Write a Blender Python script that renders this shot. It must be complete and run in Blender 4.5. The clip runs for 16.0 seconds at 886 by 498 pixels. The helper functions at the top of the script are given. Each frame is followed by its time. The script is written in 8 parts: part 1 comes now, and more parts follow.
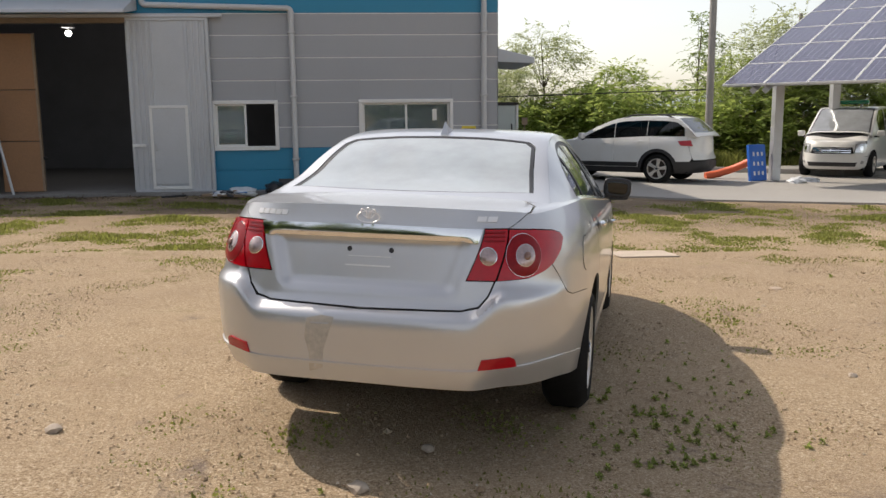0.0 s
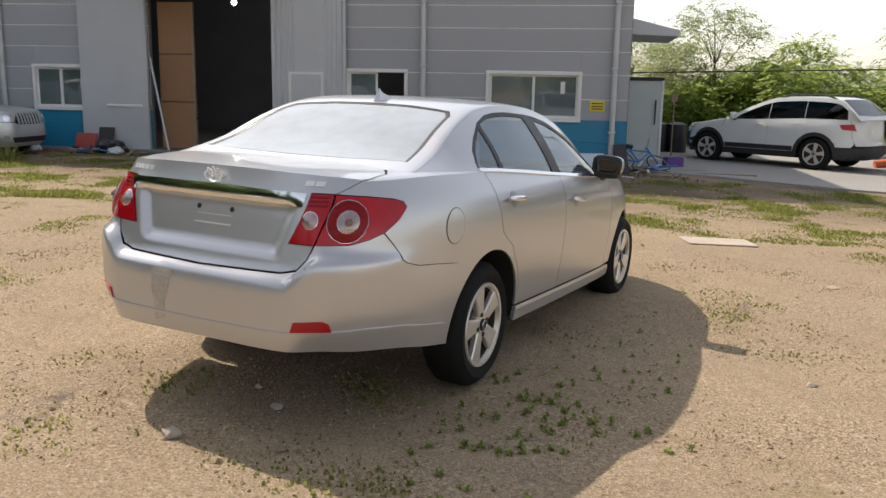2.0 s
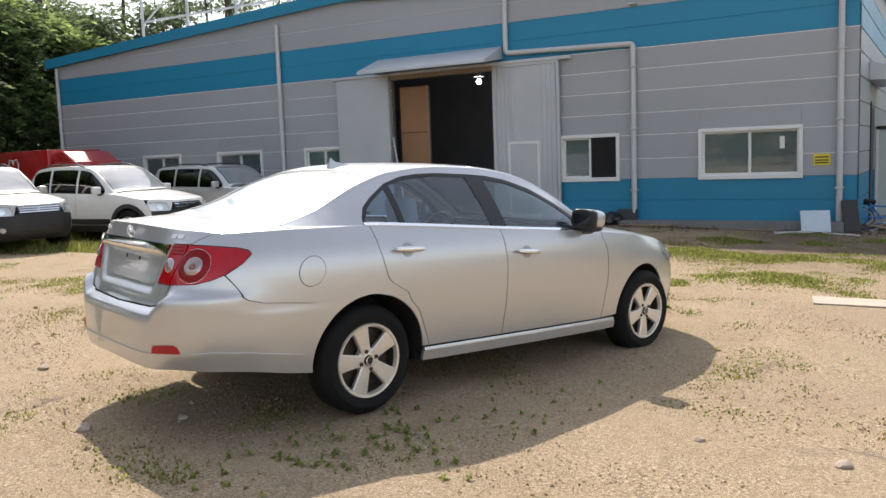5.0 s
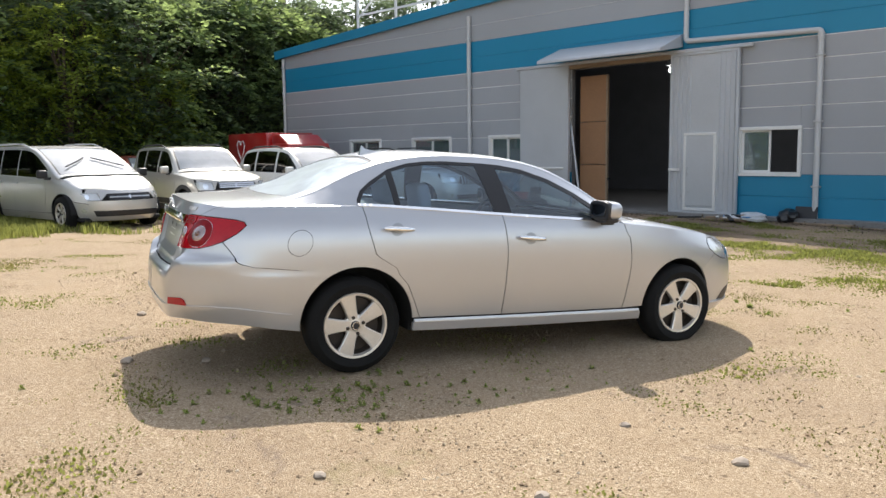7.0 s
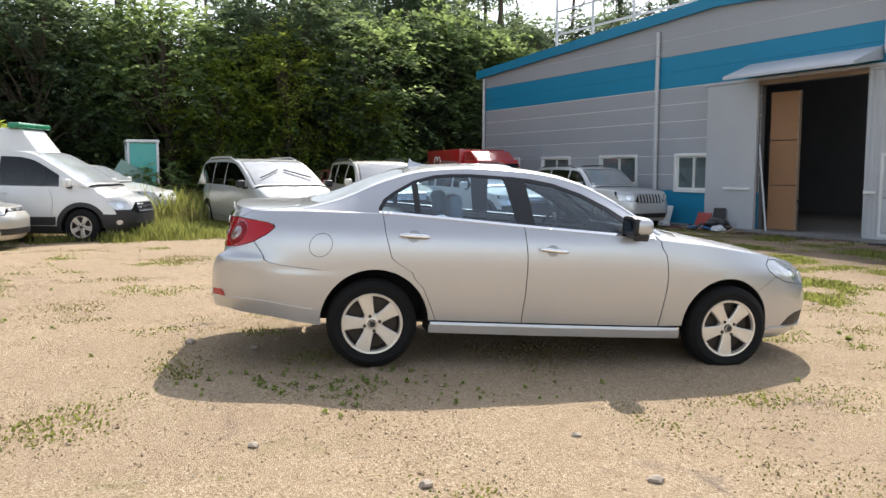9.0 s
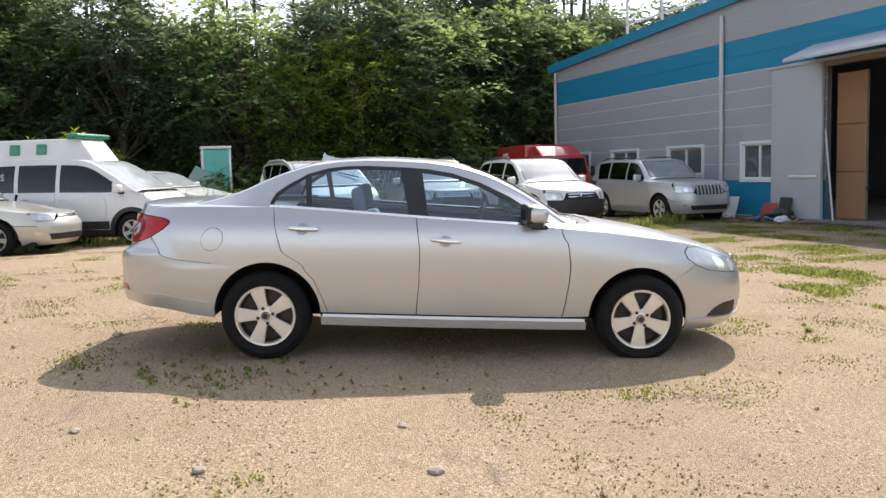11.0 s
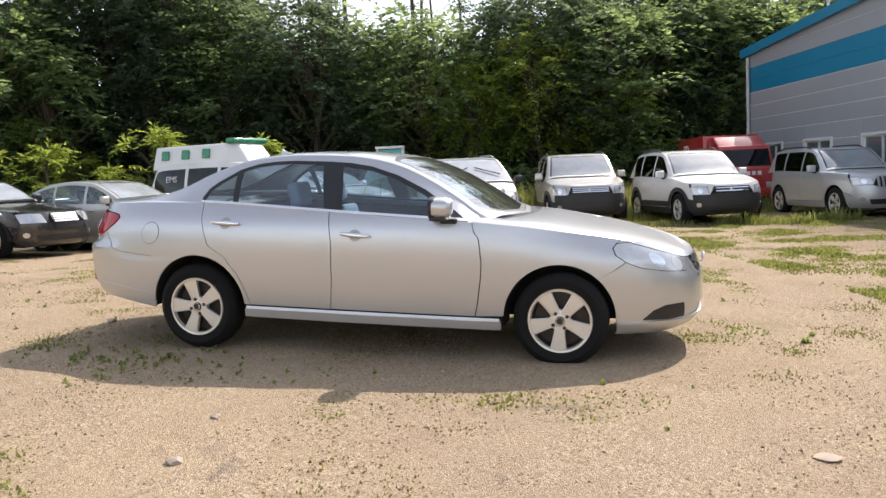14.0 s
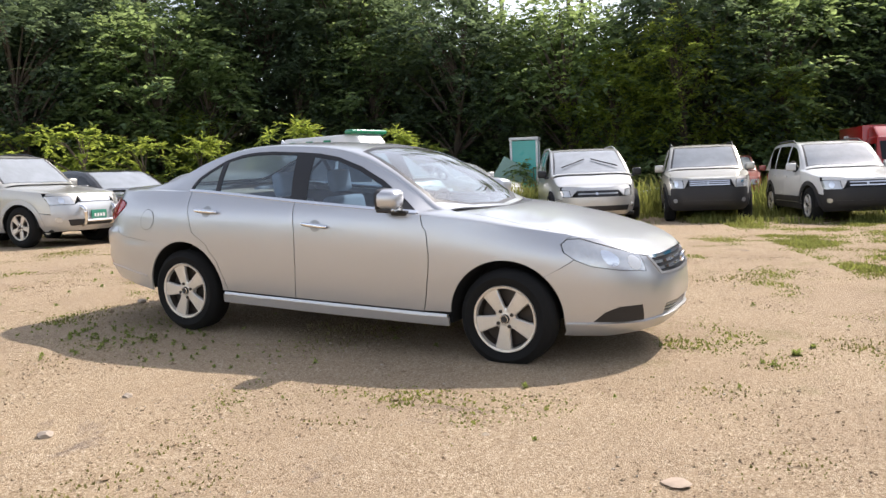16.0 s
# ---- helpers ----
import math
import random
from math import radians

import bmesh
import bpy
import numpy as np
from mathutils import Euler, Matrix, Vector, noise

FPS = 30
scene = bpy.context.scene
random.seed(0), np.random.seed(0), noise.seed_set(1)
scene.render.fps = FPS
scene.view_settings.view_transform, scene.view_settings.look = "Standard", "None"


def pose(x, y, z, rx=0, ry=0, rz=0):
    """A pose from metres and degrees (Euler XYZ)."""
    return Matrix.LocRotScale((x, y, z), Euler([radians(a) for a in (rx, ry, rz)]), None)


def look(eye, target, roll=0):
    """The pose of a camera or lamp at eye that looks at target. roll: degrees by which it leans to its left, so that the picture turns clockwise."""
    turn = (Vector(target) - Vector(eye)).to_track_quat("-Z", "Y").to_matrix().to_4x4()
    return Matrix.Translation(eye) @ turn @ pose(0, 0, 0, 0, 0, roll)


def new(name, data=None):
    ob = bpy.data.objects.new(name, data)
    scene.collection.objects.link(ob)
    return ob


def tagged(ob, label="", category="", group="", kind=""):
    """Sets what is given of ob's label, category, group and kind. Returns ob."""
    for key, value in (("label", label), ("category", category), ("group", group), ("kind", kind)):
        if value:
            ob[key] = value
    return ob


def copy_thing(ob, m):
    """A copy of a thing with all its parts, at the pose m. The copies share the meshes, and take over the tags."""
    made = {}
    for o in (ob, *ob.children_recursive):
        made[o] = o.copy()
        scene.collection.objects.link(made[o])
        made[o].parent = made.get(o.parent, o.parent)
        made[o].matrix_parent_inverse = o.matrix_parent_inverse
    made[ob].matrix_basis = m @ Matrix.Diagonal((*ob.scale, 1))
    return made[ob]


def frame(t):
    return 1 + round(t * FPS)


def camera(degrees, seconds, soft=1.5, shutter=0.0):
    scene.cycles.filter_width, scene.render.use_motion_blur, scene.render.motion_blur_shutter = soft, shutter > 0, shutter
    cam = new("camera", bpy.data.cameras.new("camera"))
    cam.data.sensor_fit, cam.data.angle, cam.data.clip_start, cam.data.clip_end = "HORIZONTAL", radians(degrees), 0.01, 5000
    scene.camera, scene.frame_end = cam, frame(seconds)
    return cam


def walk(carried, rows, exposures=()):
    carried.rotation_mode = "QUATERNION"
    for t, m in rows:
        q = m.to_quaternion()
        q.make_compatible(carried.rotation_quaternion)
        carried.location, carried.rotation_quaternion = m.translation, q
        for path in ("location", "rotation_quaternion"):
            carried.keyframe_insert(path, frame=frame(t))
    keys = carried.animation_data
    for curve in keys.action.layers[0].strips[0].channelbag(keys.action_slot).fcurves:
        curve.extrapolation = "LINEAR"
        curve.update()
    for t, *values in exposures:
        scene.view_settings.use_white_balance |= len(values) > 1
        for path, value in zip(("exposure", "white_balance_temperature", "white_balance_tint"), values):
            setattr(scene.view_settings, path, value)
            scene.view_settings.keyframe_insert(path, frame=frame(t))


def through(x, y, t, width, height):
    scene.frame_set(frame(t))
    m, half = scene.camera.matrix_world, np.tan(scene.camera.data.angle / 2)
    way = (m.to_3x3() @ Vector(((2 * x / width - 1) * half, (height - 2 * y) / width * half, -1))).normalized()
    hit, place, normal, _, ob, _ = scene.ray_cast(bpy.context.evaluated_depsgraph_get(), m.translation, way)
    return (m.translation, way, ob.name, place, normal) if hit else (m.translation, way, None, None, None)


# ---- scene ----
cam = camera(55.9, 16.0)
# seconds, eye x y z, yaw, pitch, roll
ROWS = [
    (0, 0.0860, 0.1858, 1.3738, -3.846, -9.070, -0.580),
    (0.5, 0.4441, 0.2336, 1.3591, 1.462, -9.563, 0.395),
    (1, 0.8082, 0.2581, 1.3557, 3.801, -9.622, -0.122),
    (1.5, 1.1889, 0.2435, 1.3606, 7.355, -10.609, -0.229),
    (2, 1.5715, 0.2829, 1.3469, 9.183, -10.902, 1.059),
    (2.5, 1.9627, 0.2718, 1.3378, 12.132, -10.381, 0.446),
    (3, 2.3636, 0.2729, 1.3379, 18.237, -9.826, 0.044),
    (3.5, 2.7766, 0.3437, 1.3208, 18.581, -9.050, -0.027),
    (4, 3.1917, 0.3855, 1.3207, 22.961, -7.871, -1.166),
    (6.5, 5.0467, 1.0245, 1.2719, 42.588, -6.022, -1.084),
    (7, 5.4265, 1.1714, 1.2811, 47.247, -6.623, -0.700),
    (7.5, 5.7349, 1.4000, 1.2480, 48.090, -6.500, 0.110),
    (8, 6.0497, 1.6522, 1.2368, 50.664, -5.707, -0.346),
    (8.5, 6.3043, 1.8934, 1.2422, 57.903, -5.575, 0.275),
    (11, 7.1067, 3.6605, 1.1581, 70.987, -5.274, -1.497),
    (11.5, 7.1995, 4.0260, 1.1303, 73.935, -5.905, -1.607),
    (12, 7.2436, 4.4233, 1.1146, 75.185, -5.935, -1.657),
    (12.5, 7.3472, 4.8109, 1.0937, 77.780, -5.576, -2.436),
    (13, 7.3370, 5.1848, 1.0638, 80.501, -5.655, -2.007),
    (13.5, 7.3316, 5.5642, 1.0485, 82.385, -5.429, -2.764),
    (14, 7.3863, 5.9346, 1.0425, 87.363, -4.862, -2.517),
    (14.5, 7.3562, 6.2977, 1.0169, 90.356, -4.584, -1.665),
    (15, 7.3590, 6.6922, 0.9952, 92.021, -3.949, -2.160),
    (15.5, 7.3164, 7.0655, 0.9870, 95.955, -4.836, -3.212),
    (16, 7.1836, 7.4503, 0.9800, 99.596, -4.956, -2.177),
]


def heading(x, y, z, yaw, pitch, roll):
    """The eye with its yaw to the left of +y, pitch up and roll."""
    a, b = radians(yaw), radians(pitch)
    way = Vector((-math.sin(a) * math.cos(b), math.cos(a) * math.cos(b), math.sin(b)))
    return look(Vector((x, y, z)), Vector((x, y, z)) + way, roll)


walk(cam, [(r[0], heading(*r[1:])) for r in ROWS], [(0.0, 0.60, 6900, 13), (4.0, 0.92, 6650, 12), (7.0, 1.13, 6450, 10), (11.0, 1.12, 6420, 12), (16.0, 1.06, 6420, 14)])

# ---- world and sun ----
SUN_WAY = Vector((-0.708, 0.645, 1.0)).normalized()
world = bpy.data.worlds.new("sky")
scene.world = world
world.use_nodes = True
wn = world.node_tree.nodes
sky = wn.new("ShaderNodeTexSky")
sky.sky_type, sky.sun_disc = "NISHITA", False
sky.sun_elevation = math.asin(SUN_WAY.z)
sky.sun_rotation = math.atan2(SUN_WAY.x, SUN_WAY.y)
sky.air_density, sky.dust_density, sky.ozone_density, sky.altitude = 1.1, 1.3, 1.0, 50
haze = wn.new("ShaderNodeHueSaturation")
haze.inputs["Saturation"].default_value = 0.48
world.node_tree.links.new(sky.outputs[0], haze.inputs["Color"])
world.node_tree.links.new(haze.outputs[0], wn["Background"].inputs[0])
wn["Background"].inputs[1].default_value = 0.125
sun = new("sun", bpy.data.lights.new("sun", "SUN"))
sun.data.energy, sun.data.angle, sun.data.color = 2.9, radians(0.6), (1.0, 0.93, 0.83)
sun.matrix_world = look(SUN_WAY * 50, (0, 0, 0))

# ---- materials ----
def nodes_of(name):
    m = bpy.data.materials.new(name)
    m.use_nodes = True
    nt = m.node_tree
    return m, nt, nt.nodes["Principled BSDF"]


def noise_node(nt, scale, detail=4.0, rough=0.6, coord="Object"):
    tc = nt.nodes.new("ShaderNodeTexCoord")
    n = nt.nodes.new("ShaderNodeTexNoise")
    n.inputs["Scale"].default_value, n.inputs["Detail"].default_value, n.inputs["Roughness"].default_value = scale, detail, rough
    nt.links.new(tc.outputs[coord], n.inputs["Vector"])
    return n


def ramp(nt, source, stops):
    r = nt.nodes.new("ShaderNodeValToRGB")
    while len(r.color_ramp.elements) < len(stops):
        r.color_ramp.elements.new(0.5)
    for e, (at, c) in zip(r.color_ramp.elements, stops):
        e.position = at
        e.color = (*c, 1) if isinstance(c, tuple) else (c, c, c, 1)
    nt.links.new(source, r.inputs[0])
    return r.outputs[0]


def mixed(nt, factor, a, b, mode="MIX"):
    m = nt.nodes.new("ShaderNodeMix")
    m.data_type, m.blend_type = "RGBA", mode
    for sock, v in ((m.inputs[0], factor), (m.inputs[6], a), (m.inputs[7], b)):
        if isinstance(v, (int, float)):
            sock.default_value = v
        elif isinstance(v, tuple):
            sock.default_value = (*v, 1)
        else:
            nt.links.new(v, sock)
    return m.outputs[2]


def bumped(nt, bsdf, height, strength=0.3, dist=0.01):
    b = nt.nodes.new("ShaderNodeBump")
    b.inputs["Strength"].default_value, b.inputs["Distance"].default_value = strength, dist
    nt.links.new(height, b.inputs["Height"])
    nt.links.new(b.outputs[0], bsdf.inputs["Normal"])


def mat(name, c, rough=0.6, metal=0.0, vary=0.18, scale=1.5, fine=30.0, bump=0.15, dist=0.004, coat=0.0, dirt=None, dirt_at=0.62, random_tone=0.0, coord="Object", spec=0.5):
    """A surface with a colour that varies at two scales, grain in its relief and, if asked, stains of another colour."""
    m, nt, p = nodes_of(name)
    big, small = noise_node(nt, scale, 5, coord=coord), noise_node(nt, fine, 3, coord=coord)
    lo, hi = tuple(v * (1 - vary) for v in c), tuple(min(1, v * (1 + vary)) for v in c)
    col = ramp(nt, big.outputs[0], [(0.3, lo), (0.7, hi)])
    col = mixed(nt, 0.35, col, ramp(nt, small.outputs[0], [(0.35, tuple(v * (1 - vary) for v in c)), (0.65, hi)]))
    if dirt:
        spots = noise_node(nt, scale * 2.7, 8, 0.7, coord)
        col = mixed(nt, ramp(nt, spots.outputs[0], [(dirt_at, 0.0), (dirt_at + 0.12, 0.8)]), col, dirt)
    if random_tone:
        info = nt.nodes.new("ShaderNodeObjectInfo")
        col = mixed(nt, 1.0, col, ramp(nt, info.outputs["Random"], [(0, 1 - random_tone), (1, 1.0)]), "MULTIPLY")
    nt.links.new(col, p.inputs["Base Color"])
    nt.links.new(ramp(nt, big.outputs[0], [(0.3, max(0.02, rough * 0.85)), (0.7, min(1, rough * 1.15))]), p.inputs["Roughness"])
    p.inputs["Metallic"].default_value, p.inputs["Coat Weight"].default_value, p.inputs["Coat Roughness"].default_value = metal, coat, 0.05
    p.inputs["Specular IOR Level"].default_value = spec
    if bump:
        bumped(nt, p, small.outputs[0], bump, dist)
    return m


def glass_mat(name, tint, gloss=0.9, dust_or_veil=0.0, film_tone=(0.62, 0.60, 0.56), ior=1.55):
    """Thin window glass: clear and tinted, with its gloss by Fresnel and, if asked, a thin uneven film: dusty, or a
    pale veil that stands in for reflected sky or a lighter room.
    """
    m, nt, p = nodes_of(name)
    nt.nodes.remove(p)
    tr, gl, mx, lw, power, fr = (nt.nodes.new(k) for k in ("ShaderNodeBsdfTransparent", "ShaderNodeBsdfGlossy", "ShaderNodeMixShader", "ShaderNodeLayerWeight", "ShaderNodeMath", "ShaderNodeMath"))
    tr.inputs[0].default_value = (*tint, 1)
    gl.inputs["Color"].default_value, gl.inputs["Roughness"].default_value = (gloss, gloss, gloss, 1), 0.015
    # gloss of a thin pane, the same from both of its sides
    straight = 1.6 * ((ior - 1) / (ior + 1)) ** 2
    lw.inputs["Blend"].default_value, power.operation, fr.operation = 0.5, "POWER", "MULTIPLY_ADD"
    power.inputs[1].default_value, fr.inputs[1].default_value, fr.inputs[2].default_value = 4.0, 1 - straight, straight
    nt.links.new(lw.outputs["Facing"], power.inputs[0])
    nt.links.new(power.outputs[0], fr.inputs[0])
    nt.links.new(fr.outputs[0], mx.inputs[0])
    nt.links.new(tr.outputs[0], mx.inputs[1])
    nt.links.new(gl.outputs[0], mx.inputs[2])
    last = mx.outputs[0]
    if dust_or_veil:
        df, m2, film = nt.nodes.new("ShaderNodeBsdfDiffuse"), nt.nodes.new("ShaderNodeMixShader"), noise_node(nt, 3.0, 6, 0.6)
        df.inputs[0].default_value = (*film_tone, 1)
        nt.links.new(ramp(nt, film.outputs[0], [(0.3, dust_or_veil * 0.85), (0.7, dust_or_veil * 1.15)]), m2.inputs[0])
        nt.links.new(last, m2.inputs[1])
        nt.links.new(df.outputs[0], m2.inputs[2])
        last = m2.outputs[0]
    nt.links.new(last, nt.nodes["Material Output"].inputs[0])
    return m


def paint(name, c, metal=0.0, rough=0.28, dust_or_veil=(0.42, 0.36, 0.27), dusty=0.25):
    """Car paint under clear coat, with a thin uneven film of dust."""
    m, nt, p = nodes_of(name)
    film, flake = noise_node(nt, 1.6, 3, 0.55), noise_node(nt, 900, 1)
    col = mixed(nt, 0.25, c, ramp(nt, flake.outputs[0], [(0.4, tuple(v * 0.8 for v in c)), (0.6, tuple(min(1, v * 1.15) for v in c))]))
    veil = ramp(nt, film.outputs[0], [(0.35, 0.0), (0.75, dusty)])
    nt.links.new(mixed(nt, veil, col, dust_or_veil), p.inputs["Base Color"])
    nt.links.new(ramp(nt, film.outputs[0], [(0.3, rough), (0.75, rough + 0.06)]), p.inputs["Roughness"])
    p.inputs["Metallic"].default_value, p.inputs["Coat Weight"].default_value, p.inputs["Coat Roughness"].default_value = metal, 0.8, 0.05
    return m


def glow(name, c, strength):
    m, nt, p = nodes_of(name)
    p.inputs["Emission Color"].default_value, p.inputs["Emission Strength"].default_value = (*c, 1), strength
    p.inputs["Base Color"].default_value = (*c, 1)
    return m


M_PANEL = mat("grey_panel", (0.355, 0.37, 0.395), 0.5, 0, 0.06, 0.4, 60, 0.05, 0.002, dirt=(0.2, 0.19, 0.18), dirt_at=0.7, random_tone=0.07)
M_TEAL = mat("teal_panel", (0.012, 0.215, 0.37), 0.45, 0, 0.08, 0.5, 60, 0.05, 0.002, dirt=(0.05, 0.16, 0.22), dirt_at=0.7, random_tone=0.06)
M_JOINT = mat("dark_joint", (0.12, 0.12, 0.125), 0.8)
M_WHITE = mat("white_pvc", (0.72, 0.72, 0.71), 0.4, 0, 0.06, 2, 40, 0.05, 0.002, dirt=(0.45, 0.42, 0.38), dirt_at=0.66)
M_PIPE = mat("grey_pvc_pipe", (0.5, 0.51, 0.52), 0.4, 0, 0.08, 2, 40, 0.05, 0.002, dirt=(0.3, 0.28, 0.26))
M_ALU = mat("galvanised_sheet", (0.50, 0.52, 0.55), 0.45, 0.25, 0.08, 1.0, 50, 0.06, 0.002, dirt=(0.33, 0.31, 0.29), dirt_at=0.64)
M_STEEL = mat("galvanised_steel", (0.5, 0.51, 0.52), 0.42, 0.6, 0.12, 2, 60, 0.06, 0.002, dirt=(0.25, 0.16, 0.1), dirt_at=0.75)
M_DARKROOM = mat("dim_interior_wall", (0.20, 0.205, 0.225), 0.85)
M_CONC = mat("concrete", (0.31, 0.295, 0.27), 0.85, 0, 0.12, 0.6, 25, 0.3, 0.006, dirt=(0.22, 0.2, 0.17), dirt_at=0.6)
M_PLY = mat("plywood", (0.30, 0.16, 0.08), 0.65, 0, 0.15, 1.2, 30, 0.1, 0.002, random_tone=0.15)
M_WOOD = mat("weathered_wood", (0.26, 0.19, 0.13), 0.8, 0, 0.25, 4, 60, 0.3, 0.003)
# blue-grey film lightens the panes in place of the paler rooms behind
M_WINGLASS = glass_mat("window_glass", (0.55, 0.62, 0.61), ior=1.7, dust_or_veil=0.22, film_tone=(0.30, 0.38, 0.39))
M_MESH = mat("insect_screen", (0.16, 0.165, 0.165), 0.7, 0, 0.1, 3, 200, 0.2, 0.001)
M_BLACK = mat("black_plastic", (0.018, 0.018, 0.02), 0.45, 0, 0.2, 6, 80, 0.1, 0.001)
M_RUBBER = mat("tyre_rubber", (0.010, 0.0098, 0.0095), 0.85, 0, 0.3, 5, 70, 0.25, 0.002, dirt=(0.024, 0.021, 0.017), dirt_at=0.62, spec=0.25)
M_CHROME = mat("chrome", (0.82, 0.82, 0.82), 0.08, 1.0, 0.03, 8, 60, 0.0)
M_YELLOW = mat("yellow_sign", (0.75, 0.58, 0.03), 0.5)
M_BLUE = mat("blue_plastic", (0.02, 0.14, 0.55), 0.4)
M_ORANGE = mat("orange_hose", (0.75, 0.14, 0.05), 0.5)


# ---- building helpers ----
def box(bm, x0, x1, y0, y1, z0, z1, m=None):
    vs = [bm.verts.new((x, y, z)) for z in (z0, z1) for x, y in ((x0, y0), (x1, y0), (x1, y1), (x0, y1))]
    if m is not None:
        for v in vs:
            v.co = m @ v.co
    for f in ((0, 3, 2, 1), (4, 5, 6, 7), (0, 1, 5, 4), (1, 2, 6, 5), (2, 3, 7, 6), (3, 0, 4, 7)):
        bm.faces.new([vs[i] for i in f])
    return bm


def rounded(bm, w, segments=2):
    bmesh.ops.bevel(bm, geom=list(bm.edges), offset=w, segments=segments, affect="EDGES", profile=0.6)
    return bm


def bevelled_box(x0, x1, y0, y1, z0, z1, w=0.01, segments=2, m=None):
    return rounded(box(bmesh.new(), x0, x1, y0, y1, z0, z1, m), w, segments)


def tube(bm, points, r, sides=10, caps=True):
    """A pipe through the points; r is one radius or one for each point."""
    rings, n = [], len(points)
    pts = [Vector(p) for p in points]
    radii = [r] * n if isinstance(r, (int, float)) else [float(v) for v in r]
    for i, p in enumerate(pts):
        d = (pts[min(i + 1, n - 1)] - pts[max(i - 1, 0)]).normalized()
        u = d.orthogonal().normalized() if abs(d.z) > 0.99 else d.cross(Vector((0, 0, 1))).normalized()
        v = d.cross(u)
        rings.append([bm.verts.new(p + radii[i] * (math.cos(a) * u + math.sin(a) * v)) for a in (2 * math.pi * k / sides for k in range(sides))])
    for a, b in zip(rings, rings[1:]):
        for k in range(sides):
            bm.faces.new((a[k], a[(k + 1) % sides], b[(k + 1) % sides], b[k]))
    if caps:
        bm.faces.new(rings[0][::-1])
        bm.faces.new(rings[-1])
    return bm


def bend(points, r=0.08, steps=5):
    """The points with rounded corners."""
    pts, out = [Vector(p) for p in points], [Vector(points[0])]
    for a, b, c in zip(pts, pts[1:], pts[2:]):
        p, q = b + (a - b).normalized() * r, b + (c - b).normalized() * r
        out += [p.lerp(b, k / steps).lerp(b.lerp(q, k / steps), k / steps) for k in range(steps + 1)]
    return out + [pts[-1]]


def mesh_of(bm, name, smooth=40):
    if isinstance(bm, bpy.types.Mesh):
        return bm
    me = bpy.data.meshes.new(name)
    if isinstance(bm, tuple):
        me.from_pydata(*[list(map(tuple, bm[0])), [], list(map(tuple, bm[1]))])
    else:
        bmesh.ops.recalc_face_normals(bm, faces=list(bm.faces))
        bm.to_mesh(me)
        bm.free()
    if smooth:
        me.polygons.foreach_set("use_smooth", [True] * len(me.polygons))
        me.set_sharp_from_angle(angle=radians(smooth))
    me.update()
    return me


def part(name, bm, material, parent, label="", smooth=40):
    me = mesh_of(bm, name, smooth)
    if material and not me.materials:
        me.materials.append(material)
    ob = new(name, me)
    ob.parent = parent
    if label:
        tagged(ob, label)
    return ob


def thing(name, label, category, group="", kind="", at=None, bm=None, material=None, smooth=40):
    """A top-level thing: an Empty at its base, or one mesh."""
    ob = new(name, mesh_of(bm, name, smooth) if bm is not None else None)
    if bm is not None:
        ob.data.materials.append(material)
    if at is not None:
        ob.matrix_world = at
    return tagged(ob, label, category, group, kind)


def curve(points):
    """A smooth function through (at, value) points without overshoot."""
    xs, ys = np.array([p[0] for p in points], float), np.array([p[1] for p in points], float)
    h, d = np.diff(xs), np.diff(ys) / np.diff(xs)
    m = np.zeros(len(xs))
    m[0], m[-1] = d[0], d[-1]
    for i in range(1, len(xs) - 1):
        if d[i - 1] * d[i] > 0:
            w1, w2 = 2 * h[i] + h[i - 1], h[i] + 2 * h[i - 1]
            m[i] = (w1 + w2) / (w1 / d[i - 1] + w2 / d[i])

    def f(x):
        x = np.asarray(x, float)
        c = np.clip(x, xs[0], xs[-1])
        i = np.clip(np.searchsorted(xs, c) - 1, 0, len(xs) - 2)
        t = (c - xs[i]) / h[i]
        return (2 * t**3 - 3 * t**2 + 1) * ys[i] + (t**3 - 2 * t**2 + t) * h[i] * m[i] + (-2 * t**3 + 3 * t**2) * ys[i + 1] + (t**3 - t**2) * h[i] * m[i + 1]

    return f


def ground_height(x, y):
    """The lie of the yard, with the wooded slope on the far side."""
    x, y = np.asarray(x, float), np.asarray(y, float)
    u, v = x - 0.286, y - 4.62
    z = -0.133 - np.where(u > 0, 0.029 * 5 * np.tanh(u / 5), 0.029 * 2.5 * np.tanh(u / 2.5)) - np.where(v > 0, 0.025 * 6 * np.tanh(v / 6), 0.025 * 3 * np.tanh(v / 3))
    away = np.clip(-x - 24.5 + 0.3 * np.clip(-y, 0, 14), 0, 60)
    z = z - 0.20 * np.exp(-(((x + 12.0) / 4.0) ** 2) - ((y - 0.5) / 3.6) ** 2)
    return z + 7.0 * np.tanh(0.30 * away * np.clip(away / 4, 0, 1) * np.clip((40 - y) / 20, 0, 1) / 7.0)


def gz(x, y):
    return float(ground_height(x, y))

# ---- ground ----
M_SOIL, nt, p = nodes_of("sandy_soil")
big, mid, fine, grit = noise_node(nt, 0.35, 6, 0.6), noise_node(nt, 1.7, 8, 0.7), noise_node(nt, 22, 7, 0.8), noise_node(nt, 110, 3, 0.65)
c = ramp(nt, mid.outputs[0], [(0.28, (0.32, 0.21, 0.115)), (0.48, (0.50, 0.36, 0.205)), (0.7, (0.62, 0.475, 0.295))])
c = mixed(nt, ramp(nt, big.outputs[0], [(0.40, 0.0), (0.62, 0.65)]), c, (0.31, 0.22, 0.145))
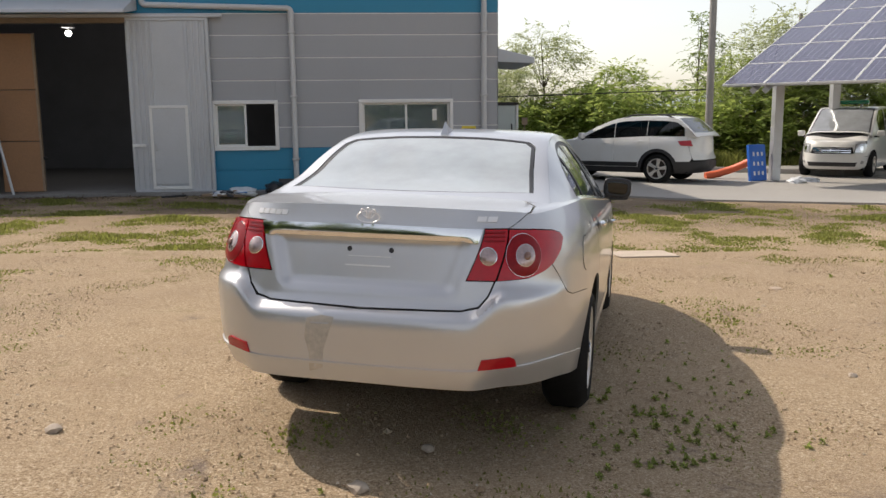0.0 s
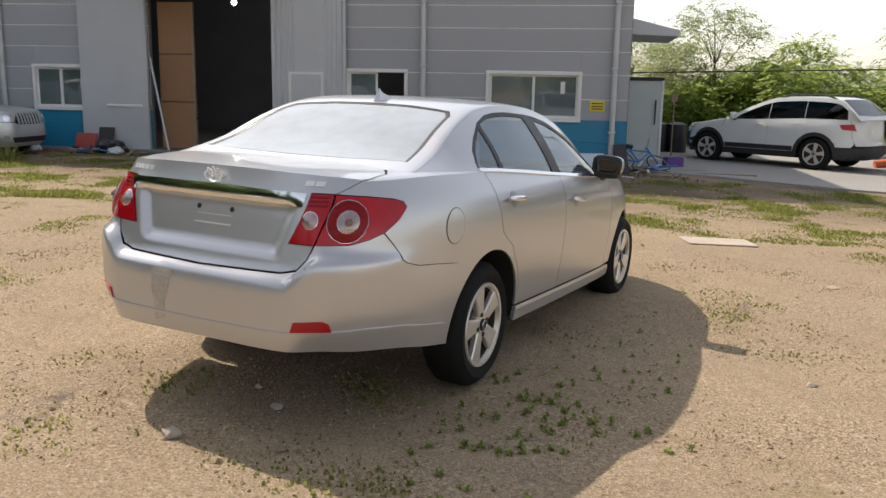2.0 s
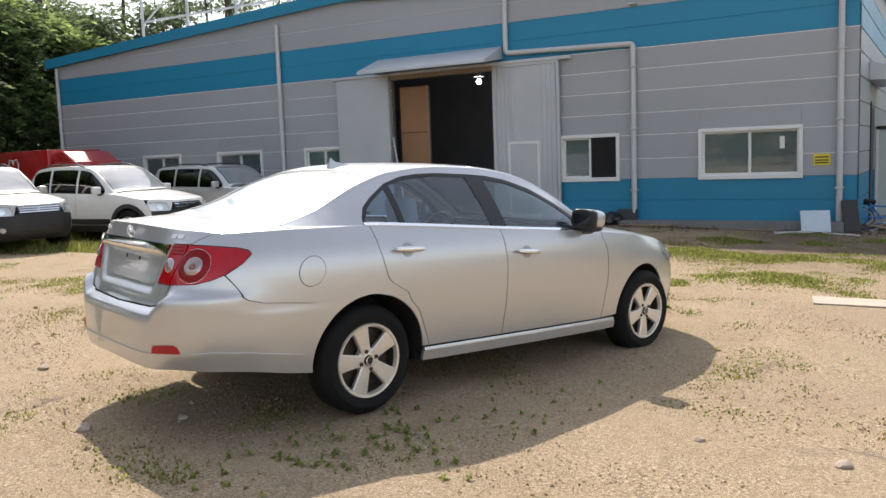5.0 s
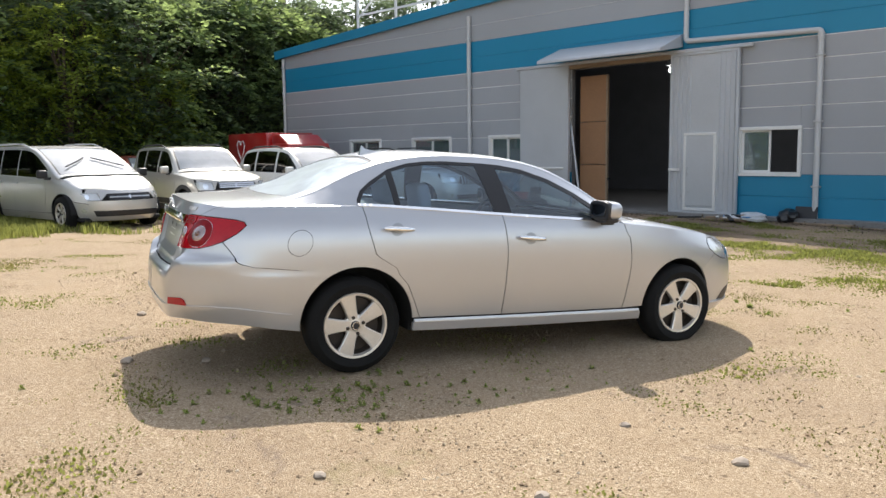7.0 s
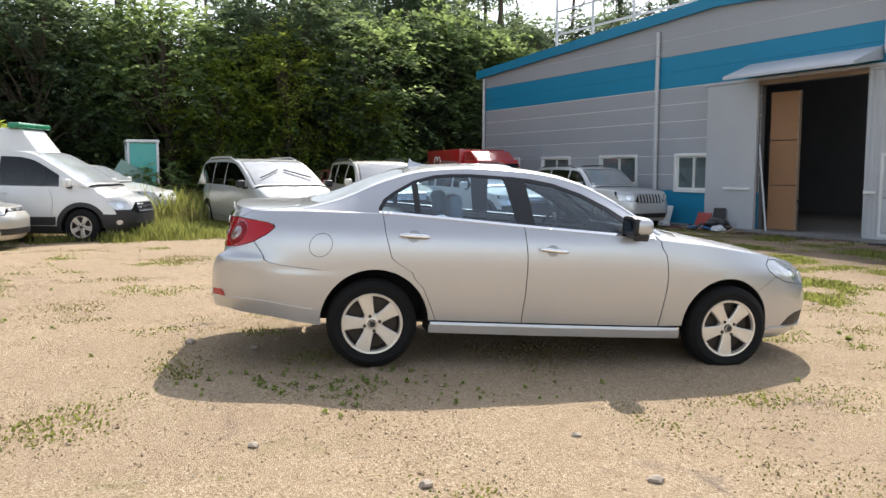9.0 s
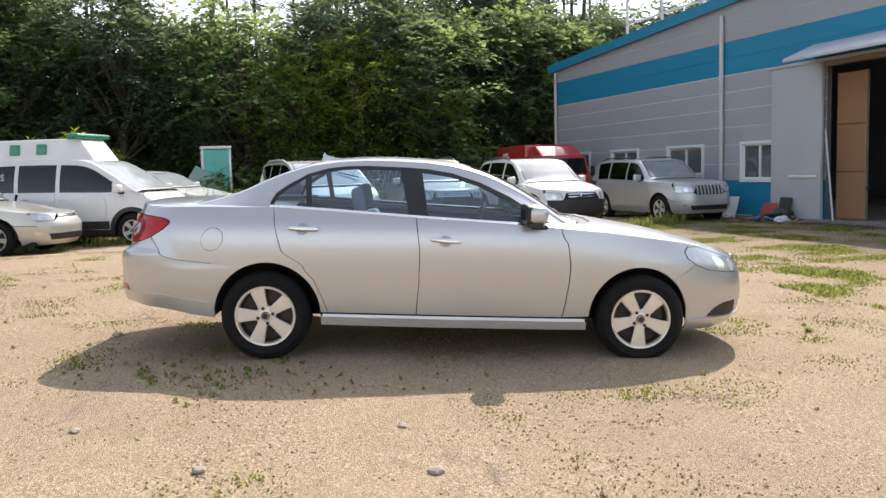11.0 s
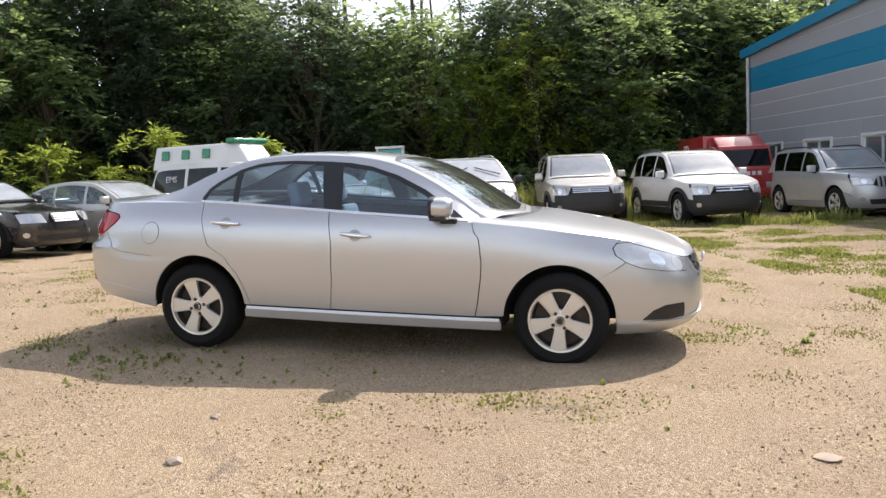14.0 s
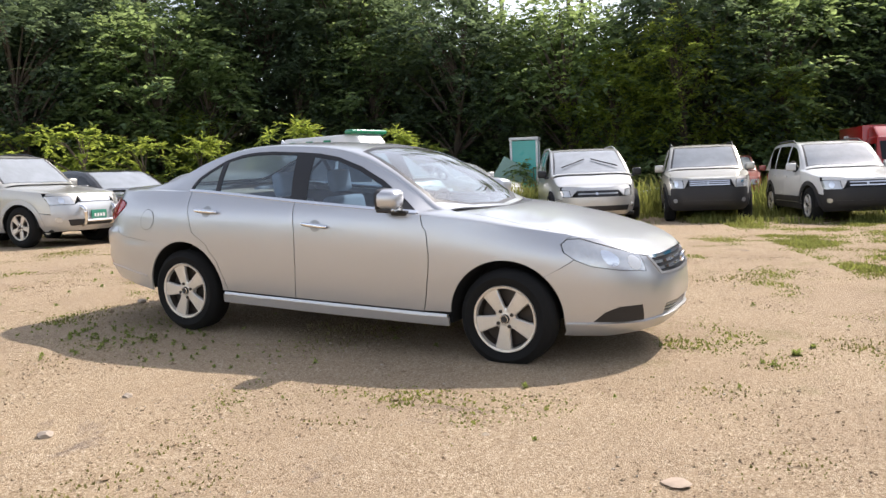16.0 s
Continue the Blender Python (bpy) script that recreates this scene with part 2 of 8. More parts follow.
c = mixed(nt, 0.42, c, ramp(nt, fine.outputs[0], [(0.32, (0.16, 0.10, 0.055)), (0.5, (0.45, 0.32, 0.185)), (0.72, (0.70, 0.57, 0.39))]))
c = mixed(nt, 0.36, c, ramp(nt, grit.outputs[0], [(0.36, (0.12, 0.08, 0.05)), (0.52, (0.50, 0.37, 0.22)), (0.66, (0.82, 0.72, 0.56))]))
grain = noise_node(nt, 55, 4, 0.75)
patches = noise_node(nt, 1.1, 5, 0.65)
c = mixed(nt, ramp(nt, patches.outputs[0], [(0.38, 0.12), (0.60, 0.58)]), c, ramp(nt, grain.outputs[0], [(0.36, (0.17, 0.11, 0.06)), (0.50, (0.47, 0.345, 0.20)), (0.64, (0.80, 0.66, 0.46))]))
stain, moss = noise_node(nt, 0.9, 6, 0.75), noise_node(nt, 1.3, 7, 0.7)
stain.inputs["Distortion"].default_value = 1.2
c = mixed(nt, ramp(nt, stain.outputs[0], [(0.60, 0.0), (0.72, 0.7)]), c, (0.16, 0.125, 0.11))
c = mixed(nt, ramp(nt, moss.outputs[0], [(0.60, 0.0), (0.72, 0.5)]), c, (0.20, 0.20, 0.06))
clods = noise_node(nt, 7.0, 6, 0.7)
c = mixed(nt, ramp(nt, clods.outputs[0], [(0.60, 0.0), (0.70, 0.45)]), c, (0.24, 0.165, 0.10))
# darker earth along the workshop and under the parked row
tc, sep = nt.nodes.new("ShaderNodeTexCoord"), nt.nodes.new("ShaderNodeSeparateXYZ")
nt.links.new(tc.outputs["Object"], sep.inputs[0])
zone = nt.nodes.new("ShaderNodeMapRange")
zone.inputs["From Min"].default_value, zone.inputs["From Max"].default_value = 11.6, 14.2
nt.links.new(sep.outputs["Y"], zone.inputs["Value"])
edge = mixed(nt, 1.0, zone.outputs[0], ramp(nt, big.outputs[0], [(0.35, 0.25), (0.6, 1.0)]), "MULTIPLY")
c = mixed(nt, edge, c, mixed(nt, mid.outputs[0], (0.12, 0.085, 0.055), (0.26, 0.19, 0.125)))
c = mixed(nt, 1.0, c, (0.88, 0.89, 0.95), "MULTIPLY")
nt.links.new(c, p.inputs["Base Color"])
p.inputs["Roughness"].default_value, p.inputs["Specular IOR Level"].default_value = 0.95, 0.2
add = nt.nodes.new("ShaderNodeMath")
add.operation = "ADD"
nt.links.new(fine.outputs[0], add.inputs[0])
nt.links.new(grit.outputs[0], add.inputs[1])
bumped(nt, p, add.outputs[0], 0.65, 0.03)


def spread(near0, near1, step, far):
    """Even steps over the near stretch, then wider and wider."""
    xs = list(np.arange(near0, near1 + 1e-6, step))
    s, a, b = step, xs[0], xs[-1]
    while a > -far:
        s *= 1.35
        a, b = a - s, b + s
        xs = [a] + xs + [b]
    return np.array(xs)


gx, gy = spread(-32, 16, 0.2, 1500), spread(-14, 26, 0.2, 1500)
GX, GY = np.meshgrid(gx, gy)
GZ = ground_height(GX, GY)
rough = np.array([[noise.noise(Vector((x * 0.9, y * 0.9, 3.1))) * 0.02 + noise.noise(Vector((x * 3.1, y * 3.1, 7.7))) * 0.008 for x in gx] for y in gy])
GZ = GZ + rough * (np.hypot(GX, GY) < 60)
n, m_ = len(gx), len(gy)
idx = np.arange(n * m_).reshape(m_, n)
quads = np.stack([idx[:-1, :-1], idx[:-1, 1:], idx[1:, 1:], idx[1:, :-1]], -1).reshape(-1, 4)
me = bpy.data.meshes.new("ground")
me.from_pydata(np.stack([GX, GY, GZ], -1).reshape(-1, 3).tolist(), [], quads.tolist())
me.polygons.foreach_set("use_smooth", [True] * len(me.polygons))
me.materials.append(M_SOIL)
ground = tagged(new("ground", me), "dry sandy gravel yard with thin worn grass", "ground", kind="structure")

# ---- workshop building ----
WALL_Y, EAST, WEST, BACK = 18.13, 2.5, -21.5, 33.0
RIDGE_X = -9.5


def eave(x):
    return 5.52 - 0.053 * abs(x - RIDGE_X)


OPENINGS = {"gate": (-8.05, -5.13, -0.6, 3.30), "window_1": (-0.42, 1.495, 0.745, 1.69), "window_2": (-3.48, -2.18, 0.745, 1.69), "window_3": (-10.91, -9.64, 0.745, 1.69),
            "window_4": (-14.2, -12.52, 0.745, 1.69), "window_5": (-17.4, -15.8, 0.745, 1.69), "window_6": (-20.0, -18.86, 0.745, 1.69)}


def cut_rect(rect, holes):
    """The rectangle without the holes, as smaller rectangles."""
    out = [rect]
    for hx0, hx1, hz0, hz1 in holes:
        rest = []
        for x0, x1, z0, z1 in out:
            if hx0 >= x1 or hx1 <= x0 or hz0 >= z1 or hz1 <= z0:
                rest.append((x0, x1, z0, z1))
                continue
            if hx0 > x0:
                rest.append((x0, hx0, z0, z1))
            if hx1 < x1:
                rest.append((hx1, x1, z0, z1))
            a, b = max(x0, hx0), min(x1, hx1)
            if hz0 > z0:
                rest.append((a, b, z0, hz0))
            if hz1 < z1:
                rest.append((a, b, hz1, z1))
        out = rest
    return [r for r in out if r[1] - r[0] > 0.02 and r[3] - r[2] > 0.008]


wall_south = tagged(new("wall_south"), "grey and teal insulated-panel workshop front wall", "wall", kind="structure")
core = bmesh.new()
for r in cut_rect((WEST, EAST, -0.8, 4.8), OPENINGS.values()):
    box(core, r[0], r[1], WALL_Y + 0.02, WALL_Y + 0.14, r[2], r[3])
part("wall_core", core, M_JOINT, wall_south, smooth=0)
SEAMS = [-0.8, 0.27, 0.73, 1.167, 1.669, 2.134, 2.596, 3.055, 3.49, 3.92, 4.34, 4.80]
for z0, z1 in zip(SEAMS, SEAMS[1:]):
    teal = z1 <= 0.74 or 3.4 < z0 < 4.3
    for r in cut_rect((WEST, EAST, z0 + 0.009, z1 - 0.009), OPENINGS.values()):
        bm = bevelled_box(r[0], r[1], WALL_Y, WALL_Y + 0.018, r[2], r[3], 0.006, 1)
        part("panel", bm, M_TEAL if teal else M_PANEL, wall_south, smooth=0)
        if r[3] == z1 - 0.009:
            part("joint_strip", box(bmesh.new(), r[0], r[1], WALL_Y + 0.006, WALL_Y + 0.019, z1 - 0.008, z1 + 0.008), M_WHITE if not teal else M_TEAL, wall_south, smooth=0)
# gable strip above the panels
gable = bmesh.new()
for x0, x1 in ((WEST, RIDGE_X), (RIDGE_X, EAST)):
    vs = [gable.verts.new(v) for v in ((x0, WALL_Y, 4.8), (x1, WALL_Y, 4.8), (x1, WALL_Y, eave(x1)), (x0, WALL_Y, eave(x0)), (x0, WALL_Y + 0.14, 4.8), (x1, WALL_Y + 0.14, 4.8), (x1, WALL_Y + 0.14, eave(x1)), (x0, WALL_Y + 0.14, eave(x0)))]
    for f in ((0, 1, 2, 3), (7, 6, 5, 4), (0, 4, 5, 1), (2, 6, 7, 3)):
        gable.faces.new([vs[i] for i in f])
part("gable_panel", gable, M_PANEL, wall_south, smooth=0)

wall_east = tagged(new("wall_east"), "grey panel side wall with teal base", "wall", kind="structure")
bm = bmesh.new()
box(bm, EAST - 0.14, EAST - 0.02, WALL_Y + 0.02, BACK, -0.8, 4.85)
part("wall_core", bm, M_JOINT, wall_east, smooth=0)
DOOR_E = (20.7, 21.9, -0.8, 2.1)
for z0, z1 in zip(SEAMS, SEAMS[1:]):
    teal = z1 <= 0.74 or 3.4 < z0 < 4.3
    for r in cut_rect((WALL_Y + 0.0, BACK, z0 + 0.009, z1 - 0.009), [DOOR_E]):
        part("panel", bevelled_box(EAST - 0.019, EAST, r[0], r[1], r[2], r[3], 0.006, 1), M_TEAL if teal else M_PANEL, wall_east, smooth=0)
for nm, (x0, x1, y0, y1) in {"wall_west": (WEST, WEST + 0.14, WALL_Y + 0.15, BACK), "wall_north": (WEST, EAST, BACK, BACK + 0.14)}.items():
    tagged(thing(nm, "grey insulated-panel workshop wall", "wall", kind="structure", bm=box(bmesh.new(), x0, x1, y0, y1, -0.8, 4.8), material=M_PANEL, smooth=0))
roof = tagged(new("roof"), "low-pitched workshop roof with teal eave trim", "roof", kind="structure")
bm = bmesh.new()
for x0, x1 in ((WEST - 0.25, RIDGE_X), (RIDGE_X, EAST + 0.25)):
    vs = [bm.verts.new((x, y, eave(x) + dz)) for dz in (0.02, 0.12) for x, y in ((x0, WALL_Y - 0.02), (x1, WALL_Y - 0.02), (x1, BACK + 0.3), (x0, BACK + 0.3))]
    for f in ((0, 3, 2, 1), (4, 5, 6, 7), (0, 1, 5, 4), (1, 2, 6, 5), (2, 3, 7, 6), (3, 0, 4, 7)):
        bm.faces.new([vs[i] for i in f])
part("roof_sheet", bm, M_ALU, roof, smooth=0)
for x0, x1 in ((WEST - 0.3, RIDGE_X), (RIDGE_X, EAST + 0.3)):
    bm = bmesh.new()
    vs = [bm.verts.new((x, y, eave(x) + dz)) for dz in (-0.14, 0.15) for x, y in ((x0, WALL_Y - 0.14), (x1, WALL_Y - 0.14), (x1, WALL_Y - 0.03), (x0, WALL_Y - 0.03))]
    for f in ((0, 3, 2, 1), (4, 5, 6, 7), (0, 1, 5, 4), (1, 2, 6, 5), (2, 3, 7, 6), (3, 0, 4, 7)):
        bm.faces.new([vs[i] for i in f])
    part("eave_trim", bm, M_TEAL, roof, smooth=0)
# inside of the workshop
tagged(thing("workshop_floor", "dusty concrete workshop floor", "floor", kind="structure", bm=box(bmesh.new(), WEST + 0.2, EAST - 0.2, WALL_Y - 0.35, BACK, -0.6, -0.14), material=mat("oily_floor", (0.20, 0.195, 0.19), 0.7, 0, 0.25, 1.0, 20, 0.2), smooth=0))
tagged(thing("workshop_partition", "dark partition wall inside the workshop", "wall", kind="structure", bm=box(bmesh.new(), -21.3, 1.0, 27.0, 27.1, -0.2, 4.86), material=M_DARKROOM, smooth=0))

# ---- vehicles: shaped shells cut into panels ----
from mathutils.geometry import delaunay_2d_cdt


def within(pts, poly):
    x, y = pts[:, 0], pts[:, 1]
    inside = np.zeros(len(pts), bool)
    a, b = poly, np.roll(poly, -1, 0)
    for (x0, y0), (x1, y1) in zip(a, b):
        cross = (y0 > y) != (y1 > y)
        inside ^= cross & (x < (x1 - x0) * (y - y0) / (y1 - y0 + 1e-12) + x0)
    return inside


def fine_line(loop, step):
    loop = np.array(loop, float)
    out = []
    for a, b in zip(loop, np.roll(loop, -1, 0)):
        k = max(1, int(np.ceil(np.linalg.norm(b - a) / step)))
        out += [a + (b - a) * i / k for i in range(k)]
    return np.array(out)


def patch(outline, place, centre, step=0.05, rim=0.012, holes=(), v_scale=1.0):
    """A panel of a curved surface inside an outline, with its edge turned in by rim. place(u, v) gives its points."""
    loops = [fine_line(outline, step * 0.5)] + [fine_line(h, step * 0.5) for h in holes]
    lo, hi = loops[0].min(0), loops[0].max(0)
    us, vs = np.arange(lo[0] + step / 2, hi[0], step), np.arange(lo[1] + step / 2, hi[1], step)
    grid = np.stack(np.meshgrid(us, vs), -1).reshape(-1, 2)
    if len(grid):
        keep = within(grid, loops[0])
        for h in loops[1:]:
            keep &= ~within(grid, h)
        grid = grid[keep]
        if len(grid):
            edge_pts = np.concatenate(loops)
            grid = grid[((grid[:, None] - edge_pts[None]) ** 2).sum(-1).min(1) > (0.3 * step) ** 2]
    pts, edges, at = [], [], 0
    for lp in loops:
        pts += [Vector(p) for p in lp]
        edges += [(at + i, at + (i + 1) % len(lp)) for i in range(len(lp))]
        at += len(lp)
    pts += [Vector(p) for p in grid]
    got, _, tris, _, _, _ = delaunay_2d_cdt(pts, edges, [], 0, 1e-6)
    got, tris = np.array([tuple(v) for v in got]), np.array([t for t in tris if len(t) == 3])
    mid = got[tris].mean(1)
    keep = within(mid, loops[0])
    for h in loops[1:]:
        keep &= ~within(mid, h)
    tris = tris[keep]
    used = np.unique(tris)
    tris = np.searchsorted(used, tris)
    got = got[used]
    xyz = np.asarray(place(got[:, 0], got[:, 1]), float)
    nrm = np.cross(xyz[tris[:, 1]] - xyz[tris[:, 0]], xyz[tris[:, 2]] - xyz[tris[:, 0]])
    if (nrm * (xyz[tris].mean(1) - np.asarray(centre))).sum() < 0:
        tris, nrm = tris[:, ::-1], -nrm
    faces = [tuple(t) for t in tris]
    if rim:
        vn = np.zeros_like(xyz)
        for k in range(3):
            np.add.at(vn, tris[:, k], nrm)
        vn /= np.linalg.norm(vn, axis=1, keepdims=True) + 1e-12
        seen = {}
        for t in faces:
            for a, b in ((t[0], t[1]), (t[1], t[2]), (t[2], t[0])):
                seen[(a, b)] = 1
        border = [(a, b) for a, b in seen if (b, a) not in seen]
        ids = sorted({v for e in border for v in e})
        low = {v: len(xyz) + i for i, v in enumerate(ids)}
        xyz = np.concatenate([xyz, xyz[ids] - rim * vn[ids]])
        faces += [(b, a, low[a], low[b]) for a, b in border]
    return xyz, faces


def mirrored(vf):
    return vf[0] * np.array([-1.0, 1, 1]), [f[::-1] for f in vf[1]]


def joined(*vfs):
    vs, fs, n = [], [], 0
    for v, f in vfs:
        vs.append(np.asarray(v, float))
        fs += [tuple(i + n for i in q) for q in f]
        n += len(v)
    return np.concatenate(vs), fs


def arc(y, z, r, a0, a1, n=24):
    return [(y + r * math.cos(radians(a0 + (a1 - a0) * k / n)), z + r * math.sin(radians(a0 + (a1 - a0) * k / n))) for k in range(n + 1)]


class Shell:
    """The outer shape of a vehicle: x to its right, y ahead, z up, from the ground under the middle of the rear axle. width, tail and nose
    over height shape the body; shoulder and spine over length its upper edge and middle line; rail, rail_width and crown the cabin."""

    def __init__(self, width, tail, nose, shoulder, spine, rail, rail_width, crown, mid=1.3, blunt=(5.0, 3.3), round_top=2.6, round_roof=2.4, relief=None):
        self.relief = relief
        self.W, self.R, self.F, self.zb, self.zc = curve(width), curve(tail), curve(nose), curve(shoulder), curve(spine)
        self.zr, self.xr, self.zk = curve(rail), curve(rail_width), curve(crown)
        self.mid, self.blunt, self.p, self.q = mid, blunt, round_top, round_roof
        z, th = 0.6, []
        for n, h, flip in ((blunt[0], mid - self.R(z), 0), (blunt[1], self.F(z) - mid, 1)):
            u = np.linspace(0, 1, 160)
            some = np.concatenate([np.arcsin(u ** (n / 2)), np.arccos(u ** (n / 2))])
            th.append(math.pi - some if flip else some)
        self.TH = np.unique(np.concatenate(th).round(9))
        x, y = self.plan(self.TH, np.full(len(self.TH), z))
        self.SS = np.concatenate([[0], np.cumsum(np.hypot(np.diff(x), np.diff(y)))])
        self.top_w = lambda yy: self._x(np.clip(yy, self.R(0.9) + 0.22, self.F(0.7) - 0.42), self.zb(yy))
        self.centre = (0, mid, 0.6)

    def plan(self, th, z):
        c = np.cos(th)
        n = np.where(c > 0, self.blunt[0], self.blunt[1])
        h = np.where(c > 0, self.mid - self.R(z), self.F(z) - self.mid)
        return self.W(z) * np.abs(np.sin(th)) ** (2 / n), self.mid - np.sign(c) * h * np.abs(c) ** (2 / n)

    def _x(self, y, z):
        y, z = np.asarray(y, float), np.asarray(z, float)
        rear = y < self.mid
        h, n = np.where(rear, self.mid - self.R(z), self.F(z) - self.mid), np.where(rear, self.blunt[0], self.blunt[1])
        return self.W(z) * (1 - np.clip(np.abs(y - self.mid) / h, 0, 1) ** n) ** (1 / n)

    def from_x(self, x, z, front=False):
        n = self.blunt[1 if front else 0]
        th = np.arcsin(np.clip(abs(x) / float(self.W(z)), 0, 1) ** (n / 2))
        return math.copysign(float(np.interp(math.pi - th if front else th, self.TH, self.SS)), x)

    def from_y(self, y, z):
        front = y > self.mid
        h = float(self.F(z) - self.mid if front else self.mid - self.R(z))
        th = math.acos(min(1, abs(y - self.mid) / h) ** (self.blunt[1 if front else 0] / 2))
        return float(np.interp(math.pi - th if front else th, self.TH, self.SS))

    def P(self, s, z, out=0.0):
        th = np.interp(np.abs(s), self.SS, self.TH)
        x, y = self.plan(th, z)
        if out != 0.0:
            x0, y0 = self.plan(np.interp(np.abs(s) - 0.004, self.SS, self.TH), z)
            x1, y1 = self.plan(np.interp(np.abs(s) + 0.004, self.SS, self.TH), z)
            l = np.hypot(x1 - x0, y1 - y0) + 1e-9
            x, y = x + out * (y1 - y0) / l, y - out * (x1 - x0) / l
        if self.relief is not None:
            y = y + self.relief(x, y, z)
        return np.stack([np.where(np.asarray(s) < 0, -x, x), y, np.broadcast_to(z, x.shape)], -1)

    def top(self, x, y):
        u = np.clip(np.abs(x) / self.top_w(y), 0, 1)
        return self.zb(y) + (self.zc(y) - self.zb(y)) * (1 - u**self.p) ** (1 / self.p)

    def rim_height(self, s):
        lo, hi = np.full(np.shape(s), 0.45), np.full(np.shape(s), 1.6)
        for _ in range(18):
            z = (lo + hi) / 2
            q = self.P(s, z)
            above = self.top(q[..., 0], q[..., 1]) > z
            lo, hi = np.where(above, z, lo), np.where(above, hi, z)
        return (lo + hi) / 2

    def rim(self, a, b, n=24):
        """The upper edge from one point (x, y or f, value) to another, in plan."""
        s = np.linspace(self.line([(*a, None)])[0][0], self.line([(*b, None)])[0][0], n)
        return [(float(q[0]), float(q[1])) for q in self.P(s, self.rim_height(s))]

    def line(self, pts):
        """(x or y, value, z) into the unrolled side; z None is the upper edge, and runs along it to the next such point."""
        out, last = [], None
        for kind, v, z in pts:
            zz = 0.85 if z is None else z
            for _ in range(6 if z is None else 1):
                s = self.from_y(v, zz) if kind == "y" else self.from_x(v, zz, kind == "f")
                if z is None:
                    zz = float(self.rim_height(np.array(s)))
            if z is None and last is not None:
                sk = last + (s - last) * np.arange(1, 24) / 24
                out += [(float(a), float(b)) for a, b in zip(sk, self.rim_height(sk))]
            last = s if z is None else None
            out.append((s, zz))
        return out

    def body(self, pts, out=0.0, step=0.05, rim=0.012, whole=False, front=False, holes=()):
        """A panel of the body; whole: the points are its right half, from its middle line; front: it reaches over the middle of the nose."""
        end = self.SS[-1]

        def turned(l):
            return [(math.copysign(end - abs(s), s), z) for s, z in l] if front else l

        loop = turned(self.line(pts))
        if whole:
            loop = loop + [(-s, z) for s, z in loop[::-1] if abs(s) > 1e-6]

        def place(s, z):
            return self.P(np.where(s < 0, -1, 1) * (end - np.abs(s)) if front else s, z, out)

        return patch(loop, place, self.centre, step, rim, [turned(self.line(h)) for h in holes])

    def tail_y(self, x, z):
        h, n = self.mid - float(self.R(z)), self.blunt[0]
        return self.mid - h * (1 - min(1, abs(x) / float(self.W(z))) ** n) ** (1 / n)

    def nose_y(self, x, z):
        h, n = float(self.F(z)) - self.mid, self.blunt[1]
        return self.mid + h * (1 - min(1, abs(x) / float(self.W(z))) ** n) ** (1 / n)

    def disc(self, kind, v, z, r, out=0.004, rim=0.004, ry=None, n=28):
        s0 = self.line([(kind, v, z)])[0][0]
        loop = [(s0 + r * math.cos(a), z + (ry or r) * math.sin(a)) for a in (2 * math.pi * k / n for k in range(n))]
        return patch(loop, lambda s, zz: self.P(s, zz, out), self.centre, max(0.012, r / 3), rim)

    def dome(self, kind, v, z, r, out, depth, n=28):
        """A round lens that bulges from the surface."""
        s0 = self.line([(kind, v, z)])[0][0]
        loop = [(s0 + r * math.cos(a), z + r * math.sin(a)) for a in (2 * math.pi * k / n for k in range(n))]

        def place(s, zz):
            way = (self.P(s, zz, 0.01) - self.P(s, zz)) / 0.01
            swell = out + depth * (1 - np.clip(((s - s0) ** 2 + (zz - z) ** 2) / r**2, 0, 1))
            return self.P(s, zz) + way * swell[..., None]

        return patch(loop, place, self.centre, max(0.008, r / 6), 0.004)

    # upper surfaces
    def to_a(self, x, y):
        return np.sign(x) * np.arcsin(np.clip(np.abs(x) / self.top_w(y), 0, 1) ** (self.p / 2))

    def upper(self, loop, step=0.06, rim=0.012, lift=0.0, holes=()):
        """A panel of bonnet or boot from an outline in x and y."""
        def inner(l):
            l = fine_line(l, 0.05)
            return np.stack([self.to_a(l[:, 0], l[:, 1]) * 0.7, l[:, 1]], -1)

        def place(a, y):
            a, w = a / 0.7, self.top_w(y)
            x = w * np.sign(a) * np.abs(np.sin(a)) ** (2 / self.p)
            return np.stack([x, y, self.zb(y) + (self.zc(y) - self.zb(y)) * np.abs(np.cos(a)) ** (2 / self.p) + lift], -1)

        return patch(inner(loop), place, (0, self.mid, 0.3), step, rim, [inner(h) for h in holes])

    def roof(self, loop, step=0.06, rim=0.01, lift=0.0, holes=()):
        """A panel of roof, windscreen or rear window from an outline in x and y."""
        def inner(l):
            l = fine_line(l, 0.05)
            return np.stack([np.sign(l[:, 0]) * np.arcsin(np.clip(np.abs(l[:, 0]) / self.xr(l[:, 1]), 0, 1) ** (self.q / 2)) * 0.5, l[:, 1]], -1)

        def place(a, y):
            a = a / 0.5
            x = self.xr(y) * np.sign(a) * np.abs(np.sin(a)) ** (2 / self.q)
            return np.stack([x, y, self.zr(y) + (self.zk(y) - self.zr(y)) * np.abs(np.cos(a)) ** (2 / self.q) + lift], -1)

        return patch(inner(loop), place, (0, self.mid, 0.3), step, rim, [inner(h) for h in holes])

    def side_x(self, y, z):
        z0, z1 = self.zb(y), np.maximum(self.zr(y), self.zb(y) + 0.005)
        t = np.clip((z - z0) / (z1 - z0), 0, 1)
        x0 = self.top_w(y) - 0.012
        return x0 + (self.xr(y) - x0) * t + 0.02 * np.sin(np.pi * t) * np.clip((z1 - z0) / 0.3, 0, 1)

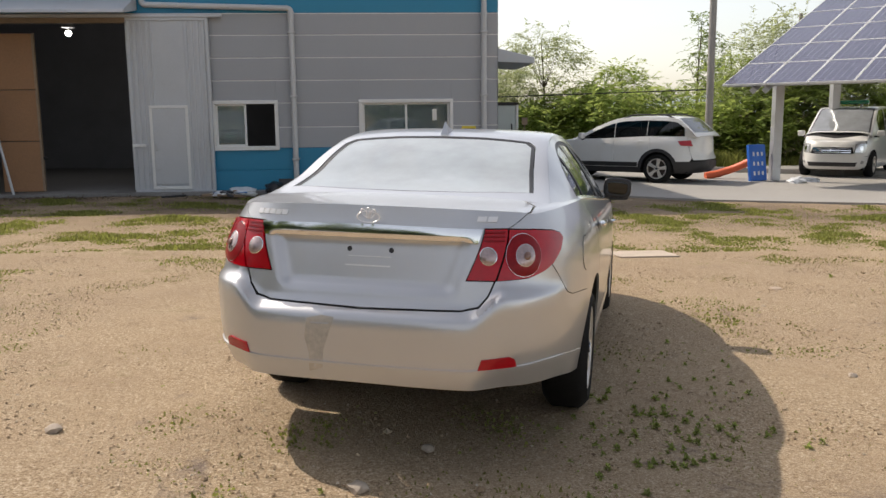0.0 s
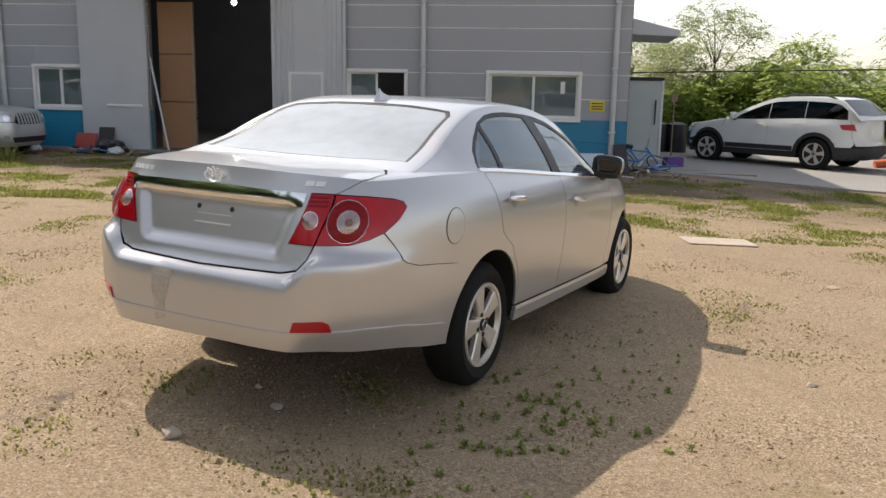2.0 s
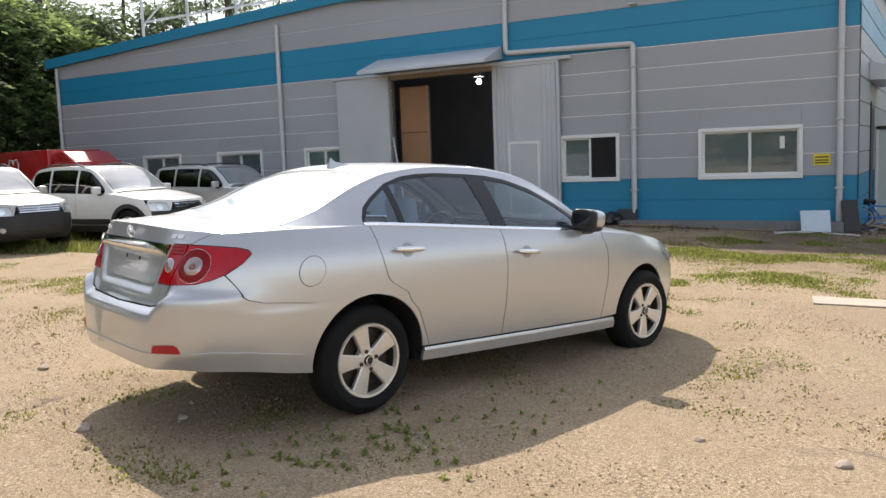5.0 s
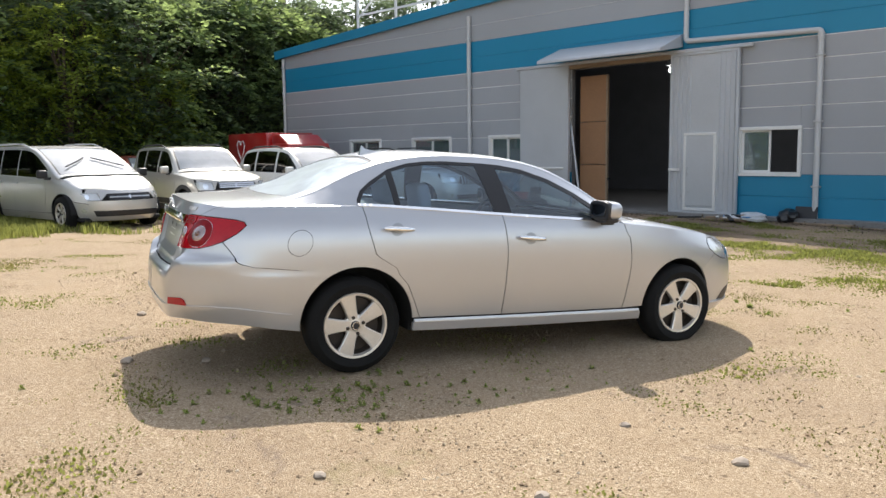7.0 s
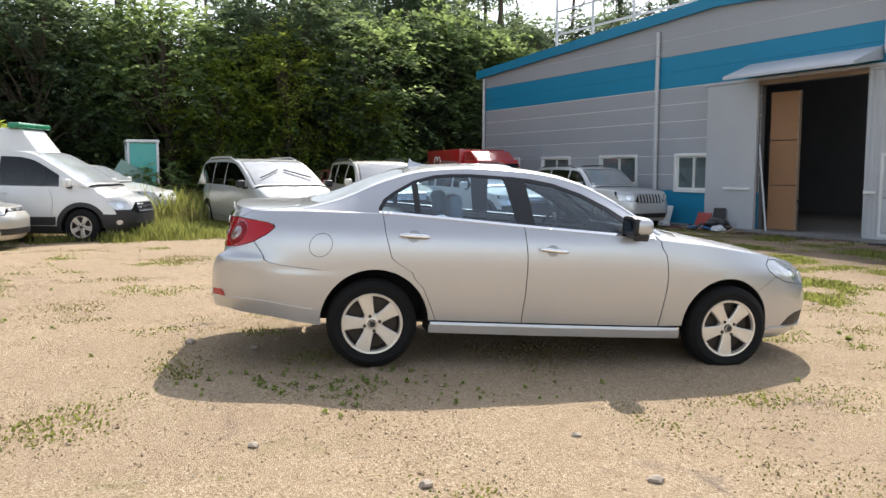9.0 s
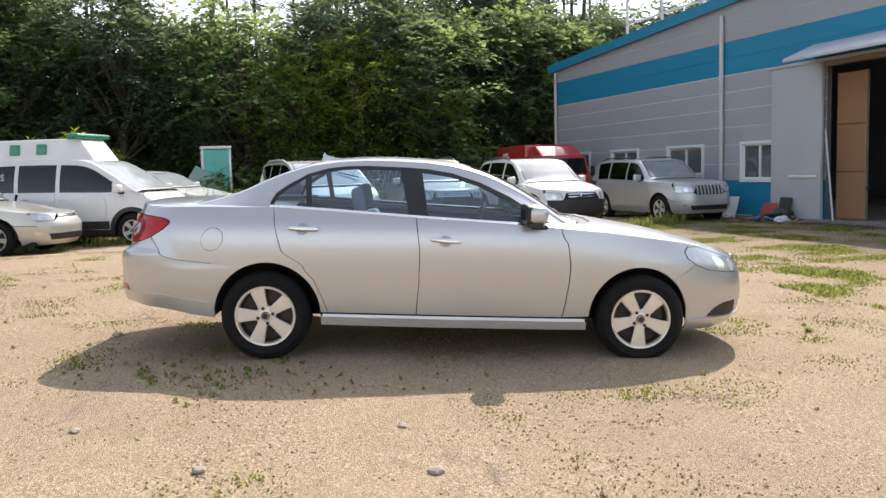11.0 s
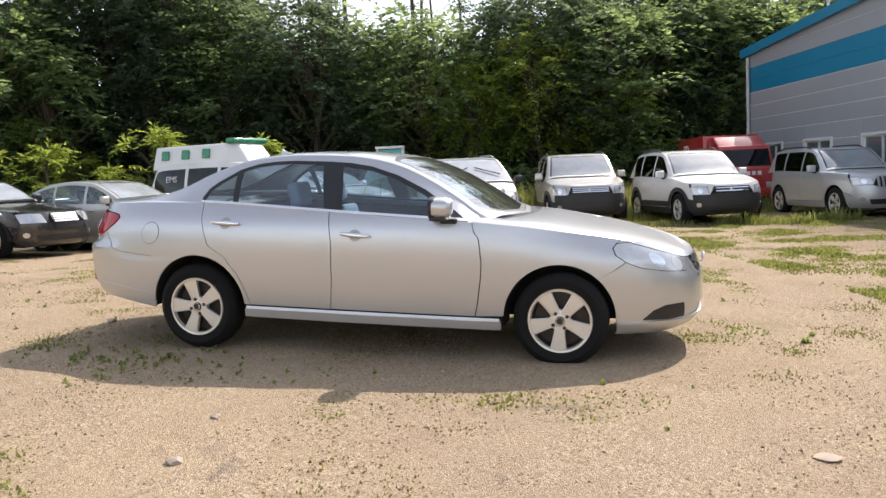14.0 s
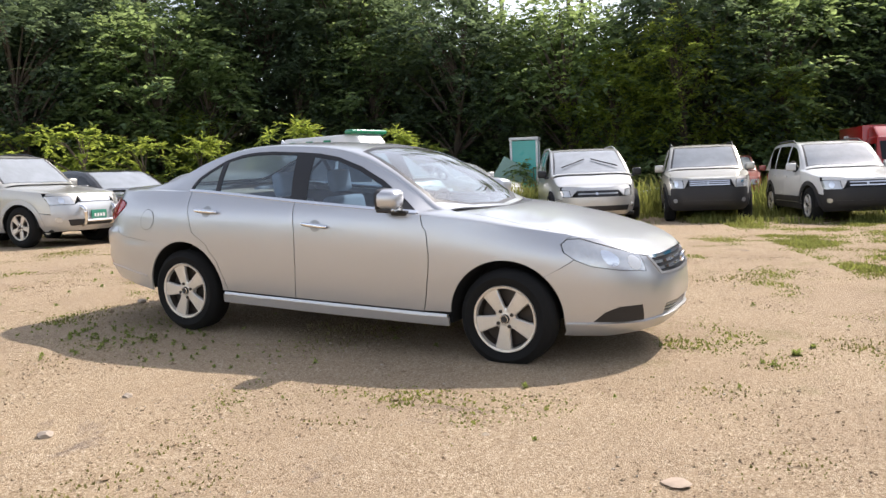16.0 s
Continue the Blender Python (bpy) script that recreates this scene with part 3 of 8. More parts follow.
    def cabin(self, loop, step=0.06, rim=0.01, out=0.0, holes=()):
        """A panel of the cabin's side from an outline in y and z."""
        return patch(loop, lambda y, z: np.stack([self.side_x(y, z) + out, y, z], -1), (0, self.mid, 0.6), step, rim, holes)

    def band(self, y0, y1, n=40):
        ys = np.linspace(y0, y1, n)
        return [(y, float(self.zb(y)) + 0.002) for y in ys] + [(y, float(max(self.zr(y), self.zb(y) + 0.004))) for y in ys[::-1]]


def lathe(profile, n=40):
    """Turns (x, r) about the x axis."""
    vs = [(x, r * math.cos(a), r * math.sin(a)) for a in (2 * math.pi * k / n for k in range(n)) for x, r in profile]
    k = len(profile)
    fs = [(i * k + j, i * k + j + 1, ((i + 1) % n) * k + j + 1, ((i + 1) % n) * k + j) for i in range(n) for j in range(k - 1)]
    return np.array(vs), fs


M_RIM = mat("alloy_silver", (0.74, 0.70, 0.64), 0.32, 0.6, 0.08, 6, 60, 0.02, 0.001, dirt=(0.3, 0.24, 0.18), dirt_at=0.62)
M_DISC = mat("dark_brake_steel", (0.055, 0.043, 0.034), 0.6, 0.3)
M_UNDER = mat("underbody_black", (0.012, 0.012, 0.012), 0.9)
# faint blue film tints the side glass as if it reflected sky
M_CARGLASS = glass_mat("car_glass", (0.66, 0.79, 0.88), dust_or_veil=0.045, film_tone=(0.50, 0.66, 0.82), ior=1.7)
M_DARKGLASS = glass_mat("dark_car_glass", (0.07, 0.08, 0.085), ior=1.42)
M_SCREEN = glass_mat("windscreen_glass", (0.50, 0.62, 0.60), dust_or_veil=0.04, ior=2.0)
# pale film colour here stands in for sky mirrored in the windscreens
M_SCREEN_FAR = glass_mat("parked_windscreen_glass", (0.45, 0.52, 0.52), ior=2.2, dust_or_veil=0.28, film_tone=(0.76, 0.81, 0.85))
# strong bluish-white film paints the bright sky's reflection into the pane
M_REARSCREEN = glass_mat("sky_veiled_rear_glass", (0.70, 0.78, 0.78), dust_or_veil=0.46, film_tone=(0.76, 0.83, 0.88))
M_LAMP = mat("clear_lamp", (0.62, 0.63, 0.63), 0.12, 0.5, 0.12, 8, 40, 0.1, 0.004, coat=0.8)
M_TAIL = mat("red_lamp", (0.40, 0.004, 0.012), 0.15, 0, 0.15, 9, 60, 0.05, 0.003, coat=0.4, spec=0.3)
M_TAIL_DARK = mat("deep_red_lamp", (0.22, 0.006, 0.010), 0.32, 0, 0.25, 20, 60, 0.1, 0.003, coat=0.08, spec=0.2)
M_SEAT = mat("blue_grey_seat_cloth", (0.30, 0.34, 0.40), 0.8, 0, 0.15, 6, 120, 0.2, 0.002)
M_BEIGE = mat("beige_trim", (0.45, 0.40, 0.33), 0.7, 0, 0.1, 5, 90, 0.15, 0.002)
M_GREYPLAST = mat("grey_cladding", (0.026, 0.025, 0.026), 0.6, 0, 0.15, 4, 90, 0.15, 0.002)


def spoke_mesh(a, r0, r1, w0, w1, x0, x1, thick=0.028):
    """One spoke, wider towards the rim, with chamfered edges."""
    vs, fs = [], []
    for k in range(5):
        t = k / 4
        r, w, x = r0 + (r1 - r0) * t, w0 + (w1 - w0) * t**1.4, x0 + (x1 - x0) * t
        for dx, dw in ((-thick, w), (-0.006, w), (0, w - 0.007), (0, 0.007 - w), (-0.006, -w), (-thick, -w)):
            c, s = math.cos(a), math.sin(a)
            vs.append((x + dx, r * c - dw * s, r * s + dw * c))
    for k in range(4):
        for j in range(5):
            fs.append((k * 6 + j, k * 6 + j + 1, k * 6 + 7 + j, k * 6 + 6 + j))
    return np.array(vs), fs


WHEELS = {}


def wheel(car, x, y, radius, rim_r, turn, width=0.205, spokes=5, z=None, rim_mat=None, wide=1.0, bolts=5):
    """A wheel with tyre, rim, spokes, hub cap, bolts and brake disc; x is where its outer face lies."""
    key = (radius, rim_r, width, spokes, wide)
    if key not in WHEELS:
        d = radius - rim_r
        prof = [(-width, rim_r), (-width + 0.005, rim_r + 0.02), (-width - 0.012, rim_r + d * 0.55), (-width + 0.012, radius - 0.018), (-width + 0.035, radius), (-0.035, radius), (-0.012, radius - 0.018), (0.012, rim_r + d * 0.55), (0.006, rim_r + d * 0.25), (-0.004, rim_r + 0.008), (-0.01, rim_r)]
        tread = lathe(prof, 48)
        rim = lathe([(-0.004, rim_r + 0.008), (0.004, rim_r + 0.004), (0.002, rim_r - 0.010), (-0.022, rim_r - 0.018)], 48)
        barrel = lathe([(-0.023, rim_r - 0.0175), (-0.11, rim_r - 0.035), (-0.15, rim_r - 0.02)], 48)
        sp = [spoke_mesh(2 * math.pi * k / spokes + math.pi / 2, 0.04, rim_r - 0.008, 0.030 * wide, 0.052 * wide, -0.010, -0.004) for k in range(spokes)]
        hub = lathe([(-0.05, 0.075), (-0.016, 0.072), (-0.010, 0.05), (-0.008, 0.0)], 24)
        cap = lathe([(-0.009, 0.032), (0.002, 0.030), (0.004, 0.0)], 20)
        disc = lathe([(-0.085, rim_r - 0.03), (-0.075, rim_r - 0.03), (-0.072, 0.04), (-0.085, 0.0)], 32)
        WHEELS[key] = [mesh_of(v, k) for k, v in (("tyre", tread), ("rim", joined(rim, hub)), ("hub_cap", cap), ("brake_disc", disc), ("bolt", lathe([(-0.02, 0.013), (-0.004, 0.012), (-0.002, 0.0)], 8)), ("rim_barrel", barrel))] + [[mesh_of(s, "spoke") for s in sp]]
    tyre, rimm, cap, disc, bolt, barrel, sps = WHEELS[key]
    w = new("wheel")
    w.parent = car
    w.matrix_basis = pose(x, y, z if z is not None else radius, turn, 0, 0 if x > 0 else 180)
    part("tyre", tyre, M_RUBBER, w)
    part("rim", rimm, rim_mat or M_RIM, w)
    part("rim_barrel", barrel, M_DISC, w, "dark inner rim barrel")
    for s in sps:
        part("spoke", s, rim_mat or M_RIM, w)
    hub_ob = part("hub_cap", cap, M_BLACK, w)
    part("hub_ring", mesh_of(ring(bmesh.new(), 0.024, 0.003, pose(0.005, 0, 0, 0, 90), 18, 6), "hub_ring"), M_CHROME, hub_ob)
    for k in range(bolts):
        a = 2 * math.pi * k / bolts + math.pi / 2
        part("bolt", bolt, M_DISC, w).location = (0.0, 0.055 * math.cos(a), 0.055 * math.sin(a))
    part("brake_disc", disc, M_DISC, w)
    return w


def well(y, z, r, x0, x1):
    """The dark inside of a wheel arch, open below and outwards; x1 is a number or a function of the point."""
    pts = arc(y, z, r, -2, 182, 20)
    n = len(pts)
    vs = [(x0, a, b) for a, b in pts] + [(x1 if isinstance(x1, float) else x1(a, b), a, b) for a, b in pts] + [(x0, y, z)]
    return np.array(vs), [(i, i + 1, n + i + 1, n + i) for i in range(n - 1)] + [(i + 1, i, 2 * n) for i in range(n - 1)]


def seat(parent, x, y, z, m, wide=0.5):
    s = new("seat")
    s.parent = parent
    s.matrix_basis = pose(x, y, z)
    part("cushion", bevelled_box(-wide / 2, wide / 2, -0.25, 0.27, 0, 0.17, 0.05, 3), m, s)
    part("backrest", bevelled_box(-wide / 2, wide / 2, -0.07, 0.07, 0, 0.60, 0.05, 3, pose(0, -0.24, 0.1, 14)), m, s)
    part("headrest", bevelled_box(-0.13, 0.13, -0.05, 0.05, 0, 0.19, 0.045, 3, pose(0, -0.40, 0.72, 10)), m, s)


def ring(bm, r, t, m, n=28, k=8):
    rows = [[bm.verts.new(m @ Vector(((r + t * math.cos(b)) * math.cos(a), (r + t * math.cos(b)) * math.sin(a), t * math.sin(b)))) for b in (2 * math.pi * j / k for j in range(k))] for a in (2 * math.pi * i / n for i in range(n))]
    for i in range(n):
        for j in range(k):
            bm.faces.new((rows[i][j], rows[(i + 1) % n][j], rows[(i + 1) % n][(j + 1) % k], rows[i][(j + 1) % k]))
    return bm


def both(name, vf, m, car, label="", smooth=40):
    """A part of the right side and its twin on the left."""
    return part(name, vf, m, car, label, smooth), part(name, mirrored(vf), m, car, label, smooth)


def pillow(rx, ry, rz, m, e=0.55, back=-9.0, n=20):
    """A rounded block; back cuts it flat towards -y."""
    vs = []
    sp = lambda v: math.copysign(abs(v) ** e, v)
    for i in range(n // 2 + 1):
        b = -math.pi / 2 + math.pi * i / (n // 2)
        for k in range(n):
            a = 2 * math.pi * k / n
            vs.append(tuple(m @ Vector((rx * sp(math.cos(b)) * sp(math.cos(a)), max(back, ry * sp(math.cos(b)) * sp(math.sin(a))), rz * sp(math.sin(b))))))
    fs = [(i * n + k, i * n + (k + 1) % n, (i + 1) * n + (k + 1) % n, (i + 1) * n + k) for i in range(n // 2) for k in range(n)]
    return np.array(vs), fs


def interior(car, sh, y_front, y_rear, y_dash, m, floor_z=0.32, steer=True, half=0.68):
    part("cabin_floor", bevelled_box(-half, half, y_rear - 0.45, y_dash + 0.25, floor_z - 0.02, floor_z, 0.004, 1), M_UNDER, car)
    for x in (-0.37, 0.37):
        seat(car, x, y_front, floor_z, m)
    part("rear_bench", bevelled_box(-half + 0.15, half - 0.15, y_rear - 0.3, y_rear + 0.22, floor_z, floor_z + 0.22, 0.05, 3), m, car)
    part("rear_backrest", bevelled_box(-half + 0.15, half - 0.15, -0.08, 0.08, 0, 0.62, 0.05, 3, pose(0, y_rear - 0.28, floor_z + 0.12, 16)), m, car)
    for x in (-0.37, 0.37):
        part("headrest", bevelled_box(-0.13, 0.13, -0.05, 0.05, 0, 0.16, 0.04, 3, pose(x, y_rear - 0.40, floor_z + 0.60, 10)), m, car)
    z = float(sh.zb(y_dash)) - 0.06
    part("dashboard", bevelled_box(-half, half, y_dash - 0.22, y_dash + 0.3, floor_z + 0.25, z, 0.06, 3), M_GREYPLAST, car)
    if steer:
        part("steering_wheel", ring(bmesh.new(), 0.175, 0.016, pose(-0.37, y_dash - 0.42, z + 0.0, 68)), M_GREYPLAST, car)

# ---- the silver saloon ----
M_SILVER = paint("silver_paint", (0.56, 0.566, 0.58), 0.64, 0.28, dusty=0.10)


def ease(v, a, b):
    t = np.clip((v - a) / (b - a), 0, 1)
    return t * t * (3 - 2 * t)


TAIL = [(0.2, -1.02), (0.3, -1.095), (0.36, -1.13), (0.45, -1.15), (0.6, -1.153), (0.652, -1.143), (0.675, -1.105), (0.70, -1.085), (0.76, -1.07), (0.95, -1.028), (1.05, -1.0), (1.12, -0.985)]
tail_mid = curve(TAIL)


def tail_relief(x, y, z):
    """The bumper's ledge climbs to the lamps at its ends; the boot lid is hollowed for the number plate."""
    half = 0.36 + 0.3 * (z - 0.75)
    hollow = 0.024 * (1 - ease(x, half - 0.03, half + 0.03)) * ease(z, 0.742, 0.772) * (1 - ease(z, 0.955, 0.968))
    back = ease(-y, 0.5, 0.8)
    climb = z - 0.095 * ease(x, 0.45, 0.60) * (1 - ease(z, 0.86, 0.98))
    return (tail_mid(climb) - tail_mid(z) + hollow) * back


tosca = Shell(
    width=[(0.18, 0.80), (0.225, 0.858), (0.33, 0.876), (0.45, 0.889), (0.6, 0.902), (0.75, 0.907), (0.88, 0.90), (0.95, 0.886), (1.0, 0.866), (1.06, 0.826), (1.12, 0.78)],
    tail=TAIL, relief=tail_relief,
    nose=[(0.18, 3.44), (0.24, 3.56), (0.32, 3.615), (0.45, 3.64), (0.55, 3.632), (0.65, 3.60), (0.72, 3.565), (0.8, 3.46), (0.9, 3.3)],
    shoulder=[(-1.1, 1.04), (-0.8, 1.056), (-0.4, 1.072), (0.05, 1.072), (0.4, 1.056), (1.06, 1.015), (1.6, 0.985), (2.1, 0.958), (2.4, 0.935), (2.8, 0.888), (3.05, 0.85), (3.3, 0.785), (3.5, 0.70), (3.62, 0.63)],
    spine=[(-1.1, 1.088), (-0.9, 1.103), (-0.5, 1.122), (0.0, 1.13), (2.0, 1.03), (2.3, 0.998), (2.46, 0.985), (2.74, 0.942), (2.975, 0.903), (3.2, 0.853), (3.42, 0.79), (3.57, 0.72), (3.65, 0.66)],
    rail=[(-0.62, 1.07), (-0.5, 1.095), (-0.225, 1.172), (-0.015, 1.268), (0.153, 1.332), (0.32, 1.380), (0.5, 1.408), (0.75, 1.424), (1.1, 1.415), (1.33, 1.387), (1.54, 1.33), (1.755, 1.235), (1.97, 1.11), (2.2, 0.965), (2.4, 0.93)],
    rail_width=[(-0.62, 0.72), (-0.3, 0.675), (0, 0.63), (0.5, 0.588), (1.2, 0.592), (1.6, 0.635), (2.0, 0.70), (2.25, 0.745), (2.4, 0.76)],
    crown=[(-0.62, 1.105), (-0.5, 1.125), (-0.225, 1.205), (-0.015, 1.302), (0.153, 1.367), (0.32, 1.418), (0.5, 1.445), (0.8, 1.459), (1.1, 1.452), (1.33, 1.43), (1.54, 1.388), (1.755, 1.302), (1.97, 1.185), (2.2, 1.045), (2.36, 0.985), (2.4, 0.975)],
)
M_BADGE = mat("pale_badge_metal", (0.80, 0.80, 0.80), 0.35, 0.45, 0.05, 8, 60, 0.0)
M_SATIN = mat("bright_satin_trim", (0.86, 0.87, 0.88), 0.16, 1.0, 0.03, 8, 60, 0.0)
M_MIRROR = mat("dim_mirror_glass", (0.05, 0.052, 0.055), 0.04, 1.0, 0.03, 8, 60, 0.0)
M_BULB = mat("silvered_lens", (0.40, 0.31, 0.30), 0.22, 0.6, 0.3, 30, 90, 0.3, 0.004, coat=0.8)
M_BULB_CORE = mat("smoky_bulb", (0.22, 0.12, 0.09), 0.2, 0.3, 0.3, 30, 90, 0.2, 0.003, coat=0.6)
CAR_AT = Matrix(((0.95254, 0.30280, 0.03128, 0.28571), (-0.30375, 0.95221, 0.03223, 4.62257), (-0.02003, -0.04020, 0.99899, -0.13264), (0, 0, 0, 1)))
car = thing("sedan", "silver four-door saloon, dusty, parked on the sandy yard", "car", at=CAR_AT)
T = tosca
A_R, A_F = (0.015, 0.325, 0.382), (2.69, 0.322, 0.372)


def arch_pts(a, a0, a1, n=22):
    return [("y", y, z) for y, z in arc(*a, a0, a1, n)]


# body panels of the right side, each with its twin
quarter = [("y", -0.16, 0.666)] + arch_pts(A_R, 113, 4, 20) + [("y", 0.446, 0.352), ("y", 0.408, 0.444), ("y", 0.345, 0.585), ("y", 0.261, 0.694), ("y", 0.162, 0.753), ("y", 0.118, 0.785), ("y", 0.068, 0.964), ("y", 0.052, None), ("y", -0.55, None), ("x", 0.646, None),
           ("x", 0.586, 1.018), ("x", 0.678, 1.013), ("y", -0.745, 1.003), ("y", -0.697, 0.990), ("y", -0.686, 0.968), ("y", -0.733, 0.917), ("y", -0.806, 0.864), ("y", -0.750, 0.790), ("y", -0.684, 0.735), ("y", -0.626, 0.714), ("y", -0.4, 0.694)]
both("quarter_panel", T.body(quarter), M_SILVER, car)
rdoor = [("y", 0.450, 0.352), ("y", 0.413, 0.444), ("y", 0.350, 0.585), ("y", 0.266, 0.694), ("y", 0.167, 0.753), ("y", 0.123, 0.787), ("y", 0.073, 0.964), ("y", 0.057, None), ("y", 1.065, None), ("y", 1.091, 0.816), ("y", 1.090, 0.573), ("y", 1.072, 0.342)]
fdoor = [("y", 1.078, 0.342), ("y", 1.096, 0.573), ("y", 1.097, 0.816), ("y", 1.071, None), ("y", 2.10, None), ("y", 2.146, 0.869), ("y", 2.163, 0.748), ("y", 2.15, 0.503), ("y", 2.12, 0.330)]
fender = [("y", 2.127, 0.330), ("y", 2.157, 0.503), ("y", 2.170, 0.748), ("y", 2.153, 0.869), ("y", 2.107, None), ("y", 3.085, None), ("y", 3.055, 0.832), ("y", 3.029, 0.80), ("y", 3.050, 0.750), ("y", 3.115, 0.7065), ("y", 3.04, 0.653), ("y", 2.955, 0.604)] + arch_pts(A_F, 48, 178, 22)
rdoors, fdoors = both("rear_door", T.body(rdoor), M_SILVER, car), both("front_door", T.body(fdoor), M_SILVER, car)
both("front_fender", T.body(fender), M_SILVER, car)
sill = [("y", 0.40, 0.317), ("y", 1.09, 0.307), ("y", 2.30, 0.293), ("y", 2.30, 0.236), ("y", 1.2, 0.247), ("y", 0.40, 0.262)]
both("sill", T.body(sill, 0.0085, rim=0.02), M_SILVER, car)
edge_loop = T.line([("y", 0.41, 0.318), ("y", 1.09, 0.308), ("y", 2.29, 0.294), ("y", 2.29, 0.317), ("y", 1.09, 0.331), ("y", 0.41, 0.341)])


def sill_lean(s, z):
    p = T.P(s, z)
    top = np.interp(p[..., 1], (0.41, 1.09, 2.29), (0.341, 0.331, 0.317))
    return p + (T.P(s, z, 0.01) - p) / 0.01 * (0.001 + 0.45 * np.clip(top - z, 0, 0.0175))[..., None]


both("sill_edge", patch(edge_loop, sill_lean, T.centre, 0.008, 0.02), M_SILVER, car)
rear_bumper = [("x", 0.0, 0.366), ("x", 0.6, 0.364), ("y", -0.85, 0.352), ("y", -0.6, 0.328), ("y", -0.362, 0.298)] + arch_pts(A_R, 176, 114, 12) + [("y", -0.40, 0.6905), ("y", -0.626, 0.7105), ("y", -0.687, 0.732), ("y", -0.753, 0.787), ("y", -0.813, 0.862), ("y", -0.867, 0.839), ("x", 0.674, 0.816), ("x", 0.551, 0.808), ("x", 0.527, 0.745), ("x", 0.49, 0.698), ("x", 0.42, 0.682), ("x", 0.0, 0.672)]
part("rear_bumper", T.body(rear_bumper, whole=True, step=0.014), M_SILVER, car, "scuffed silver rear bumper")
front_bumper = [("f", 0.0, 0.245), ("f", 0.39, 0.243), ("f", 0.53, 0.22), ("y", 3.3, 0.208), ("y", 3.05, 0.215)] + arch_pts(A_F, -4, 47.4, 12) + [("y", 3.042, 0.6512), ("y", 3.12, 0.703), ("y", 3.22, 0.663), ("f", 0.62, 0.637), ("f", 0.490, 0.627), ("f", 0.490, 0.722), ("f", 0.448, 0.716), ("f", 0.388, 0.60), ("f", 0.0, 0.585)]
fog = [("y", 3.23, 0.312), ("y", 3.30, 0.375), ("f", 0.625, 0.41), ("f", 0.53, 0.418), ("f", 0.495, 0.318), ("f", 0.595, 0.308)]
intake = [("f", -0.35, 0.335), ("f", -0.34, 0.402), ("f", 0.34, 0.402), ("f", 0.35, 0.335)]
part("front_bumper", T.body(front_bumper, whole=True, front=True, step=0.032, holes=[intake]), M_SILVER, car)
both("fog_recess", T.body(fog, 0.003), M_BLACK, car)
part("lower_intake", T.body(intake, -0.025, front=True), M_BLACK, car)
for z in (0.344, 0.366, 0.388):
    part("intake_slat", T.body([("f", -0.34, z - 0.005), ("f", -0.34, z + 0.005), ("f", 0.34, z + 0.005), ("f", 0.34, z - 0.005)], -0.004, front=True), M_STEEL, car)
both("bumper_strip", T.body([("f", 0.0, 0.318), ("f", 0.37, 0.308), ("f", 0.52, 0.290), ("y", 3.07, 0.285), ("y", 3.07, 0.299), ("f", 0.52, 0.304), ("f", 0.37, 0.322), ("f", 0.0, 0.332)], 0.014, rim=0.016), M_SILVER, car)
# boot lid, lamps and trim of the tail
lid = [("x", 0.0, 0.680), ("x", 0.42, 0.690), ("x", 0.485, 0.706), ("x", 0.520, 0.748), ("x", 0.542, 0.806), ("x", 0.426, 0.804), ("x", 0.488, 1.018), ("x", 0.582, 1.019), ("x", 0.643, None), ("x", 0.0, None)]
deck = T.rim(("x", 0.0), ("x", 0.643))
part("boot_lid", joined(T.body(lid, whole=True, step=0.018), T.upper([(-x, y) for x, y in deck[:0:-1]] + deck + [(0.65, -0.8), (0.645, -0.66), (0.58, -0.56), (0.3, -0.49), (0, -0.475), (-0.3, -0.49), (-0.58, -0.56), (-0.645, -0.66), (-0.65, -0.8)])), M_SILVER, car)
both("quarter_top", T.upper(T.rim(("x", 0.648), ("y", 0.2), 40) + [(0.5, 0.2), (0.5, -0.45), (0.59, -0.55), (0.655, -0.655), (0.657, -0.8)]), M_SILVER, car)
outer = [("x", 0.583, 1.014), ("x", 0.678, 1.009), ("y", -0.745, 0.999), ("y", -0.702, 0.987), ("y", -0.692, 0.968), ("y", -0.738, 0.920), ("y", -0.812, 0.868), ("y", -0.867, 0.843), ("x", 0.674, 0.820), ("x", 0.555, 0.812)]
inner = [("x", 0.492, 1.014), ("x", 0.576, 1.015), ("x", 0.547, 0.812), ("x", 0.433, 0.810)]
lamps = both("tail_lamp", T.body(outer, 0.008, 0.03), M_TAIL, car, "glossy red tail lamp")
lamps2 = both("boot_lamp", T.body(inner, 0.008, 0.03), M_TAIL, car, "glossy red inner tail lamp")
for k, lp in enumerate(lamps):
    for nm, r, o, mm in (("lens_ring", 0.0870, 0.010, M_CHROME), ("lens_disc", 0.0855, 0.0112, M_TAIL_DARK), ("bulb_ring", 0.0457, 0.017, M_CHROME), ("bulb_lens", 0.0445, 0.0185, M_BULB), ("bulb", 0.016, 0.030, M_BULB_CORE)):
        vf = T.dome("x", 0.650, 0.912, r, o, 0.0 if nm == "lens_ring" else 0.008)
        part(nm, vf if k == 0 else mirrored(vf), mm, lp)
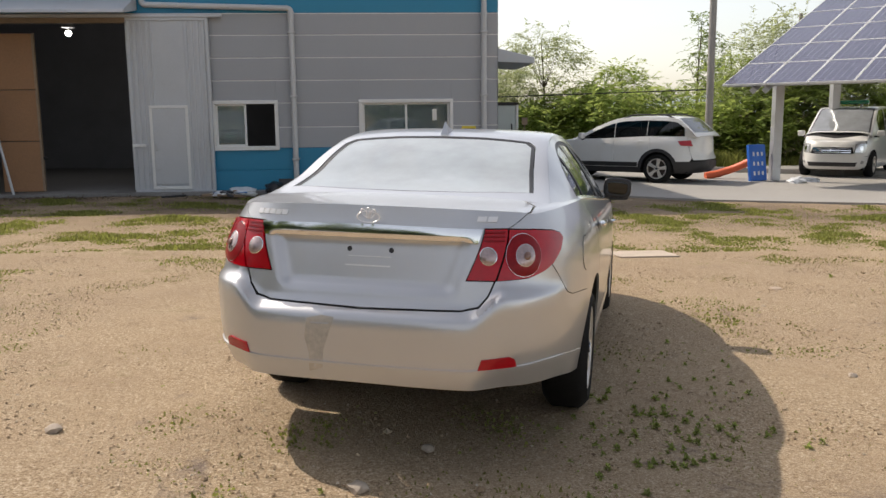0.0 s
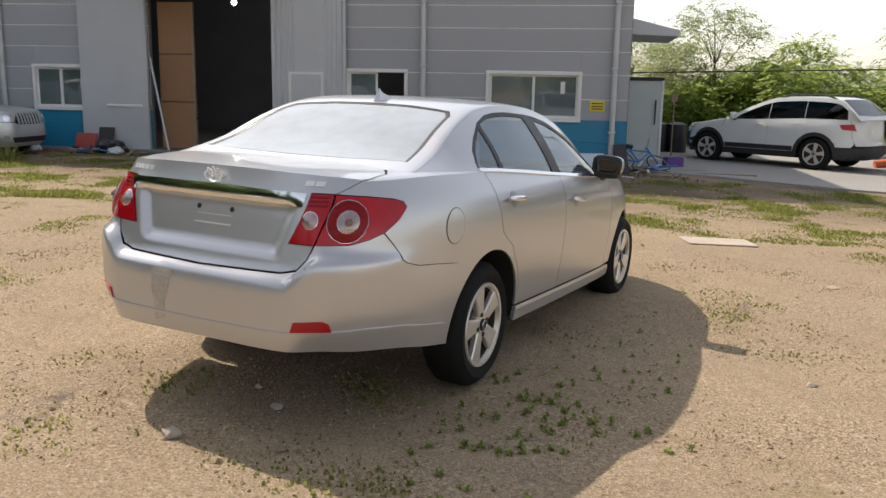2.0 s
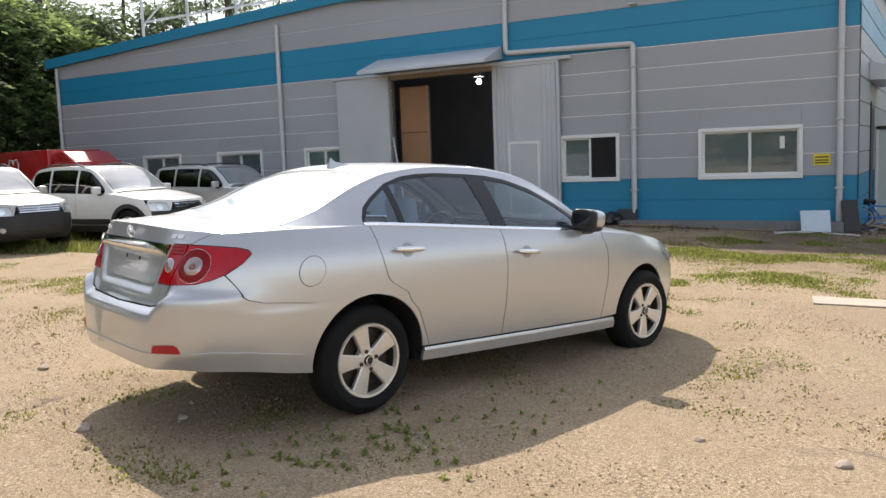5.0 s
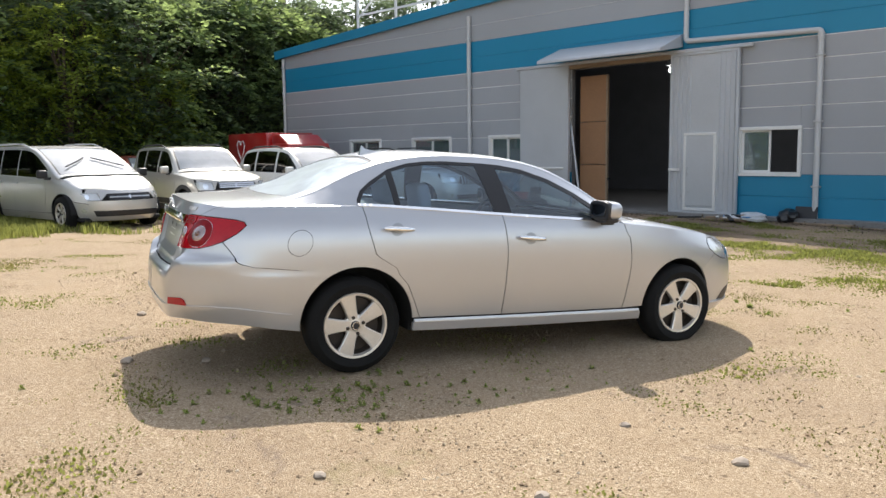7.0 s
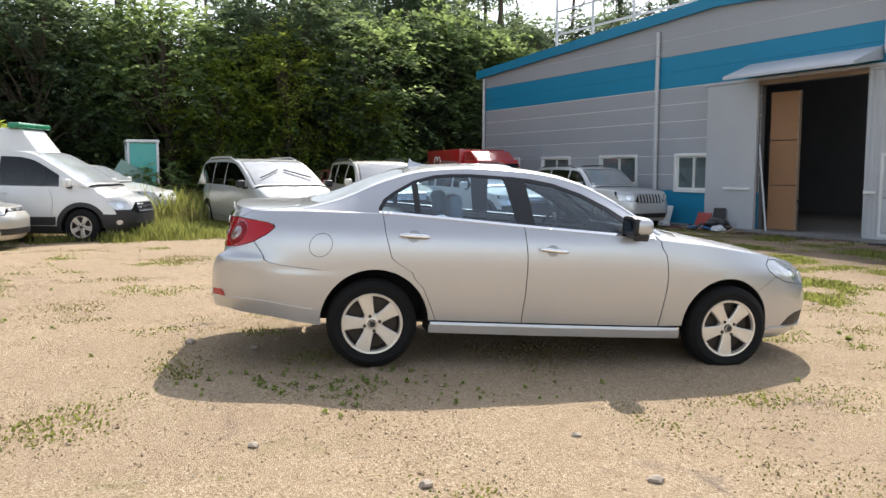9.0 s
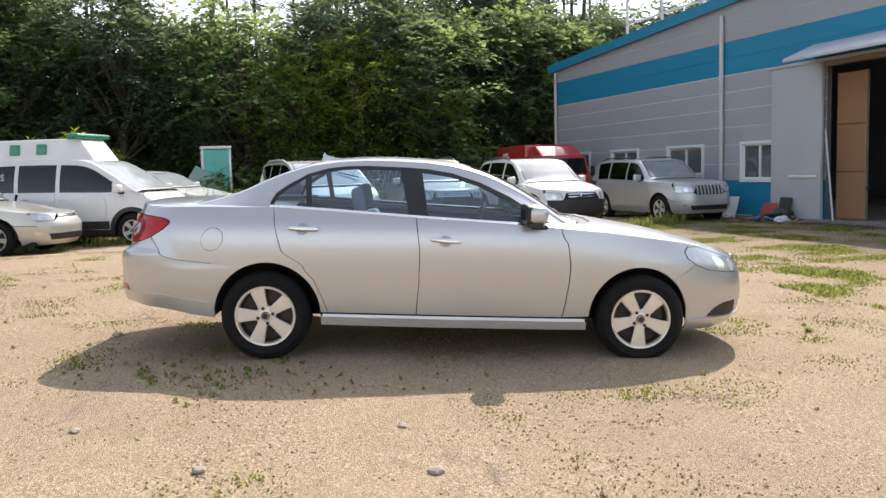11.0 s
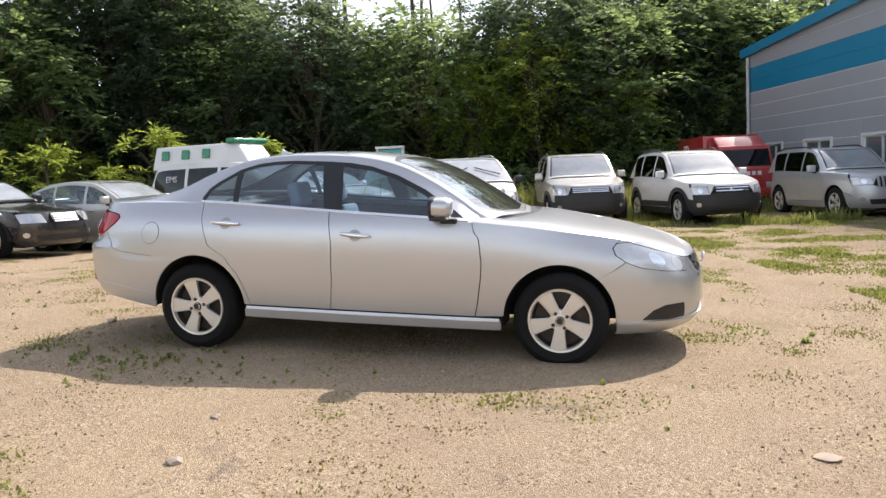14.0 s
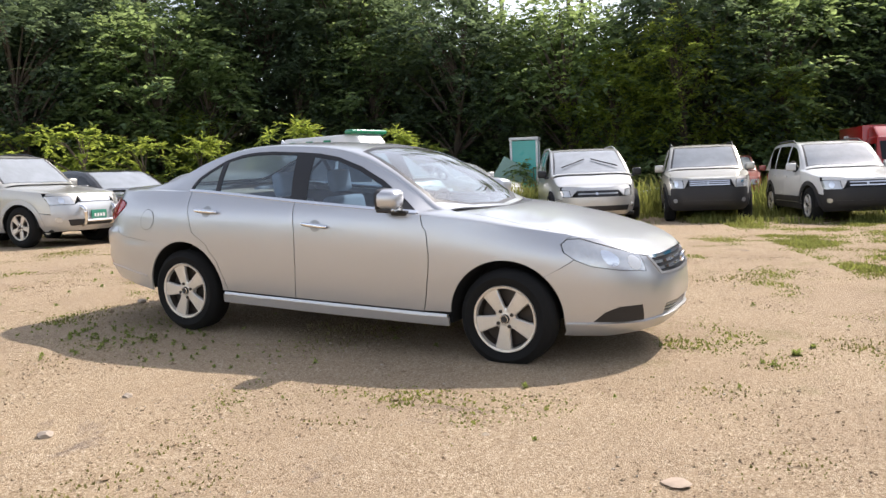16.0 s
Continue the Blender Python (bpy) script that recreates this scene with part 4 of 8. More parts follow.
for k, lp in enumerate(lamps2):
    for nm, r, o, mm in (("bulb_ring", 0.037, 0.010, M_CHROME), ("bulb_lens", 0.0345, 0.0115, M_BULB)):
        vf = T.dome("x", 0.513, 0.908, r, o, 0.008)
        part(nm, vf if k == 0 else mirrored(vf), mm, lp)
    for z in (0.965, 0.982, 0.999):
        vf = T.body([("x", 0.490, z), ("x", 0.568, z + 0.002), ("x", 0.568, z + 0.009), ("x", 0.493, z + 0.007)], 0.012, 0.03, 0.004)
        part("lamp_rib", vf if k == 0 else mirrored(vf), M_TAIL_DARK, lp)
strip_loop = T.line([("x", 0.0, 0.958), ("x", 0.472, 0.958), ("x", 0.487, 1.016), ("x", 0.0, 1.022)])
strip_loop += [(-a, b) for a, b in strip_loop[::-1] if abs(a) > 1e-6]
part("chrome_strip", patch(strip_loop, lambda a, b: T.P(a, b) + np.stack([0 * a, np.interp(b, (0.956, 0.974, 0.99, 1.006, 1.024), (-0.016, -0.0203, -0.0236, -0.0259, -0.0274)), 0 * a], -1), T.centre, 0.012, 0.03), M_CHROME, car, "polished chrome number-plate strip")
part("plate_mark", T.body([("x", -0.10, 0.842), ("x", 0.10, 0.842), ("x", 0.10, 0.848), ("x", -0.10, 0.848)], 0.003, 0.03, 0.003), M_WHITE, car)
part("plate_mark", T.body([("x", -0.09, 0.882), ("x", 0.10, 0.882), ("x", 0.10, 0.885), ("x", -0.09, 0.885)], 0.003, 0.03, 0.003), M_WHITE, car)
for x in (-0.085, 0.10):
    part("screw_hole", T.disc("x", x, 0.912, 0.011, 0.003), M_BLACK, car)
both("bumper_reflector", T.body([("x", 0.50, 0.452), ("x", 0.515, 0.498), ("x", 0.62, 0.506), ("x", 0.638, 0.494), ("x", 0.642, 0.462), ("x", 0.63, 0.455)], 0.006, 0.02, 0.006), M_TAIL, car, "red bumper reflector")
part("bumper_stain", T.body([("x", -0.215, 0.40), ("x", -0.155, 0.42), ("x", -0.15, 0.50), ("x", -0.13, 0.56), ("x", -0.105, 0.64), ("x", -0.16, 0.645), ("x", -0.225, 0.63), ("x", -0.235, 0.55), ("x", -0.215, 0.48)], 0.0006, 0.03, 0.0), mat("grey_scuff", (0.46, 0.43, 0.38), 0.5, 0.2, 0.25, 9, 50, 0.15), car, "grey scuffed patch of worn paint")
both("bumper_crease", T.body([("x", 0.0, 0.437), ("x", 0.45, 0.441), ("x", 0.74, 0.452), ("y", -0.75, 0.44), ("y", -0.42, 0.40), ("y", -0.42, 0.412), ("y", -0.75, 0.454), ("x", 0.74, 0.466), ("x", 0.45, 0.452), ("x", 0.0, 0.448)], 0.007), M_SILVER, car)
# winged emblem of three petals in a ring
bm = bmesh.new()
for a in (-38, 0, 38):
    ring(bm, 0.022, 0.0032, pose(math.sin(radians(a)) * 0.026, -1.022, 1.055 + math.cos(radians(a)) * 0.012, 90 + 12, 0, 0) @ pose(0, 0, 0, 0, 0, -a) @ Matrix.Diagonal((0.45, 1.0, 1, 1)), 18, 6)
ring(bm, 0.04, 0.0028, pose(0, -1.022, 1.05, 102) @ Matrix.Diagonal((1.25, 0.62, 1, 1)), 24, 6)
part("emblem", bm, M_BADGE, car, "chrome emblem")
for x0, n, w in ((-0.53, 5, 0.026), (0.455, 2, 0.036)):
    for k in range(n):
        xx = x0 + k * (w + 0.005)
        part("name_bar", T.body([("x", xx, 1.045), ("x", xx + w, 1.045), ("x", xx + w + 0.004, 1.066), ("x", xx + 0.004, 1.066)], 0.006, 0.01, 0.004), M_BADGE, car)
# fuel flap: a round lid in a dark ring
part("fuel_flap_gap", T.disc("y", -0.372, 0.863, 0.083, 0.0012, 0.0), M_BLACK, car)
part("fuel_flap", T.disc("y", -0.372, 0.863, 0.0795, 0.0025, 0.002), M_SILVER, car)
# bonnet, wings' tops, cowl
nose_edge = [(0.70, 2.30), (0.72, 2.7), (0.70, 3.0)] + T.rim(("y", 3.085), ("f", 0.0), 40)
part("bonnet", T.upper(nose_edge + [(-x, y) for x, y in nose_edge[-2::-1]] + [(-0.4, 2.40), (0, 2.43), (0.4, 2.40)], step=0.045), M_SILVER, car)
both("wing_top", T.upper([(0.66, 2.2), (0.705, 2.30), (0.725, 2.7), (0.705, 3.0)] + T.rim(("y", 3.08), ("y", 2.1), 40) + [(0.70, 2.1)]), M_SILVER, car)
part("cowl", T.upper([(-0.70, 2.08), (-0.70, 2.33), (-0.4, 2.42), (0, 2.45), (0.4, 2.42), (0.70, 2.33), (0.70, 2.08), (0, 2.2)], lift=-0.012), M_BLACK, car)
head = [("y", 3.060, 0.828), ("y", 3.135, 0.830), ("y", 3.30, 0.778), ("f", 0.532, 0.744), ("f", 0.496, 0.727), ("f", 0.496, 0.632), ("f", 0.62, 0.642), ("y", 3.22, 0.668), ("y", 3.12, 0.708), ("y", 3.057, 0.752), ("y", 3.036, 0.80)]
heads = both("headlamp", T.body(head, 0.004, 0.03), M_LAMP, car, "clear headlamp with a bright reflector")
for k, lp in enumerate(heads):
    for nm, v, z, r, mm in (("reflector", 0.545, 0.685, 0.045, M_BADGE), ("reflector", 0.64, 0.715, 0.05, M_SATIN), ("indicator", 0.70, 0.75, 0.028, M_LAMP)):
        vf = T.disc("f", v, z, r, 0.006)
        part(nm, vf if k == 0 else mirrored(vf), mm, lp)
grille = [("f", 0.0, 0.590), ("f", 0.383, 0.604), ("f", 0.443, 0.712), ("f", 0.0, 0.722)]
part("grille", T.body(grille, -0.018, 0.04, whole=True, front=True), M_BLACK, car, "black grille with chrome bars")
for z, w in ((0.626, 0.385), (0.664, 0.405), (0.702, 0.428)):
    part("grille_bar", T.body([("f", -w, z), ("f", w, z), ("f", w + 0.008, z + 0.017), ("f", -w - 0.008, z + 0.017)], 0.004, 0.04, 0.02, front=True), M_CHROME, car)
part("grille_frame", T.body([("f", 0.0, 0.585), ("f", 0.385, 0.598), ("f", 0.45, 0.716), ("f", 0.432, 0.716), ("f", 0.372, 0.612), ("f", 0.0, 0.602)], 0.008, 0.03, 0.014, whole=True, front=True), M_SILVER, car)
bm = bmesh.new()
ring(bm, 0.05, 0.007, pose(0, 3.634, 0.672, 78) @ Matrix.Diagonal((1.2, 0.7, 1, 1)), 24, 6)
part("emblem", bm, M_CHROME, car, "chrome emblem")
part("nose_cap", T.body([("f", 0.0, 0.725), ("f", 0.44, 0.719), ("f", 0.50, 0.733), ("f", 0.535, 0.750), ("y", 3.30, 0.784), ("y", 3.135, 0.8355), ("y", 3.063, 0.8335), ("y", 3.091, None), ("f", 0.0, None)], 0.0, 0.035, whole=True, front=True), M_SILVER, car)
# cabin: pillars, window surrounds, panes
DLO = [(0.022, 1.088), (0.026, 1.13), (0.06, 1.19), (0.136, 1.246), (0.279, 1.328), (0.422, 1.370), (0.55, 1.386), (0.70, 1.392), (1.0, 1.384), (1.15, 1.374), (1.32, 1.348), (1.531, 1.283), (1.74, 1.186), (1.95, 1.056), (2.075, 0.972), (1.6, 0.996), (1.06, 1.027), (0.395, 1.069)]
Q1 = [(0.045, 1.102), (0.055, 1.13), (0.085, 1.18), (0.15, 1.23), (0.262, 1.298), (0.285, 1.09)]
Q2 = [(0.325, 1.092), (0.305, 1.318), (0.43, 1.350), (0.55, 1.366), (0.70, 1.372), (0.945, 1.366), (1.02, 1.047)]
Q3 = [(1.155, 1.036), (1.105, 1.352), (1.32, 1.322), (1.52, 1.258), (1.72, 1.163), (1.90, 1.045), (1.93, 1.003)]
both("cabin_side", T.cabin(T.band(-0.60, 2.22), holes=[DLO]), M_SILVER, car)
both("window_surround", T.cabin(DLO, out=-0.003, holes=[Q1, Q2, Q3], step=0.04), M_BLACK, car, "black window surround")
for nm, q in (("quarter_light", Q1), ("rear_side_window", Q2), ("front_side_window", Q3)):
    both(nm, T.cabin(q, out=-0.008, rim=0.004), M_CARGLASS, car)
belt = [(0.025, 1.092)] + [(y, float(T.zb(y)) + 0.019) for y in np.linspace(0.1, 2.06, 16)]
chrome_line = belt + [(y, z + 0.016) for y, z in belt[::-1]]
both("belt_strip", patch(chrome_line, lambda y, z: np.stack([T.side_x(y, z) + 0.018 - 0.7 * (z - T.zb(y) - 0.019), y, z], -1), (0, T.mid, 0.6), 0.03, 0.012), M_SATIN, car, "thin chrome waist strip")
screen = [(-0.685, 2.12), (-0.40, 2.27), (0, 2.33), (0.40, 2.27), (0.685, 2.12), (0.655, 1.9), (0.60, 1.65), (0.545, 1.46), (0.3, 1.405), (0, 1.395), (-0.3, 1.405), (-0.545, 1.46), (-0.60, 1.65), (-0.655, 1.9)]
back = [(-0.61, -0.40), (-0.3, -0.455), (0, -0.47), (0.3, -0.455), (0.61, -0.40), (0.575, -0.15), (0.54, 0.16), (0.50, 0.225), (0.25, 0.26), (0, 0.27), (-0.25, 0.26), (-0.50, 0.225), (-0.54, 0.16), (-0.575, -0.15)]
part("roof", T.roof([(-0.9, -0.60), (-0.4, -0.53), (0, -0.52), (0.4, -0.53), (0.9, -0.60), (0.9, 2.17), (0.40, 2.31), (0, 2.37), (-0.40, 2.31), (-0.9, 2.17)], holes=[screen, back]), M_SILVER, car)


def shrunk(loop, d):
    c = np.mean(loop, 0)
    return [tuple(np.array(p) - (np.array(p) - c) / np.linalg.norm(np.array(p) - c) * d) for p in loop]


part("screen_border", T.roof(shrunk(screen, 0.004), holes=[shrunk(screen, 0.045)], lift=-0.004), M_BLACK, car)
part("windscreen", T.roof(shrunk(screen, 0.045), lift=-0.006, rim=0.004), M_SCREEN, car)
part("rear_screen_border", T.roof(shrunk(back, 0.004), holes=[shrunk(back, 0.024)], lift=-0.004), M_BLACK, car)
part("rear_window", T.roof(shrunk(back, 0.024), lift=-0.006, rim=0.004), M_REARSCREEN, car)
part("headliner", T.roof([(-0.56, 0.26), (0, 0.30), (0.56, 0.26), (0.565, 0.8), (0.565, 1.38), (0, 1.36), (-0.565, 1.38), (-0.565, 0.8)], 0.1, 0.0, -0.04), M_BEIGE, car)
# aerial fin
fin = bmesh.new()
pts = [(0.10, 0.0), (0.04, 0.0), (-0.10, 0.0), (-0.085, 0.035), (-0.07, 0.072), (-0.05, 0.045), (0.02, 0.018)]
left = [fin.verts.new((-0.022 * (1 - z / 0.085), y, z)) for y, z in pts]
right = [fin.verts.new((0.022 * (1 - z / 0.085), y, z)) for y, z in pts]
fin.faces.new(left)
fin.faces.new(right[::-1])
for k in range(len(pts)):
    fin.faces.new((left[k], right[k], right[(k + 1) % len(pts)], left[(k + 1) % len(pts)]))
bmesh.ops.transform(fin, matrix=pose(0, 0.40, 1.425, 8), verts=list(fin.verts))
part("aerial_fin", fin, M_SILVER, car)
# door handles
# darker silver on a flush disc paints the shade of the grip hollow
M_CUP_SHADE = mat("shaded_silver", (0.36, 0.365, 0.37), 0.4, 0.5, 0.1, 8, 60, 0.03, 0.001)
for doors, y, z, tilt in ((rdoors, 0.274, 0.949, -2.5), (fdoors, 1.28, 0.877, -4.5)):
    for k, sgn in enumerate((1, -1)):
        x = float(T._x(y, z))
        h = part("handle", pillow(0.020, 0.112, 0.017, pose(sgn * (x + 0.024), y, z, tilt), 0.75), M_SATIN, doors[k], "chrome door handle")
        cup = T.disc("y", y - 0.005, z - 0.004, 0.047, 0.0016, 0.001, 0.042)
        part("handle_cup", cup if k == 0 else mirrored(cup), M_CUP_SHADE, h)
# mirrors
for sgn in (1, -1):
    m = new("mirror")
    m.parent = car
    m.matrix_basis = Matrix.Diagonal((sgn, 1, 1, 1)) @ pose(0.90, 1.905, 1.055) @ Matrix.Diagonal((0.93, 1.12, 0.93, 1))
    part("mirror_cap", pillow(0.108, 0.085, 0.072, pose(0.025, -0.01, 0.02, 0, 4, 8), 0.6, -0.045), M_SILVER, m)
    part("mirror_base", pillow(0.095, 0.07, 0.026, pose(0.02, -0.012, -0.052), 0.5, -0.045), M_BLACK, m)
    part("mirror_arm", bevelled_box(-0.15, -0.02, -0.02, 0.09, -0.105, -0.065, 0.015, 2), M_BLACK, m)
    part("mirror_bezel", pillow(0.108, 0.03, 0.076, pose(0.025, -0.052, 0.018, 0, 4, 8), 0.5, -0.02), M_BLACK, m)
    part("mirror_glass", pillow(0.080, 0.004, 0.050, pose(0.025, -0.0735, 0.018, 3, 4, 8), 0.5), M_MIRROR, m, "mirror glass")
    part("repeater", bevelled_box(-0.01, 0.10, 0.03, 0.062, -0.062, -0.045, 0.006, 2), M_LAMP, m)
# underside and wheel wells
under = [("x", 0.0, 0.36), ("y", -0.9, 0.36), ("y", A_R[0] - A_R[2], 0.345)] + arch_pts(A_R, 178, 2, 20) + [("y", 0.45, 0.27), ("y", 2.25, 0.265)] + arch_pts(A_F, 178, 2, 20) + [("y", 3.1, 0.30), ("y", 3.2, 0.27), ("f", 0.0, 0.29), ("f", 0.0, 0.66), ("y", 3.0, 0.80), ("y", 2.1, 0.92), ("y", 0.05, 1.03), ("y", -0.75, 0.98), ("x", 0.0, 1.0)]
both("inner_shell", T.body(under, -0.022, 0.07, 0.0), M_UNDER, car)
under_bm = box(bmesh.new(), -0.55, 0.55, -0.45, 3.20, 0.29, 0.33)
box(under_bm, -0.55, 0.55, -0.95, -0.455, 0.375, 0.40)
for sgn in (-1, 1):
    box(under_bm, *sorted((sgn * 0.552, sgn * 0.80)), 0.40, 2.305, 0.25, 0.31)
    box(under_bm, *sorted((sgn * 0.552, sgn * 0.68)), -0.72, -0.40, 0.345, 0.375)
part("underbody", under_bm, M_UNDER, car, smooth=0)
for a in (A_R, A_F):
    both("wheel_well", well(a[0], a[1], a[2] - 0.003, 0.56, lambda u, v: float(T._x(u, v)) - 0.012), M_UNDER, car)
part("exhaust", tube(bmesh.new(), [(-0.45, -0.4, 0.32), (-0.45, -0.70, 0.36), (-0.45, -0.90, 0.365)], 0.025), M_DISC, car)
interior(car, T, 1.05, 0.25, 2.0, M_SEAT)
part("parcel_shelf", bevelled_box(-0.66, 0.66, -0.46, 0.02, 1.03, 1.05, 0.01, 1), M_BEIGE, car)
for x in (-0.875, 0.875):
    wheel(car, x, 0.0, 0.318, 0.210, 17 if x > 0 else 40, wide=1.12, bolts=4)
    wheel(car, x * 0.985, 2.70, 0.318, 0.210, 33 if x > 0 else 25, wide=1.12, bolts=4)

# ---- the other vehicles ----
def vehicle(name, label, at, paint_m, wb, ro, fo, hw, H, belt, hood, cabin, R=0.34, rim=0.215, low=0.22, group="parked vehicles", cladding=None, glass=None, doors=(), panes=(),
            head=(0.42, 0.30, 0.66, 0.82), grille=(0.36, 0.66, 0.80), bars=3, bar_mat=None, tail=None, rails=False, blunt=(5.0, 3.6), rear_low=None, spokes=5, wide=1.0, bumper=None, mirror_m=None, plate=None, fogs=True,
            rail_in=0.17, wipers=False, category="car", tail_len=0.34, gap=0.03, frame_low=0.035, frame_top=0.055):
    """A road vehicle. belt and hood: (rear, front) heights; cabin: where along y the rear window starts and ends, the screen's top and its foot."""
    y0, y1, y2, y3 = cabin
    nose, tailp = wb + fo, -ro
    b0, b1 = belt
    h0, h1 = hood
    sh = Shell(
        width=[(low - 0.04, hw - 0.09), (low + 0.08, hw - 0.03), (0.55, hw), (b1 - 0.12, hw - 0.005), (b1 + 0.02, hw - 0.035), (max(b0, b1) + 0.08, hw - 0.09)],
        tail=[(low, tailp + 0.12), (low + 0.15, tailp), (0.62, tailp), (0.68, tailp + 0.05), (b0, tailp + 0.09), (b0 + 0.15, tailp + 0.14)],
        nose=[(low - 0.02, nose - 0.14), (low + 0.12, nose - 0.01), (0.55, nose), (h1 - 0.12, nose - 0.05), (h1, nose - 0.13), (h1 + 0.2, nose - 0.45)],
        shoulder=[(tailp - 0.1, b0 - 0.01), (0.0, b0), (y3 - 0.6, b1 + 0.01), (y3 + 0.05, b1), (nose - 0.55, h1 + 0.01), (nose - 0.15, h1 - 0.05), (nose, h1 - 0.12)],
        spine=[(tailp - 0.1, b0 + 0.03), (y0, b0 + 0.05), (y3 - 0.1, h0 + 0.02), (y3 + 0.1, h0), (nose - 0.55, h1 + 0.07), (nose - 0.2, h1 + 0.015), (nose, h1 - 0.07)],
        rail=[(y0 - 0.02, b0 - 0.01), (y0 + 0.05, b0 + 0.06), ((y0 + y1) / 2, (b0 + H - 0.05) / 2 + 0.03), (y1, H - 0.08), (y1 + 0.35, H - 0.04), ((y1 + y2) / 2, H - 0.03), (y2 - 0.25, H - 0.05), (y2, H - 0.085), ((y2 + y3) / 2, (H + b1) / 2 + 0.01), (y3, b1 + 0.02), (y3 + 0.15, b1 - 0.02)],
        rail_width=[(y0, hw - rail_in * 0.6), (y1, hw - rail_in - 0.03), ((y1 + y2) / 2, hw - rail_in - 0.04), (y2, hw - rail_in - 0.03), (y3, hw - 0.10), (y3 + 0.15, hw - 0.09)],
        crown=[(y0 - 0.02, b0 + 0.03), (y0 + 0.03, b0 + 0.08), ((y0 + y1) / 2, (b0 + H - 0.05) / 2 + 0.05), (y1, H - 0.04), (y1 + 0.35, H - 0.005), ((y1 + y2) / 2, H), (y2 - 0.25, H - 0.015), (y2, H - 0.045), ((y2 + y3) / 2, (H + h0) / 2 + 0.03), (y3 + 0.08, h0 + 0.035), (y3 + 0.2, h0)],
        mid=wb / 2, blunt=blunt)
    ob = thing(name, label, category, group, at=at)
    st = 0.085
    clad, bump_m, gl = cladding or paint_m, bumper or cladding or paint_m, glass or M_DARKGLASS
    aR, aF = (0.0, R, R + 0.055), (wb, R, R + 0.055)
    sill_z = low + 0.14
    cut = 0.56 if cladding or bumper else 0.52
    r2 = R + 0.095
    rear_edge = [("y", r2, sill_z)] + [("y", y, z) for y, z in arc(0.0, R, r2, 2, 62, 8)]
    ye = r2 * math.cos(radians(62))
    d_front = doors[-1] if doors else wb - r2 - 0.02
    marks = list(doors) or [ye, wb * 0.42, d_front]
    # doors
    for k, (a, b) in enumerate(zip(marks, marks[1:])):
        left_side = rear_edge + [("y", a, None)] if k == 0 else [("y", a + 0.004, sill_z), ("y", a + 0.004, None)]
        d = both("front_door" if k == len(marks) - 2 else "rear_door", sh.body(left_side + [("y", b - 0.004, None), ("y", b - 0.004, sill_z)], 0, st), paint_m, ob)
        for i, dd in enumerate(d):
            x, zz = float(sh._x(a + 0.16, b1 - 0.10)), float(sh.zb(a + 0.2)) - 0.10
            part("handle", bevelled_box(-0.01, 0.02, -0.08, 0.08, -0.014, 0.014, 0.008, 2, pose((x + 0.02) * (1, -1)[i], a + 0.2, zz)), bar_mat or paint_m, dd)
    # quarters, wings, bumpers, sills
    gate_x = hw - 0.22
    both("rear_quarter", sh.body([("y", aR[0] - aR[2] - 0.02, cut)] + [("y", y, z) for y, z in arc(*aR, 150, 3, 18)] + [("y", r2 - 0.008, sill_z)] + [("y", y, z) for y, z in arc(0.0, R, r2 - 0.008, 2, 62, 8)] + [("y", ye - 0.008, None), ("x", gate_x, None), ("x", gate_x, 0.66), ("x", gate_x + 0.05, cut)], 0, st), paint_m, ob)
    part("tailgate", sh.body([("x", 0, 0.60), ("x", gate_x - 0.01, 0.60), ("x", gate_x - 0.006, None), ("x", 0, None)], 0, st, whole=True), paint_m, ob)
    part("rear_bumper", sh.body([("x", 0, low), ("x", hw - 0.2, low), ("y", -aR[2] - 0.02, low)] + [("y", y, z) for y, z in arc(*aR, 183, 152, 6)] + [("y", -aR[2] - 0.03, cut - 0.01), ("x", gate_x, cut - 0.01), ("x", 0, cut + 0.02)], 0.012, st, whole=True), bump_m, ob)
    both("front_wing", sh.body([("y", d_front + 0.004, sill_z), ("y", d_front + 0.004, None), ("y", nose - 0.50, None), ("y", nose - 0.46, head[3]), ("y", nose - 0.34, head[2]), ("y", nose - 0.3, cut + 0.01)] + [("y", y, z) for y, z in arc(*aF, 38, 178, 18)], 0, st), paint_m, ob)
    hx0, hback, hz0, hz1 = head
    f_top = min(hz1, sh.line([("f", hx0 + 0.03, None)])[0][1] - 0.02)
    s_top = min(hz1 + 0.01, sh.line([("y", nose - 0.30, None)])[0][1] - 0.02)
    part("front_bumper", sh.body([("f", 0, low), ("f", hw - 0.3, low), ("y", wb + aF[2] + 0.02, low)] + [("y", y, z) for y, z in arc(*aF, -2, 36, 8)] + [("y", nose - 0.31, cut), ("y", nose - 0.33, hz0 - 0.01), ("f", hx0, hz0 - 0.012), ("f", grille[0] + 0.012, grille[1] - 0.012), ("f", 0, grille[1] - 0.012)], 0.006, st, whole=True, front=True), bump_m, ob)
    both("sill", sh.body([("y", aR[2] + 0.01, sill_z - 0.008), ("y", wb - aF[2] - 0.01, sill_z - 0.008), ("y", wb - aF[2] - 0.01, low), ("y", aR[2] + 0.01, low)], 0.006, st), clad, ob)
    if cladding:
        for a in (aR, aF):
            o, i_ = arc(*a[:2], a[2] + 0.075, 0, 180, 16), arc(*a[:2], a[2] - 0.01, 180, 0, 16)
            both("arch_trim", sh.body([("y", y, z) for y, z in o + i_], 0.014, 0.06), clad, ob)
